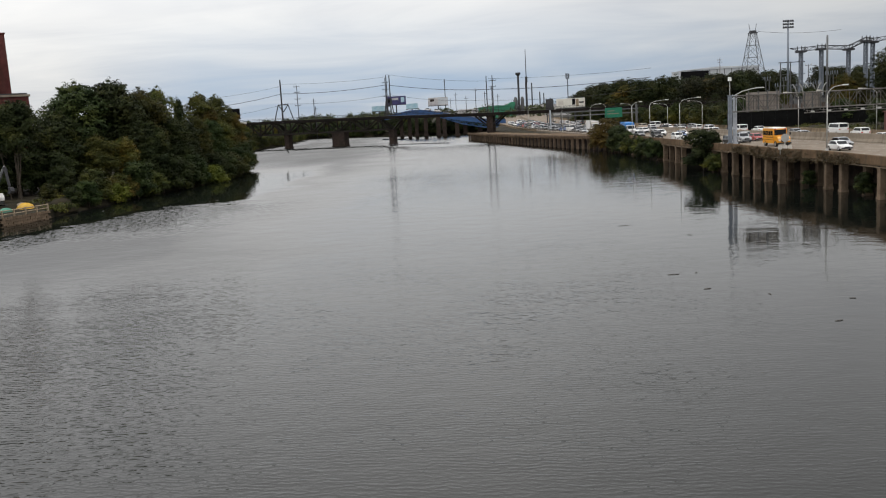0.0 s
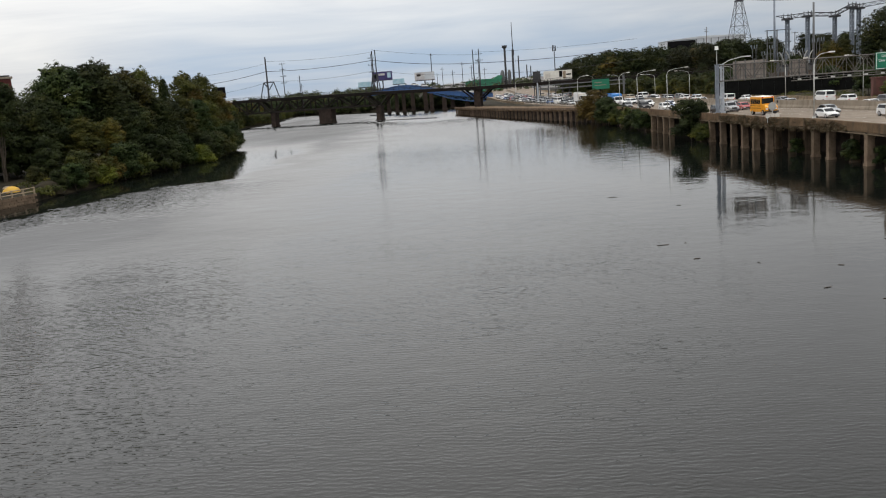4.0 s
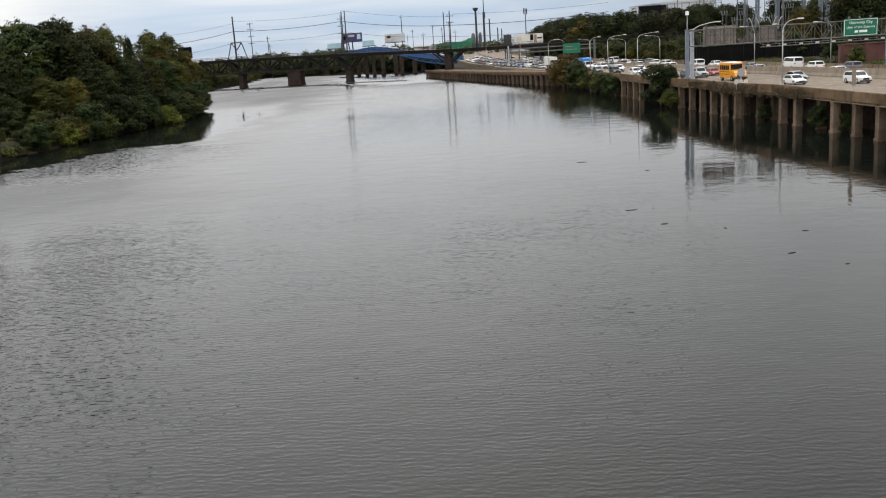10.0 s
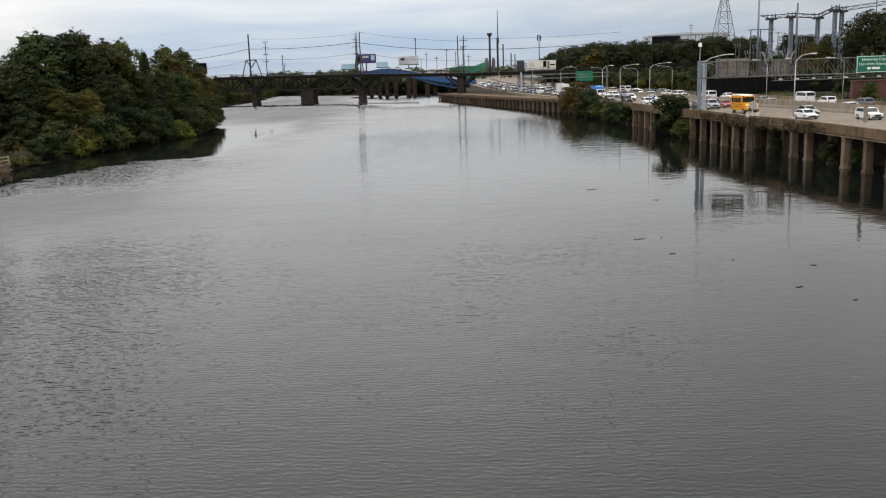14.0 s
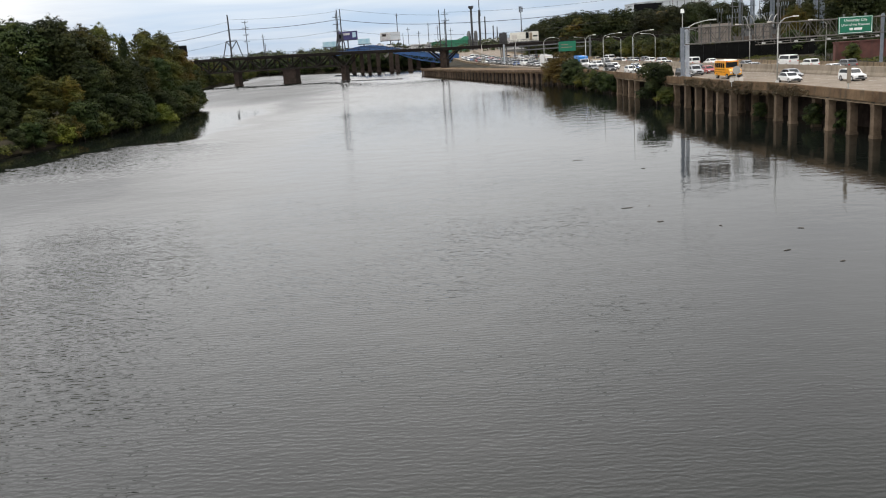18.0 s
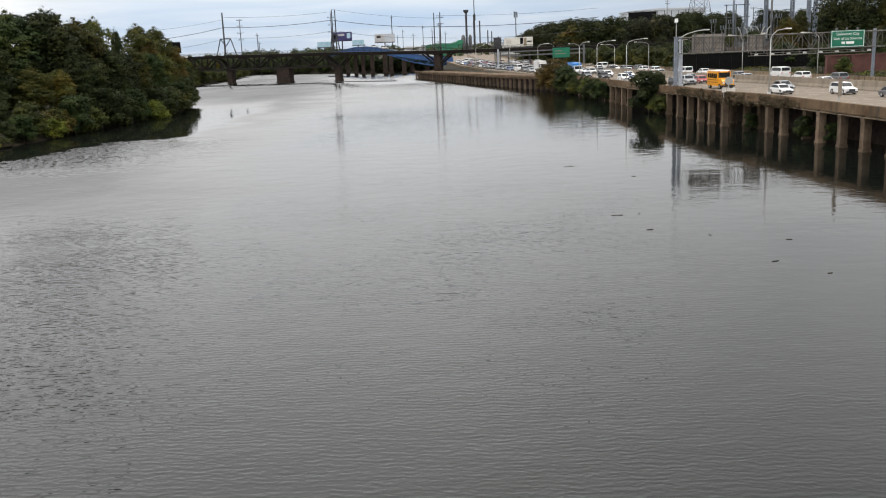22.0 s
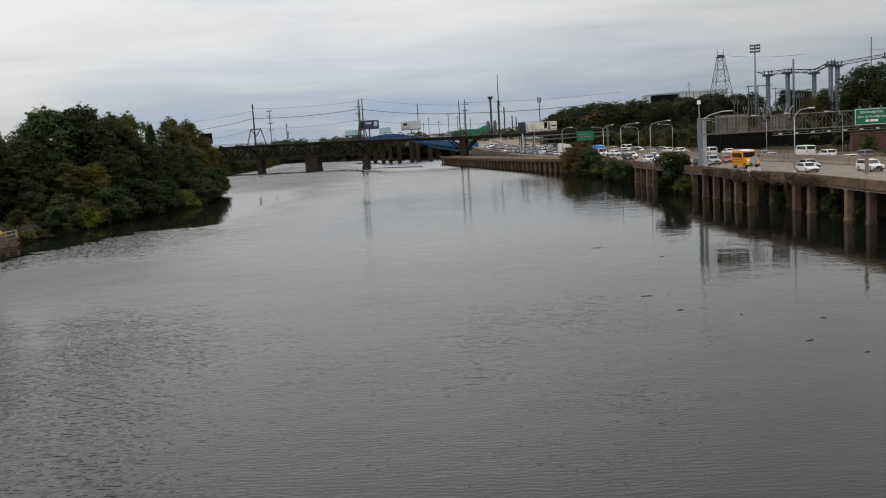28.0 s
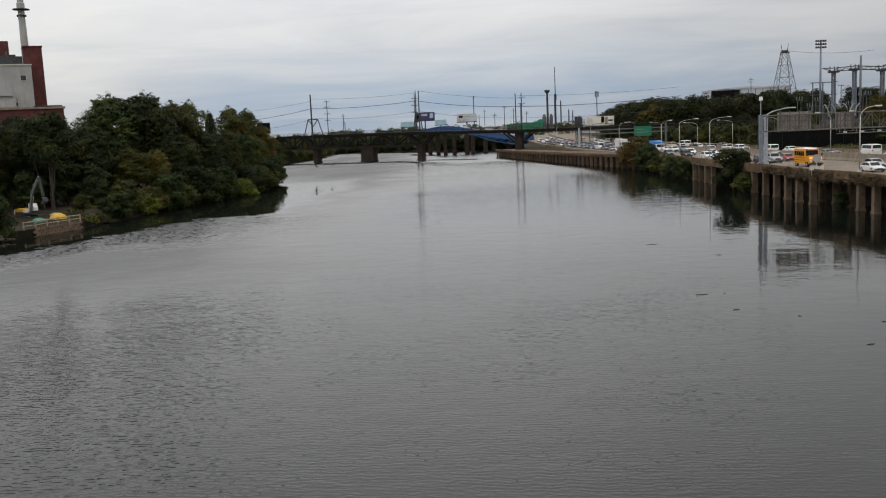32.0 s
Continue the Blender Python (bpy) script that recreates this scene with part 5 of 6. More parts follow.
for x, y in ((47.05, 155.4), (48.25, 156.6)):
    g = Geo().box(x - 0.42, x + 0.42, y - 0.42, y + 0.42, 4.3, 5.2).box(x - 0.28, x + 0.28, y - 0.28, y + 0.28, 5.2, 13.05).box(x - 0.34, x + 0.34, y - 0.34, y + 0.34, 13.05, 13.2)
    gpart("support_post", g, M["bluesteel" if x < 48 else "steel"], "pale blue-grey box post")
for x, y in ((81.75, 155.5), (82.3, 156.6)):
    gpart("support_post", Geo().box(x - 0.2, x + 0.2, y - 0.2, y + 0.2, 4.2, 13.3), M["bluesteel"], "blue-grey box post")
for z in (7.5, 10.2, 12.6):
    gpart("post_tie", Geo().tube((47.05, 155.4, z), (48.25, 156.6, z), 0.12, n=4), M["steel"])
CH = [(155.3, 10.35), (156.7, 10.35), (155.3, 13.0), (156.7, 13.0)]
for yy, z in CH:
    gpart("chord", Geo().tube((47.2, yy, z), (83.6, yy, z - 0.15), 0.10, n=6), M["truss"])
n = 20
for i in range(n + 1):
    x = 48 + i * 1.75
    for yy in (155.3, 156.7):
        gpart("truss_vertical", Geo().tube((x, yy, 10.35), (x, yy, 12.95), 0.05, n=4), M["truss"])
        if i < n:
            a, b = (10.35, 12.95) if i % 2 else (12.95, 10.35)
            gpart("truss_diagonal", Geo().tube((x, yy, a), (x + 1.75, yy, b), 0.05, n=4), M["truss"])
    gpart("truss_tie", Geo().tube((x, 155.3, 10.35), (x, 156.7, 10.35), 0.06, n=4), M["truss"])
    gpart("truss_tie", Geo().tube((x, 155.3, 12.95), (x, 156.7, 12.95), 0.06, n=4), M["truss"])
walkway = gpart("catwalk", Geo().box(59.5, 80.5, 154.2, 155.1, 9.45, 9.58).tube((59.5, 154.2, 9.9), (80.5, 154.2, 9.9), 0.04, n=4), M["truss"])
for i in range(8):
    x = 60 + i * 2.8
    gpart("hanger", Geo().tube((x, 154.9, 9.5), (x, 155.3, 10.4), 0.05, n=4), M["truss"])
    gpart("sign_lamp", Geo().box(x + 0.2, x + 0.75, 153.7, 154.1, 9.58, 9.85, 0.05).tube((x + 0.45, 154.0, 9.6), (x + 0.45, 154.7, 9.55), 0.04, n=4), M["pole"])
gpart("lamp_mast", Geo().tube((47.05, 155.4, 13.1), (47.05, 155.4, 16.0), 0.09, 0.07), M["pole"])
gpart("camera_box", Geo().box(46.8, 47.3, 155.1, 155.7, 15.6, 16.25, 0.05), M["signwhite"], "small white box on the mast")
gpart("lamp_arm", Geo().path([(48.2, 156.5, 13.1), (49.4, 156.5, 13.7), (51.2, 156.5, 14.1), (52.3, 156.5, 14.2)], 0.08), M["pole"])
gpart("lamp_head", Geo().box(52.2, 53.2, 156.25, 156.75, 14.1, 14.3, 0.05), M["pole"])
sign = tagged(new("road_sign", Geo().box(73.6, 79.5, 154.55, 154.67, 9.9, 12.75, 0.0).mesh("road_sign", M["green"])), "large green overhead direction sign with white lettering", "road sign")
border = Geo()
for x0, x1, z0, z1 in ((73.7, 79.4, 9.98, 10.06), (73.7, 79.4, 12.59, 12.67), (73.7, 73.78, 10.06, 12.59), (79.32, 79.4, 10.06, 12.59)):
    border.box(x0, x1, 154.53, 154.55, z0, z1)
part("border", border, M["signwhite"], sign)
lettering("lettering", "University City", 0.66, M["signwhite"], sign, pose(76.55, 154.54, 12.12, 90, 0, 0))
lettering("lettering", "Univ of the Sciences", 0.60, M["signwhite"], sign, pose(76.55, 154.54, 11.35, 90, 0, 0))
part("text_bar", Geo().box(75.5, 76.1, 154.53, 154.55, 10.45, 10.85).box(76.3, 77.7, 154.53, 154.55, 10.45, 10.85), M["signwhite"], sign)
sign.matrix_basis = Matrix.Translation((0, 0, 0.42))
for x0, x1, zb, zt in ((50.4, 56.1, 10.45, 13.45), (60.1, 63.3, 10.3, 12.85)):
    back = thing("road_sign", ((x0 + x1) / 2, 157.3, zb), "bare grey back of a large sign panel hung on the gantry", "road sign", "sign panels seen from behind")
    w, n = (x1 - x0) / 2, max(2, round((x1 - x0) / 1.15))
    for k in range(n):
        a, b = -w + 2 * w * k / n, -w + 2 * w * (k + 1) / n
        part("sheet_panel", Geo().box(a + 0.015, b - 0.015, -0.04, 0.04, 0, zt - zb), M["signback"], back)
    for k in range(4 if w > 2 else 3):
        x = -w * 0.85 + 1.7 * w * k / (3 if w > 2 else 2)
        part("upright", Geo().box(x - 0.07, x + 0.07, -0.24, -0.04, -0.35, zt - zb + 0.25).box(x - 0.05, x + 0.05, -0.66, -0.24, 12.5 - zb, 12.7 - zb).box(x - 0.05, x + 0.05, -0.66, -0.24, 10.5 - zb, 10.7 - zb), M["greysteel"], back)
    for z in (0.5, (zt - zb) / 2, zt - zb - 0.4):
        part("stiffener", Geo().box(-w, w, -0.10, -0.04, z - 0.04, z + 0.04), M["greysteel"], back)
for x in (74.7, 76.5, 78.4):
    part("bracket", Geo().box(x - 0.08, x + 0.08, 154.68, 155.2, 10.0, 13.2), M["greysteel"], sign)


# ---- road lamps ----
def road_lamp(x, y, z, h, reach, proto=None):
    t = thing("street_lamp", (x, y, z), "grey aluminium street lamp with a curved arm by the expressway", "street lamp", "street lamps of the expressway")
    part("base", Geo().lathe(0, 0, [(0.26, -0.3), (0.26, 0.25), (0.16, 0.5)], 10), M["pole"], t)
    part("pole", Geo().tube((0, 0, 0.3), (0, 0, h - 1.2), 0.09, 0.065, 8), M["pole"], t, smooth=True)
    d = 1 if reach > 0 else -1
    arm = [(0, 0, h - 1.2), (0.15 * d, 0, h - 0.75), (0.5 * d, 0, h - 0.4), (reach * 0.45, 0, h - 0.1), (reach, 0, h + 0.08)]
    part("arm", Geo().path(arm, 0.05, 8), M["pole"], t)
    part("lamp_head", Geo().box(min(reach, reach + 0.8 * d), max(reach, reach + 0.8 * d), -0.2, 0.2, h, h + 0.18, 0.04), M["trimw"], t, "pale lamp head")


for x, y, h, r in ((50.9, 124.5, 8.9, 2.0), (46.6, 188, 8.4, 3.6), (45.6, 212, 8.3, 3.6), (45.2, 231, 8.2, 1.9), (53.2, 88, 8.8, 2.6), (40.6, 271, 8.2, 2.6), (36.4, 306, 8.2, 3.0), (29.6, 362, 8.0, 2.6)):
    road_lamp(x, y, road_z(y) + 0.5, h, r)
for x, y, h, r in ((81.9, 177, 8.7, -2.8), (77.4, 205, 8.8, -2.6), (74.5, 232, 8.3, -2.7), (71.4, 262, 8.0, -3.5), (68.5, 292, 7.6, -3.7), (63.5, 325, 8.0, -3.2), (61, 365, 8.2, -3.2)):
    road_lamp(x, y, road_z(y) + 0.1, h, r)


# ---- small signs on the parapet, seen from behind ----
def parapet_sign(y, h, w, round_top, label):
    x, z = viaduct_x(y) + 0.45, road_z(y)
    t = thing("traffic_sign", (x, y, z), label, "traffic sign", "signs on the parapet")
    part("post", Geo().box(-0.06, 0.06, -0.06, 0.06, 0, h), M["pole"], t)
    if round_top:
        part("sign_panel", Geo().prism([(w * math.cos(math.pi / 8 + k * math.pi / 4), h - 0.2 + w * math.sin(math.pi / 8 + k * math.pi / 4)) for k in range(8)], -0.10, -0.07), M["pole"], t, "bare grey back of the panel")
        for dx in (-0.7, 0.0, 0.7):
            part("board", Geo().box(dx - 0.3, dx + 0.3, -0.12, -0.08, 0.75, 1.35), M["trimw"], t)
            part("board_leg", Geo().box(dx - 0.04, dx + 0.04, -0.07, 0.0, 0, 1.4), M["pole"], t)
    else:
        part("sign_panel", Geo().box(-w, w, -0.10, -0.07, h - 1.9, h + 0.1), M["barrier"], t, "bare grey back of the panel")


parapet_sign(131.5, 2.6, 0.62, True, "octagonal traffic sign with striped boards on the parapet")
parapet_sign(103.4, 3.4, 0.24, False, "narrow grey traffic sign on the parapet")

# ---- bank beyond the expressway: screen fence, brick wall, substation ----
screen = thing("screen_fence", (87, 229, 4.8), "long black screen fence below the substation", "fence")
x = 69.0
while x < 106:
    zb = ground_z(x, 230)
    ob = part("fence_panel", Geo().box(x + 0.03, x + 2.97, 229.96, 230.04, zb - 0.6, 8.6), M["fence"], screen)
    ob.matrix_basis = Matrix.Translation((-87, -229, -4.8))
    ob = part("fence_post", Geo().tube((x, 230.1, zb - 0.6), (x, 230.1, 8.8), 0.07), M["darksteel"], screen)
    ob.matrix_basis = Matrix.Translation((-87, -229, -4.8))
    x += 3.0
brickwall = thing("brick_wall", (97, 182, 4.6), "long red brick wall beside the expressway", "wall")


def bpart(name, geo, mat, label=""):
    ob = part(name, geo, mat, brickwall, label)
    ob.matrix_basis = Matrix.Translation((-97, -182, -4.6))
    return ob


bpart("wall", Geo().box(86.0, 128, 181.8, 182.6, 3.8, 8.1), M["oldbrick"])
bpart("coping", Geo().box(85.8, 128.2, 181.6, 182.8, 8.1, 8.3), M["oldbrick"])
for x in range(86, 128, 5):
    bpart("pier", Geo().box(x, x + 0.7, 181.55, 181.8, 3.8, 8.1), M["oldbrick"])
substation_wall = thing("substation_wall", (86, 245, 6), "grey-brown panelled wall of the electric substation", "wall")
x = 79.0
while x < 99:
    ob = part("wall_panel", Geo().box(x + 0.02, x + 2.28, 244.9, 245.2, 5.0, 9.6 + 0.12 * (x % 3)), M["substation"], substation_wall)
    ob.matrix_basis = Matrix.Translation((-86, -245, -6))
    ob = part("wall_post", Geo().box(x - 0.16, x + 0.14, 244.6, 245.3, 5.0, 9.9), M["greysteel"], substation_wall)
    ob.matrix_basis = Matrix.Translation((-86, -245, -6))
    x += 2.3
# curved bushings above the wall
for i, (x, lean) in enumerate(((97.6, -1), (99.5, -1), (101.3, -1), (103.0, -1), (104.9, 1), (106.4, 1))):
    t = thing("busbar_bushing", (x, 262, 8.2), "curved pale insulator bushing on a transformer", "insulator", "transformer bushings")
    part("bushing", Geo().path([(-0.9 * lean, 0, 3.0), (-0.7 * lean, 0, 4.6), (-0.3 * lean, 0, 5.9), (0.15 * lean, 0, 6.6), (0.5 * lean, 0, 6.85)], 0.14, 8), M["pole"], t)
    part("tank", Geo().box(-0.85, 0.85, -1.5, 1.5, -1.5, 3.3, 0.08), M["darksteel"], t)
    part("radiator", Geo().box(-0.7, 0.7, -2.1, -1.55, -0.5, 2.6, 0.05), M["greysteel"], t)
switch = thing("switch_cabinet", (103.5, 259, 8.2), "small white switch box on a steel stand", "cabinet")
part("box", Geo().box(-0.6, 0.6, -0.4, 0.4, 4.0, 5.0, 0.05), M["trimw"], switch)
part("stand", Geo().box(-0.12, 0.12, -0.12, 0.12, -1.5, 4.0), M["greysteel"], switch)


def lattice_mast(g, x, y, z0, z1, w0, w1, bays, r):
    """Four legs with cross bracing, tapering from w0 to w1."""
    def at(k, f):
        w = w0 + (w1 - w0) * f
        sx, sy = ((-1, -1), (1, -1), (1, 1), (-1, 1))[k % 4]
        return (x + sx * w / 2, y + sy * w / 2, z0 + (z1 - z0) * f)
    for k in range(4):
        g.tube(at(k, 0), at(k, 1), r, n=4)
        for b in range(bays):
            f0, f1 = b / bays, (b + 1) / bays
            g.tube(at(k, f0), at(k + 1, f1), r * 0.6, n=4)
            g.tube(at(k + 1, f0), at(k, f1), r * 0.6, n=4)
            g.tube(at(k, f1), at(k + 1, f1), r * 0.6, n=4)
    return g


SUBX = [(114.0, 300, 25.6), (120.6, 300, 26.0), (129.4, 300, 25.4), (133.6, 297, 27.6), (137.2, 300, 27.3), (150, 292, 28.8), (158, 292, 28.4), (166, 290, 28.4)]
for i, (x, y, top) in enumerate(SUBX):
    zb = ground_z(x, y)
    t = thing("substation_column", (x, y, zb), "blue-grey lattice steel column of the substation", "steel column", "substation columns")
    g = lattice_mast(Geo(), 0, 0, -0.5, top - zb, 0.95, 0.9, 11, 0.15)
    part("mast", g, M["bluesteel"], t)
    part("head", Geo().box(-1.5, 1.5, -1.2, 1.2, top - zb - 0.3, top - zb + 0.35), M["darksteel"], t)
    for dx in (-1.2, 0.2, 1.3):
        part("insulator", Geo().lathe(dx, 0, [(0.12, top - zb + 0.3), (0.2, top - zb + 0.6), (0.12, top - zb + 1.0), (0.2, top - zb + 1.3), (0.08, top - zb + 1.8)], 6), M["darksteel"], t)
for (x0, y0, t0), (x1, y1, t1) in zip(SUBX[:-1], SUBX[1:]):
    t = thing("substation_girder", (x0, y0, t0), "dark lattice girder spanning between substation columns", "steel girder", "substation girders")
    a0, a1 = Vector((0, 0, 0.1)), Vector((x1 - x0, y1 - y0, t1 - t0 + 0.1))
    k = max(4, int((a1 - a0).length / 1.3))
    for s in (-0.7, 0.7):
        o = Vector((0, s, 0))
        part("chord", Geo().tube(a0 + o, a1 + o, 0.11, n=4), M["darksteel"], t)
        part("chord", Geo().tube(a0 + o + Vector((0, 0, 1.1)), a1 + o + Vector((0, 0, 1.1)), 0.11, n=4), M["darksteel"], t)
        for j in range(k):
            p, q = a0.lerp(a1, j / k) + o, a0.lerp(a1, (j + 1) / k) + o
            up = Vector((0, 0, 1.1))
            part("lacing_bar", Geo().tube(p + (up if j % 2 else up * 0), q + (up * 0 if j % 2 else up), 0.07, n=4), M["darksteel"], t)
# end arm of the first girder
t = thing("substation_girder", (114, 300, 25.6), "dark lattice girder end reaching out from a substation column", "steel girder", "substation girders")
part("chord", Geo().tube((0, 0, 0.1), (-3.6, 0, 1.2), 0.12, n=4).tube((0, 0, 1.2), (-3.6, 0, 1.25), 0.12, n=4).tube((-1.8, 0, 0.65), (-1.8, 0, 1.2), 0.08, n=4), M["darksteel"], t)


def plain_pole(x, y, z0, z1, r, mat, label, arms=()):
    z0 = min(z0, ground_z(x, y))
    t = thing("utility_pole", (x, y, z0), label, "pole", "poles around the substation")
    part("pole", Geo().tube((0, 0, -0.5), (0, 0, z1 - z0), r, r * 0.7, 8), mat, t, smooth=True)
    for z, w in arms:
        part("cross_arm", Geo().box(-w, w, -0.08, 0.08, z - z0 - 0.08, z - z0 + 0.08), mat, t)
        for dx in (-w, w):
            part("insulator", Geo().tube((dx, 0, z - z0 + 0.05), (dx, 0, z - z0 + 0.5), 0.09, 0.06), M["trimw"], t)


plain_pole(121.7, 298, 8, 30.3, 0.42, M["greysteel"], "thick grey steel pole in the substation")
plain_pole(143.5, 290, 8, 35.4, 0.24, M["greysteel"], "tall slim grey pole in the substation", ((31.5, 0.6),))
plain_pole(148.6, 290, 8, 35.2, 0.24, M["greysteel"], "tall slim grey pole in the substation", ((31.3, 0.6),))
plain_pole(129, 300, 8, 22.5, 0.3, M["darksteel"], "short dark pole in the substation")
plain_pole(117.2, 302, 8, 21.5, 0.18, M["greysteel"], "short grey pole in the substation", ((21.2, 1.0),))
plain_pole(119.2, 280, 8, 17.5, 0.2, M["darksteel"], "short dark pole in the substation")
plain_pole(126.5, 292, 8, 17.8, 0.16, M["darksteel"], "short dark pole in the substation")
plain_pole(140.3, 480, 10, 32.1, 0.22, M["wood"], "wooden utility pole on the wooded slope", ((31.0, 1.2), (29.8, 1.2)))
cable((143.5, 290, 31.5), (148.6, 290, 31.3), 0.1, 0.05)
frames = thing("switchgear", (109, 300, 8), "grey steel switch frame in the substation", "steel frame")
for x in (-1.6, 1.6, 5.4):
    part("leg", Geo().box(x - 0.14, x + 0.14, -0.14, 0.14, -0.5, 14.6), M["greysteel"], frames)
for z in (7.0, 10.5, 14.4):
    part("beam", Geo().box(-2.4, 6.2, -0.12, 0.12, z - 0.12, z + 0.12), M["greysteel"], frames)

rsub = random.Random(17)
for i in range(9):
    x = 93.5 + i * 2.5 + rsub.uniform(-0.6, 0.6)
    stand = thing("insulator_stand", (x, 272, 8), "slim grey steel stand with insulators in the substation", "insulator", "insulator stands")
    h = rsub.uniform(5.5, 9.5)
    for dx in (-0.5, 0.5):
        part("leg", Geo().box(dx - 0.08, dx + 0.08, -0.08, 0.08, -1.5, h), M["greysteel"], stand)
    for z in (h * 0.55, h - 0.1):
        part("beam", Geo().box(-0.9, 0.9, -0.1, 0.1, z, z + 0.14), M["greysteel"], stand)
    for dx in (-0.75, 0, 0.75):
        part("insulator", Geo().lathe(dx, 0, [(0.07, h), (0.15, h + 0.25), (0.08, h + 0.45), (0.15, h + 0.7), (0.06, h + 1.1)], 6), M["bluesteel"], stand)
flood = thing("floodlight_mast", (109.8, 300, 8), "tall steel mast with banks of floodlights", "floodlight")
part("pole", Geo().tube((0, 0, -0.5), (0, 0, 27.5), 0.42, 0.26, 10), M["bluesteel"], flood, smooth=True)
for z in (25.6, 26.6, 27.6):
    part("crossbar", Geo().box(-1.7, 1.7, -0.08, 0.08, z - 0.08, z + 0.08), M["darksteel"], flood)
    for dx in (-1.45, -0.75, 0, 0.75, 1.45):
        part("floodlight", Geo().box(dx - 0.28, dx + 0.28, -0.3, 0.1, z - 0.32, z + 0.32, 0.06), M["darksteel"], flood)

tower = thing("transmission_tower", (157.4, 480, 8), "tall lattice steel transmission tower", "pylon")
part("lattice", lattice_mast(Geo(), 0, 0, -1.5, 35.8, 15.0, 3.0, 6, 0.15), M["greysteel"], tower)
part("cap", Geo().box(-1.5, 1.5, -1.5, 1.5, 36.0, 37.0, 0.1), M["darksteel"], tower)
part("platform", Geo().box(-2.0, 2.0, -1.8, 1.8, 35.6, 36.0), M["darksteel"], tower)
for sx in (-1, 1):
    part("horn", Geo().tube((sx * 1.3, 0, 36.9), (sx * 2.0, 0, 40.4), 0.17, 0.1, 4), M["greysteel"], tower)
cable((159.4, 480, 44.6), (186, 440, 40.5), 1.2, 0.07)

# ---- pale hall and black panel on the hill ----
hall = thing("stadium_hall", (160, 560, 8), "long pale grey industrial hall behind the trees", "building")
part("wall", Geo().box(-18.5, 26, -4, 30, -2, 20.6), M["hall"], hall)
part("roof", Geo().prism([(-19, 20.6), (26.5, 20.6), (26.5, 21.4), (0, 22.0), (-19, 20.9)], -4.5, 30.5), M["hall"], hall, "flat pale roof edge")
for k in range(10):
    part("wall_rib", Geo().box(-17 + k * 4.4, -16.6 + k * 4.4, -4.15, -4, 8, 20.4), M["greysteel"], hall)
part("tower_block", Geo().box(-20.4, -16.5, -6, -4.2, -2, 19.5), M["whitewall"], hall)
blackbox = thing("scoreboard", (145.2, 548, 8), "large black panel on posts seen above the trees", "panel")
part("panel", Geo().box(-8.3, 8.3, -0.5, 0.5, 14.6, 19.8), M["black"], blackbox)
for dx in (-6, 0, 6):
    part("post", Geo().box(dx - 0.3, dx + 0.3, -0.3, 0.3, -1, 14.6), M["darksteel"], blackbox)


# ---- billboards and the green signs down the road ----
def billboard(x, y, z0, x1, zb, zt, mat, label, mono=True, ad=None):
    """A board from x to x1, zb to zt, at distance y, on posts from z0."""
    c = (x + x1) / 2
    t = thing("billboard", (c, y, z0), label, "billboard", "billboards by the expressway")
    w = (x1 - x) / 2
    part("panel", Geo().box(-w, w, -0.25, 0.25, zb - z0, zt - z0), mat, t)
    part("frame", Geo().box(-w - 0.2, w + 0.2, 0.0, 0.6, zb - z0 - 0.4, zb - z0).box(-w - 0.2, w + 0.2, -0.9, 0.0, zb - z0 - 0.5, zb - z0 - 0.38), M["darksteel"], t)
    for dx in ((0,) if mono else (-w * 0.7, -w * 0.2, w * 0.3, w * 0.8)):
        part("post", Geo().tube((dx, 0.35, -1), (dx, 0.35, zb - z0), 0.5 if mono else 0.22, n=8), M["darksteel"], t)
    for a, b, c0, c1, m in ad or ():
        part("printed_shape", Geo().box(-w + a * 2 * w, -w + b * 2 * w, -0.29, -0.25, zb - z0 + c0 * (zt - zb), zb - z0 + c1 * (zt - zb)), M[m], t)
    return t


billboard(-51.4, 700, 5, -36.2, 19.6, 25.9, M["purple"], "dark purple billboard on a post beyond the bridges", True, ((0.06, 0.2, 0.2, 0.8, "black"), (0.3, 0.62, 0.55, 0.8, "greyb"), (0.75, 0.92, 0.25, 0.85, "cyan")))
billboard(-19.2, 700, 5, -4.0, 17.2, 23.2, M["greyb"], "grey and white billboard on a post beyond the bridges", True, ((0.5, 0.98, 0.1, 0.92, "hall"), (0.1, 0.3, 0.5, 0.8, "masonry")))
billboard(-63.3, 705, 5, -51.9, 15.4, 19.2, M["cyan"], "small pale blue billboard beyond the bridges")
billboard(-35.8, 690, 5, -26.9, 15.8, 19.6, M["cyan"], "small pale blue billboard beyond the bridges")
billboard(43.6, 385, 4, 55.6, 11.4, 15.3, M["cream"], "long cream billboard beside the railway", False, ((0.55, 0.66, 0.3, 0.95, "black"), (0.68, 0.78, 0.1, 0.9, "timber"), (0.8, 0.96, 0.45, 0.6, "black"), (0.06, 0.24, 0.3, 0.75, "trimw")))
billboard(39.4, 388, 4, 42.6, 11.2, 15.5, M["darksteel"], "dark back of a small billboard frame", False)


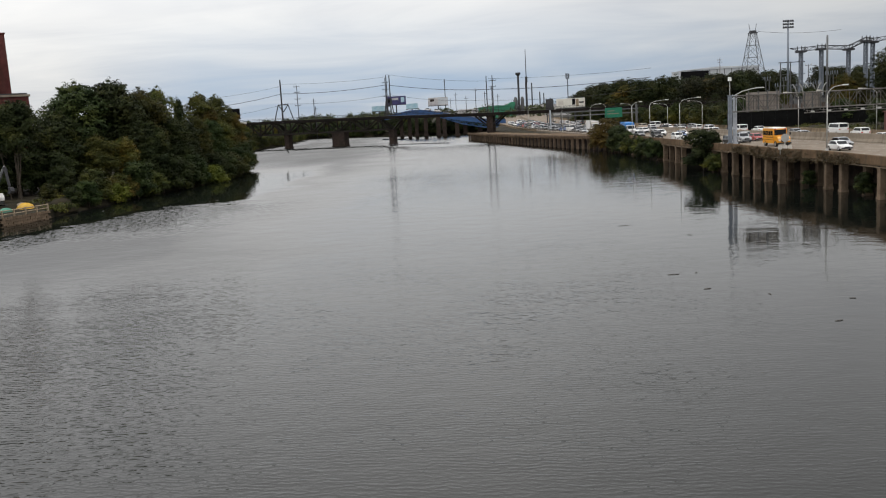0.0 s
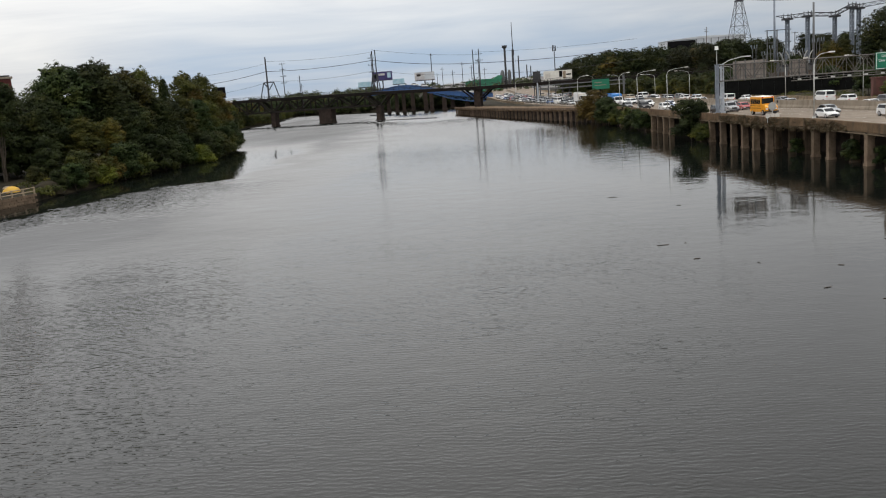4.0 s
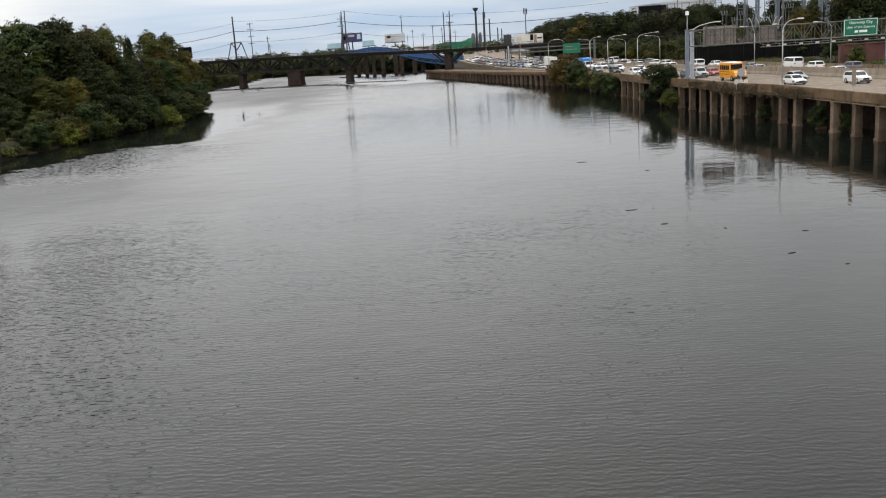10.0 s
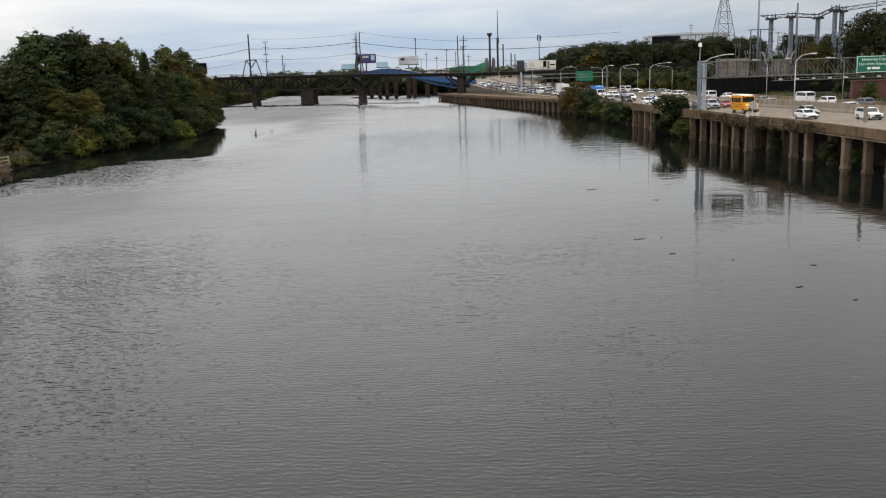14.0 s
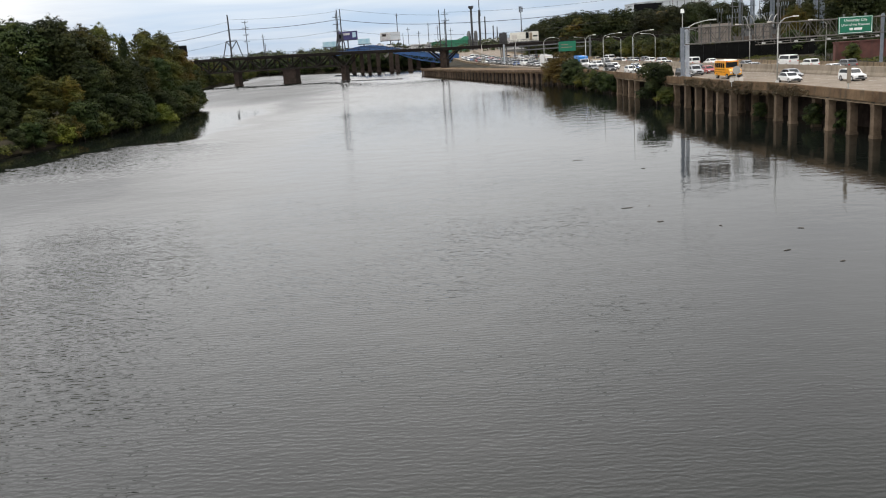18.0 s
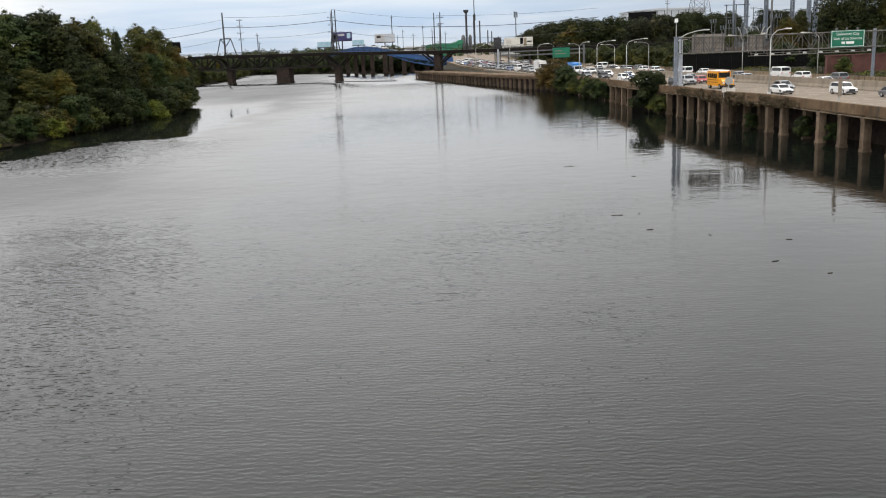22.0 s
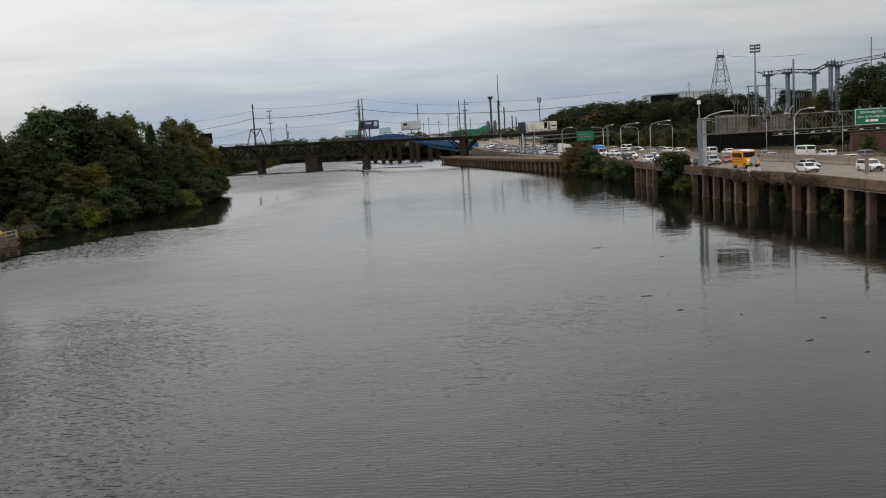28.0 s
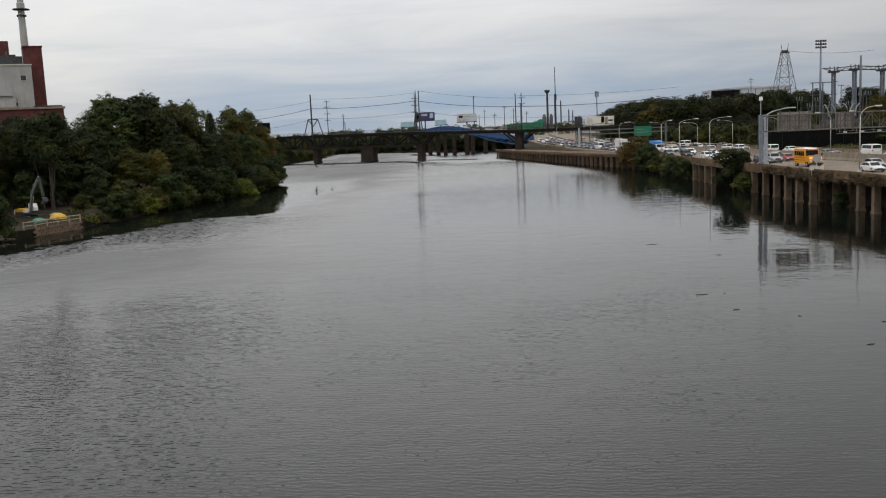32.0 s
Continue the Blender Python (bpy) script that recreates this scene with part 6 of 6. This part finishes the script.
def road_sign_far(x0, x1, y, zb, zt, label):
    t = thing("road_sign", ((x0 + x1) / 2, y, road_z(y)), label, "road sign", "green signs over the expressway")
    w, z = (x1 - x0) / 2, road_z(y)
    part("panel", Geo().box(-w, w, -0.1, 0.1, zb - z, zt - z), M["green"], t)
    part("text_bar", Geo().box(-w * 0.75, w * 0.1, -0.13, -0.1, zt - z - 1.25, zt - z - 1.0).box(-w * 0.75, w * 0.6, -0.13, -0.1, zt - z - 2.25, zt - z - 2.0), M["barrier"], t)
    part("post", Geo().box(-w - 20, w + 6, 0.3, 0.7, zb - z + 1.2, zb - z + 1.6).box(-w - 20, w + 6, 0.3, 0.7, zb - z + 2.6, zb - z + 3.0), M["greysteel"], t, "grey steel carrying beam")
    part("post", Geo().box(w + 5, w + 5.6, 0.2, 0.8, -1, zt - z + 1), M["greysteel"], t)
    part("post", Geo().box(-w - 20, -w - 19.5, 0.2, 0.7, -1.5, zt - z + 0.4), M["steel"], t, "pale post of the sign bridge")


road_sign_far(54.8, 61.0, 330, 7.3, 10.8, "green direction sign on a sign bridge down the road")

# ---- blue bridge and industry in the distance ----
blueb = thing("blue_bridge", (0, 498, 0), "blue painted steel road bridge on brown piers", "bridge")
top = bend([(-40, 11.4), (-32, 12.9), (-23, 14.4), (-15, 14.0), (-7, 12.4), (2, 10.2), (18, 7.4), (28, 6.6)])
bot = bend([(-40, 9.6), (-31, 10.6), (-22, 10.9), (-7, 9.4), (5, 5.0), (17, 2.6), (28, 2.2)])
mid = bend([(x, max(bot(x), top(x) - 2.6)) for x in range(-40, 29, 2)])
xs = list(range(-40, 29, 4))
for yy in (-6, 6):
    verts = [p for x in xs for p in ((x, yy, mid(x)), (x, yy, top(x)), (x, yy + 0.5, top(x)), (x, yy + 0.5, mid(x)))]
    faces = [(4 * k + i, 4 * k + (i + 1) % 4, 4 * k + 4 + (i + 1) % 4, 4 * k + 4 + i) for k in range(len(xs) - 1) for i in range(4)]
    e = 4 * len(xs) - 4
    part("web_plate", Geo().add(verts, faces + [(0, 1, 2, 3), (e + 3, e + 2, e + 1, e)]), M["blue"], blueb)
for yy in (-5.8, 6.2):
    part("bottom_chord", Geo().path([(x, yy, bot(x) + 0.15) for x in xs], 0.22, 4), M["blue"], blueb)
    for x in range(-40, 27, 2):
        part("lattice_bar", Geo().tube((x, yy, bot(x) + 0.1 if x % 4 else mid(x)), (x + 2, yy, mid(x + 2) if x % 4 else bot(x + 2) + 0.1), 0.12, n=4), M["blue"], blueb)
for x in range(-38, 28, 4):
    part("stiffener", Geo().box(x - 0.18, x + 0.18, -6.25, -6, bot(x) + 0.1, top(x) - 0.1), M["blue"], blueb)
part("deck", Geo().sweep([(x, 0, top(x) - 0.6) for x in xs], [(-6, 0), (-6, 0.3), (6, 0.3), (6, 0)]), M["concrete"], blueb)
for x, y, w in ((-29, 0, 1.8), (-24.5, 0, 1.8), (-20.5, -2, 1.8), (-15.5, -3, 2.0), (-8.5, -10, 2.2), (-5.2, -22, 2.0), (1.4, -30, 2.2), (6, 0, 2.2), (14, 0, 2.4)):
    part("pier", Geo().box(x - w / 2, x + w / 2, y - 2.5, y + 2.5, -1.5, bot(x) + 0.1).box(x - w / 2 - 0.4, x + w / 2 + 0.4, y - 3, y + 3, -1.5, 0.9), M["masonry"], blueb, "brown masonry pier")


mast = thing("radio_mast", (65, 800, 6), "tall thin dark radio mast far off", "mast")
part("pole", Geo().tube((0, 0, -1), (0, 0, 30), 0.75, 0.6, 6).tube((0, 0, 30), (0, 0, 55.3), 0.45, 0.25, 6), M["darksteel"], mast)
part("collar", Geo().lathe(0, 0, [(1.1, 27), (1.1, 32)], 8), M["darksteel"], mast)
mast2 = thing("radio_mast", (101, 800, 6), "short dark radio mast with antennas at its head", "mast")
part("pole", Geo().tube((0, 0, -1), (0, 0, 33), 0.5, 0.35, 6), M["darksteel"], mast2)
part("antenna", Geo().box(-1.6, -0.7, -0.3, 0.3, 28, 33).box(0.7, 1.6, -0.3, 0.3, 28, 32.6), M["darksteel"], mast2)
works = thing("industrial_works", (48, 700, 5), "grey industrial silos and chimneys far off", "works")
part("silo", Geo().lathe(0, 0, [(1.7, 0), (1.7, 12), (1.2, 14.2), (0.6, 15.2)], 14), M["greysteel"], works)
part("silo", Geo().lathe(5.5, 3, [(1.4, 0), (1.4, 13), (0.7, 15.2)], 14), M["greysteel"], works)
part("chimney", Geo().tube((2.6, -1, -1), (2.6, -1, 33), 0.9, 0.8, 8), M["darksteel"], works)
part("chimney_head", Geo().lathe(2.6, -1, [(1.0, 31), (2.0, 32.2), (2.0, 33.4)], 10), M["darksteel"], works)
for dx, h, r in ((8.5, 26, 0.6), (13, 25, 0.55), (19, 18, 0.5), (22, 17, 0.45), (27, 13, 0.4)):
    part("chimney", Geo().tube((dx, 2, -1), (dx, 2, h), r, r * 0.9, 8), M["darksteel"], works)
part("shed", Geo().box(14, 52, 0, 10, -1, 8.2), M["greyb"], works)
shed = thing("green_shed", (36, 690, 5), "long green clad shed with a pitched roof far off", "shed")
part("wall", Geo().box(-17, 10, -4, 8, -1, 8.5), M["sheet"], shed)
part("roof", Geo().prism([(-17.6, 8.5), (-4, 9.6), (4, 9.2), (8, 11.6), (10.6, 11.2), (10.6, 8.5)], -4.5, 8.5), M["sheet"], shed)
part("gantry", Geo().box(-34, -17, -3, 3, -1, 6.6).box(-33, -18, -3, 3, 7.2, 8.0), M["greyb"], shed, "grey conveyor housing")
for x, y, zt, r in ((-5.8, 700, 36.6, 0.35), (-95, 620, 26, 0.3), (16, 640, 27, 0.25), (21, 600, 24, 0.25), (2, 650, 25, 0.2), (-2, 720, 22, 0.2), (24, 560, 26.5, 0.25), (8, 560, 21, 0.2), (-85, 560, 20, 0.22), (30, 610, 22, 0.2), (70, 480, 20.5, 0.16), (78, 500, 19.5, 0.16)):
    zb = ground_z(x, y)
    t = thing("utility_pole", (x, y, zb), "distant dark utility pole", "pole", "distant utility poles")
    part("pole", Geo().tube((0, 0, -1), (0, 0, zt - zb), r, r * 0.8, 6), M["darksteel"], t)
    part("cross_arm", Geo().box(-1.4, 1.4, -0.1, 0.1, zt - zb - 1.6, zt - zb - 1.4), M["darksteel"], t)
billboard(-107, 428, 3, -100.9, 15.1, 19.6, M["black"], "black back of a billboard above the trees")


# ---- vehicles ----
PAINT = [paint("paint_white", (0.62, 0.62, 0.61)), paint("paint_silver", (0.30, 0.31, 0.32), 0.3, 0.5), paint("paint_grey", (0.13, 0.135, 0.14), 0.3, 0.4),
         paint("paint_black", (0.012, 0.012, 0.014)), paint("paint_blue", (0.03, 0.07, 0.18)), paint("paint_red", (0.30, 0.02, 0.018)), paint("paint_tan", (0.35, 0.30, 0.22))]
BUSY = paint("paint_school_bus", (0.72, 0.30, 0.012))
TRUCKBLUE = paint("paint_truck_blue", (0.012, 0.16, 0.46))


def wheel(parent, x, y, r=0.33, w=0.22):
    t = part("wheel", Geo().tube((x, y - w / 2, r), (x, y + w / 2, r), r * 0.8, n=12), M["tyre"], parent)
    part("tyre", Geo().tube((x, y - w / 2, r), (x, y + w / 2, r), r, n=14), M["tyre"], t)
    s = 1 if y > 0 else -1
    part("rim", Geo().tube((x, y + s * w / 2, r), (x, y + s * (w / 2 + 0.02), r), r * 0.62, n=10), M["chrome"], t)


def shell(outline, half, soft):
    """An outline of (x, z) drawn out to both sides, drawn in towards its middle at the flanks."""
    n = len(outline)
    cx, cz = sum(p[0] for p in outline) / n, sum(p[1] for p in outline) / n
    rows = []
    for y, k in ((-half, 1.0), (-half + soft * 0.3, 0.35), (-half + soft, 0.0), (half - soft, 0.0), (half - soft * 0.3, 0.35), (half, 1.0)):
        rows.append([(x + (cx - x) * 0.045 * k, y, z + (cz - z) * 0.16 * k) for x, z in outline])
    verts = [p for row in rows for p in row]
    faces = [(r * n + i, r * n + (i + 1) % n, (r + 1) * n + (i + 1) % n, (r + 1) * n + i) for r in range(5) for i in range(n)]
    return Geo().add(verts, faces + [tuple(range(n - 1, -1, -1)), tuple(5 * n + i for i in range(n))])


def car(style, mat, label):
    """A car that faces +x, on the ground at the origin."""
    l, w, h = {"sedan": (4.5, 1.80, 1.44), "suv": (4.5, 1.85, 1.70), "pickup": (5.6, 1.95, 1.85), "van": (5.6, 2.05, 2.35)}[style]
    t = thing("car" if style in ("sedan", "suv") else style.replace("pickup", "pickup_truck"), (0, 0, 0), label, "pickup" if style == "pickup" else "van" if style == "van" else "car", "traffic on the expressway")
    a, b = -l / 2, l / 2
    belt = h * 0.6
    hood = {"sedan": 0.74, "suv": 0.93, "pickup": 1.02, "van": 1.10}[style]
    lower = [(a + 0.03, 0.40), (a + 0.14, 0.24), (b - 0.2, 0.24), (b - 0.04, 0.36), (b, 0.52), (b - 0.07, hood - 0.12), (b - 0.26, hood), (b - l * 0.16, hood + (belt - hood) * 0.55), (b - l * 0.25, belt), (a + 0.22, belt + 0.01), (a + 0.05, belt - 0.08), (a - 0.02, belt - 0.3)]
    part("body", shell(lower, w / 2, 0.16), mat, t)
    if style == "sedan":
        cab = [(a + 0.35, belt), (b - 1.08, belt), (b - 1.92, h), (a + 1.2, h)]
    elif style == "suv":
        cab = [(a + 0.1, belt), (b - 1.1, belt), (b - 1.75, h), (a + 0.42, h)]
    elif style == "pickup":
        cab = [(a + 1.9, belt), (b - 1.4, belt), (b - 1.95, h), (a + 2.05, h)]
    else:
        cab = [(a + 0.05, belt), (b - 0.75, belt), (b - 1.25, h), (a + 0.12, h)]
    n = len(cab)
    inner = 0.16
    (ra, _), (fa, _), (fr, _), (rr2, _) = cab
    # cabin with a curved roof and rounded shoulders
    ring = [(ra, belt, 0.03), (fa, belt, 0.03), (fa + (fr - fa) * 0.9, belt + (h - belt) * 0.92, inner - 0.02), (fr - 0.12, h - 0.01, inner + 0.05), ((fr + rr2) / 2, h + 0.035, inner + 0.06), (rr2 + 0.12, h - 0.01, inner + 0.05), (ra + (rr2 - ra) * 0.9, belt + (h - belt) * 0.92, inner - 0.02)]
    k = len(ring)
    g = Geo().add([(x, -w / 2 + i, z) for x, z, i in ring] + [(x, w / 2 - i, z) for x, z, i in ring], [(i, (i + 1) % k, k + (i + 1) % k, k + i) for i in range(k)] + [tuple(range(k - 1, -1, -1)), tuple(range(k, 2 * k))])
    part("cabin", g, mat, t)
    mx, mz = sum(p[0] for p in cab) / 4, sum(p[1] for p in cab) / 4
    shrink = [(mx + (x - mx) * 0.88, mz + (z - mz) * 0.70) for x, z in cab]
    g = Geo()
    def inset(z):
        return 0.04 + (inner - 0.04) * (z - belt) / (h - belt) - 0.014

    g.add([(x, -w / 2 + inset(z), z) for x, z in shrink] + [(x, w / 2 - inset(z), z) for x, z in shrink], [(i, (i + 1) % n, n + (i + 1) % n, n + i) for i in range(n)] + [tuple(range(n - 1, -1, -1)), tuple(range(n, 2 * n))])
    part("side_window", g, M["glass"], t)
    (x0, z0), (x1, z1) = cab[1], cab[2]
    f0, f1 = 0.14, 0.86
    q = [(x0 + (x1 - x0) * f + 0.015, s * (w / 2 - 0.2), z0 + (z1 - z0) * f + 0.01) for f in (f0, f1) for s in (-1, 1)]
    part("windscreen", Geo().add(q + [(x - 0.03, y, z - 0.02) for x, y, z in q], [(0, 1, 3, 2), (6, 7, 5, 4), (0, 2, 6, 4), (1, 5, 7, 3), (0, 4, 5, 1), (2, 3, 7, 6)]), M["glass"], t)
    (x0, z0), (x1, z1) = cab[0], cab[3]
    q = [(x0 + (x1 - x0) * f - 0.015, s * (w / 2 - 0.22), z0 + (z1 - z0) * f + 0.01) for f in (0.2, 0.86) for s in (-1, 1)]
    part("rear_window", Geo().add(q + [(x + 0.03, y, z - 0.02) for x, y, z in q], [(2, 3, 1, 0), (4, 5, 7, 6), (4, 6, 2, 0), (3, 7, 5, 1), (1, 5, 4, 0), (6, 7, 3, 2)]), M["glass"], t)
    for s in (-1, 1):
        part("headlight", Geo().box(b - 0.1, b + 0.015, s * (w / 2 - 0.28) - 0.2, s * (w / 2 - 0.28) + 0.2, hood - 0.26, hood - 0.1), M["lens"], t)
        part("tail_light", Geo().box(a - 0.015, a + 0.08, s * (w / 2 - 0.22) - 0.16, s * (w / 2 - 0.22) + 0.16, belt - 0.3, belt - 0.14), M["taillight"], t)
        for x in (a + l * 0.19, b - l * 0.18):
            wheel(t, x, s * (w / 2 - 0.1), 0.33 if style == "sedan" else 0.38)
    part("grille", Geo().box(b - 0.08, b + 0.01, -0.45, 0.45, hood - 0.42, hood - 0.14), M["tyre"], t)
    part("bumper", Geo().box(b - 0.1, b + 0.06, -w / 2 + 0.05, w / 2 - 0.05, 0.3, 0.48), M["darksteel"], t)
    if style == "pickup":
        part("load_bed", Geo().box(a + 0.12, a + 1.85, -w / 2 + 0.1, w / 2 - 0.1, belt + 0.005, belt + 0.03), M["tyre"], t)
    return t


def school_bus(label):
    t = thing("school_bus", (0, 0, 0), label, "bus", "traffic on the expressway")
    part("body", Geo().prism([(-2.5, 0.55), (2.0, 0.55), (2.0, 2.85), (1.85, 2.98), (-2.35, 2.98), (-2.5, 2.8)], -1.15, 1.15), BUSY, t)
    part("roof", Geo().prism([(-2.45, 2.98), (1.95, 2.98), (1.7, 3.1), (-2.2, 3.1)], -1.0, 1.0), M["signwhite"], t, "white roof")
    part("bonnet", Geo().prism([(2.0, 0.55), (3.55, 0.6), (3.6, 1.35), (3.3, 1.65), (2.0, 1.8)], -1.05, 1.05), BUSY, t)
    for k in range(5):
        for s in (-1, 1):
            x = -2.2 + k * 0.8
            part("window", Geo().box(x, x + 0.66, s * 1.15 - 0.015, s * 1.15 + 0.015, 1.85, 2.6), M["glass"], t)
    part("windscreen", Geo().box(1.99, 2.03, -1.0, 1.0, 1.9, 2.75), M["glass"], t)
    for z in (1.1, 1.5):
        for s in (-1, 1):
            part("stripe", Geo().box(-2.45, 1.95, s * 1.15 - 0.01, s * 1.15 + 0.01, z, z + 0.07), M["tyre"], t, "black stripe")
    part("grille", Geo().box(3.56, 3.63, -0.5, 0.5, 0.75, 1.3), M["tyre"], t)
    part("bumper", Geo().box(3.5, 3.78, -1.15, 1.15, 0.45, 0.7), M["tyre"], t)
    for s in (-1, 1):
        part("headlight", Geo().box(3.55, 3.62, s * 0.78 - 0.16, s * 0.78 + 0.16, 0.95, 1.2), M["lens"], t)
        part("mirror", Geo().box(3.0, 3.1, s * 1.25 - 0.12, s * 1.25 + 0.12, 1.9, 2.3), M["tyre"], t)
        part("warning_lamp", Geo().box(1.95, 2.04, s * 0.85 - 0.13, s * 0.85 + 0.13, 2.82, 3.0), M["taillight"], t)
        for x in (-1.5, 2.7):
            wheel(t, x, s * 1.0, 0.46, 0.3)
    return t


def box_truck(label, boxmat, cabmat, blue=False):
    t = thing("garbage_truck" if blue else "box_truck", (0, 0, 0), label, "truck", "traffic on the expressway")
    body = [(-4.4, 0.95), (1.35, 0.95), (1.35, 3.45), (-4.4, 3.45)] if not blue else [(-4.6, 0.9), (1.2, 0.9), (1.2, 3.1), (0.7, 3.4), (-3.4, 3.4), (-4.5, 2.6)]
    part("cargo_box", Geo().prism(body, -1.22, 1.22), boxmat, t)
    part("box_frame", Geo().box(-4.45, -4.35, -1.26, 1.26, 0.9, 3.5).box(1.3, 1.4, -1.26, 1.26, 0.9, 3.2), M["trimw"] if not blue else boxmat, t)
    part("chassis", Geo().box(-4.4, 3.4, -0.5, 0.5, 0.6, 0.9), M["tyre"], t)
    part("cab", Geo().prism([(1.55, 0.6), (3.7, 0.6), (3.75, 1.25), (3.5, 1.55), (2.7, 1.7), (2.35, 2.6), (1.55, 2.65)], -1.1, 1.1), cabmat, t)
    part("windscreen", Geo().add([(2.73, -0.95, 1.72), (2.73, 0.95, 1.72), (2.42, 0.95, 2.52), (2.42, -0.95, 2.52), (2.69, -0.95, 1.70), (2.69, 0.95, 1.70), (2.38, 0.95, 2.50), (2.38, -0.95, 2.50)], [(0, 1, 2, 3), (7, 6, 5, 4), (0, 4, 5, 1), (1, 5, 6, 2), (2, 6, 7, 3), (3, 7, 4, 0)]), M["glass"], t)
    for s in (-1, 1):
        part("side_window", Geo().prism([(1.75, 1.75), (2.6, 1.75), (2.35, 2.45), (1.75, 2.45)], s * 1.1 - 0.012, s * 1.1 + 0.012), M["glass"], t)
        part("headlight", Geo().box(3.68, 3.76, s * 0.8 - 0.18, s * 0.8 + 0.18, 0.85, 1.1), M["lens"], t)
        part("mirror", Geo().box(2.55, 2.65, s * 1.28 - 0.12, s * 1.28 + 0.12, 1.8, 2.4), M["tyre"], t)
        for x in ((-2.7, 2.8) if not blue else (-3.2, -2.0, 2.8)):
            wheel(t, x, s * 0.98, 0.48, 0.32)
    part("grille", Geo().box(3.7, 3.77, -0.5, 0.5, 0.75, 1.35), M["chrome"], t)
    part("bumper", Geo().box(3.65, 3.9, -1.12, 1.12, 0.42, 0.68), M["chrome"], t)
    return t


def lane(y, off, toward=True):
    """A pose on the road at distance y, off metres in from the river side."""
    d = Vector((road_left(y + 26) - road_left(y - 26), 52, 0)) * (-1 if toward else 1)
    return pose(road_left(y) + across(y, off), y, road_z(y), 0, 0, math.degrees(math.atan2(d.y, d.x)))


box_truck("white box truck with a plain cargo box on the expressway", PAINT[0], PAINT[0]).matrix_basis = lane(291, 6.6)
school_bus("yellow school bus with a white roof on the expressway").matrix_basis = lane(154, 5.6)
box_truck("blue garbage truck with a white cab on the expressway", TRUCKBLUE, PAINT[0], True).matrix_basis = lane(247, 4.4)
STYLES = []
for style, k, words in (("sedan", 0, "white sedan car"), ("sedan", 1, "silver sedan car"), ("sedan", 2, "dark grey sedan car"), ("suv", 0, "white sport utility car"), ("suv", 3, "black sport utility car"), ("suv", 2, "dark grey sport utility car"),
                        ("sedan", 4, "dark blue sedan car"), ("pickup", 1, "silver pickup truck"), ("van", 0, "white passenger van"), ("sedan", 5, "red sedan car"), ("suv", 6, "tan sport utility car")):
    STYLES.append(car(style, PAINT[k], words + " in the traffic on the expressway"))
FIRST = set()


def drive(k, y, off, toward=True):
    proto = STYLES[k]
    m = lane(y, off, toward)
    if k in FIRST:
        return copy_thing(proto, m)
    FIRST.add(k)
    proto.matrix_basis = m
    return proto


for k, y, off in ((0, 134, 6.4), (1, 143, 9.8), (3, 128, 10.0), (4, 166, 3.2), (7, 172, 6.6), (5, 181, 10.2), (0, 186, 3.0), (2, 192, 6.8), (3, 199, 3.2), (1, 204, 10.4), (6, 209, 6.6), (4, 215, 3.0), (0, 220, 10.2), (3, 226, 6.8), (2, 231, 3.2), (0, 236, 9.9), (1, 103, 7.0), (9, 176, 10.2), (2, 118, 10.3)):
    drive(k, y, off)
for k, y, off in ((8, 181, 28.6), (8, 209, 19.8), (1, 178, 20.2), (3, 170, 27.2), (5, 158, 27.4), (0, 150, 20.4), (2, 190, 24.0), (0, 226, 20.0), (6, 232, 27.0), (3, 240, 23.6), (4, 140, 27.0), (0, 217, 27.4)):
    drive(k, y, off, False)
rt = random.Random(44)
for ln, (off, toward) in enumerate(((2.8, True), (6.4, True), (10.1, True), (13.0, True), (20.1, False), (23.8, False), (27.5, False))):
    y = 250 + rt.uniform(0, 6) if ln else 262
    while y < (470 if toward else 420):
        k = rt.choice((0, 0, 1, 1, 2, 2, 3, 4, 4, 5, 5, 6, 8, 10, 9, 7))
        if ln < 3 or rt.random() < 0.75:
            drive(k, y, off + rt.uniform(-0.3, 0.3), toward)
        y += rt.uniform(7.0, 10.5) * (1.35 if not toward else 1.0)
for k in range(7):
    x = -14 + k * 5.2
    ob = drive((0, 3, 1)[k % 3], 300, 0)
    ob.matrix_basis = pose(x, 498, top(x) - 0.3, 0, 9 if x > -10 else 0, 0)

# ---- flotsam ----
boom = thing("floating_boom", (-16, 377, 0), "line of dark floats moored across the river", "boom")
for k in range(16):
    f = k / 15
    x, y = -28 + 25 * f, 385 - 17.5 * f
    part("float", Geo().tube((x + 16 - 0.55, y - 377 + 0.4, 0.1), (x + 16 + 0.55, y - 377 - 0.4, 0.1), 0.26, n=8), M["darksteel"], boom)
for x, y, l, an in ((16.2, 68.1, 0.9, 4), (18, 68.4, 0.35, 60), (17.2, 62.3, 0.5, 10), (22.5, 87.6, 0.5, 130), (17.7, 96.7, 1.1, 0), (21.9, 51.6, 0.5, 15), (25.1, 57.1, 0.4, 160), (23.7, 48.3, 0.3, 10), (20.6, 59.5, 0.35, 100)):
    d = Vector((math.cos(radians(an)), math.sin(radians(an)), 0)) * l * 0.5
    solo("floating_twig", Geo().path([Vector((x, y, 0.01)) - d, Vector((x + 0.05, y, 0.03)), Vector((x, y, 0.01)) + d], 0.022, 5), M["bark"], "dark twig floating on the river", "twig", group="floating twigs")
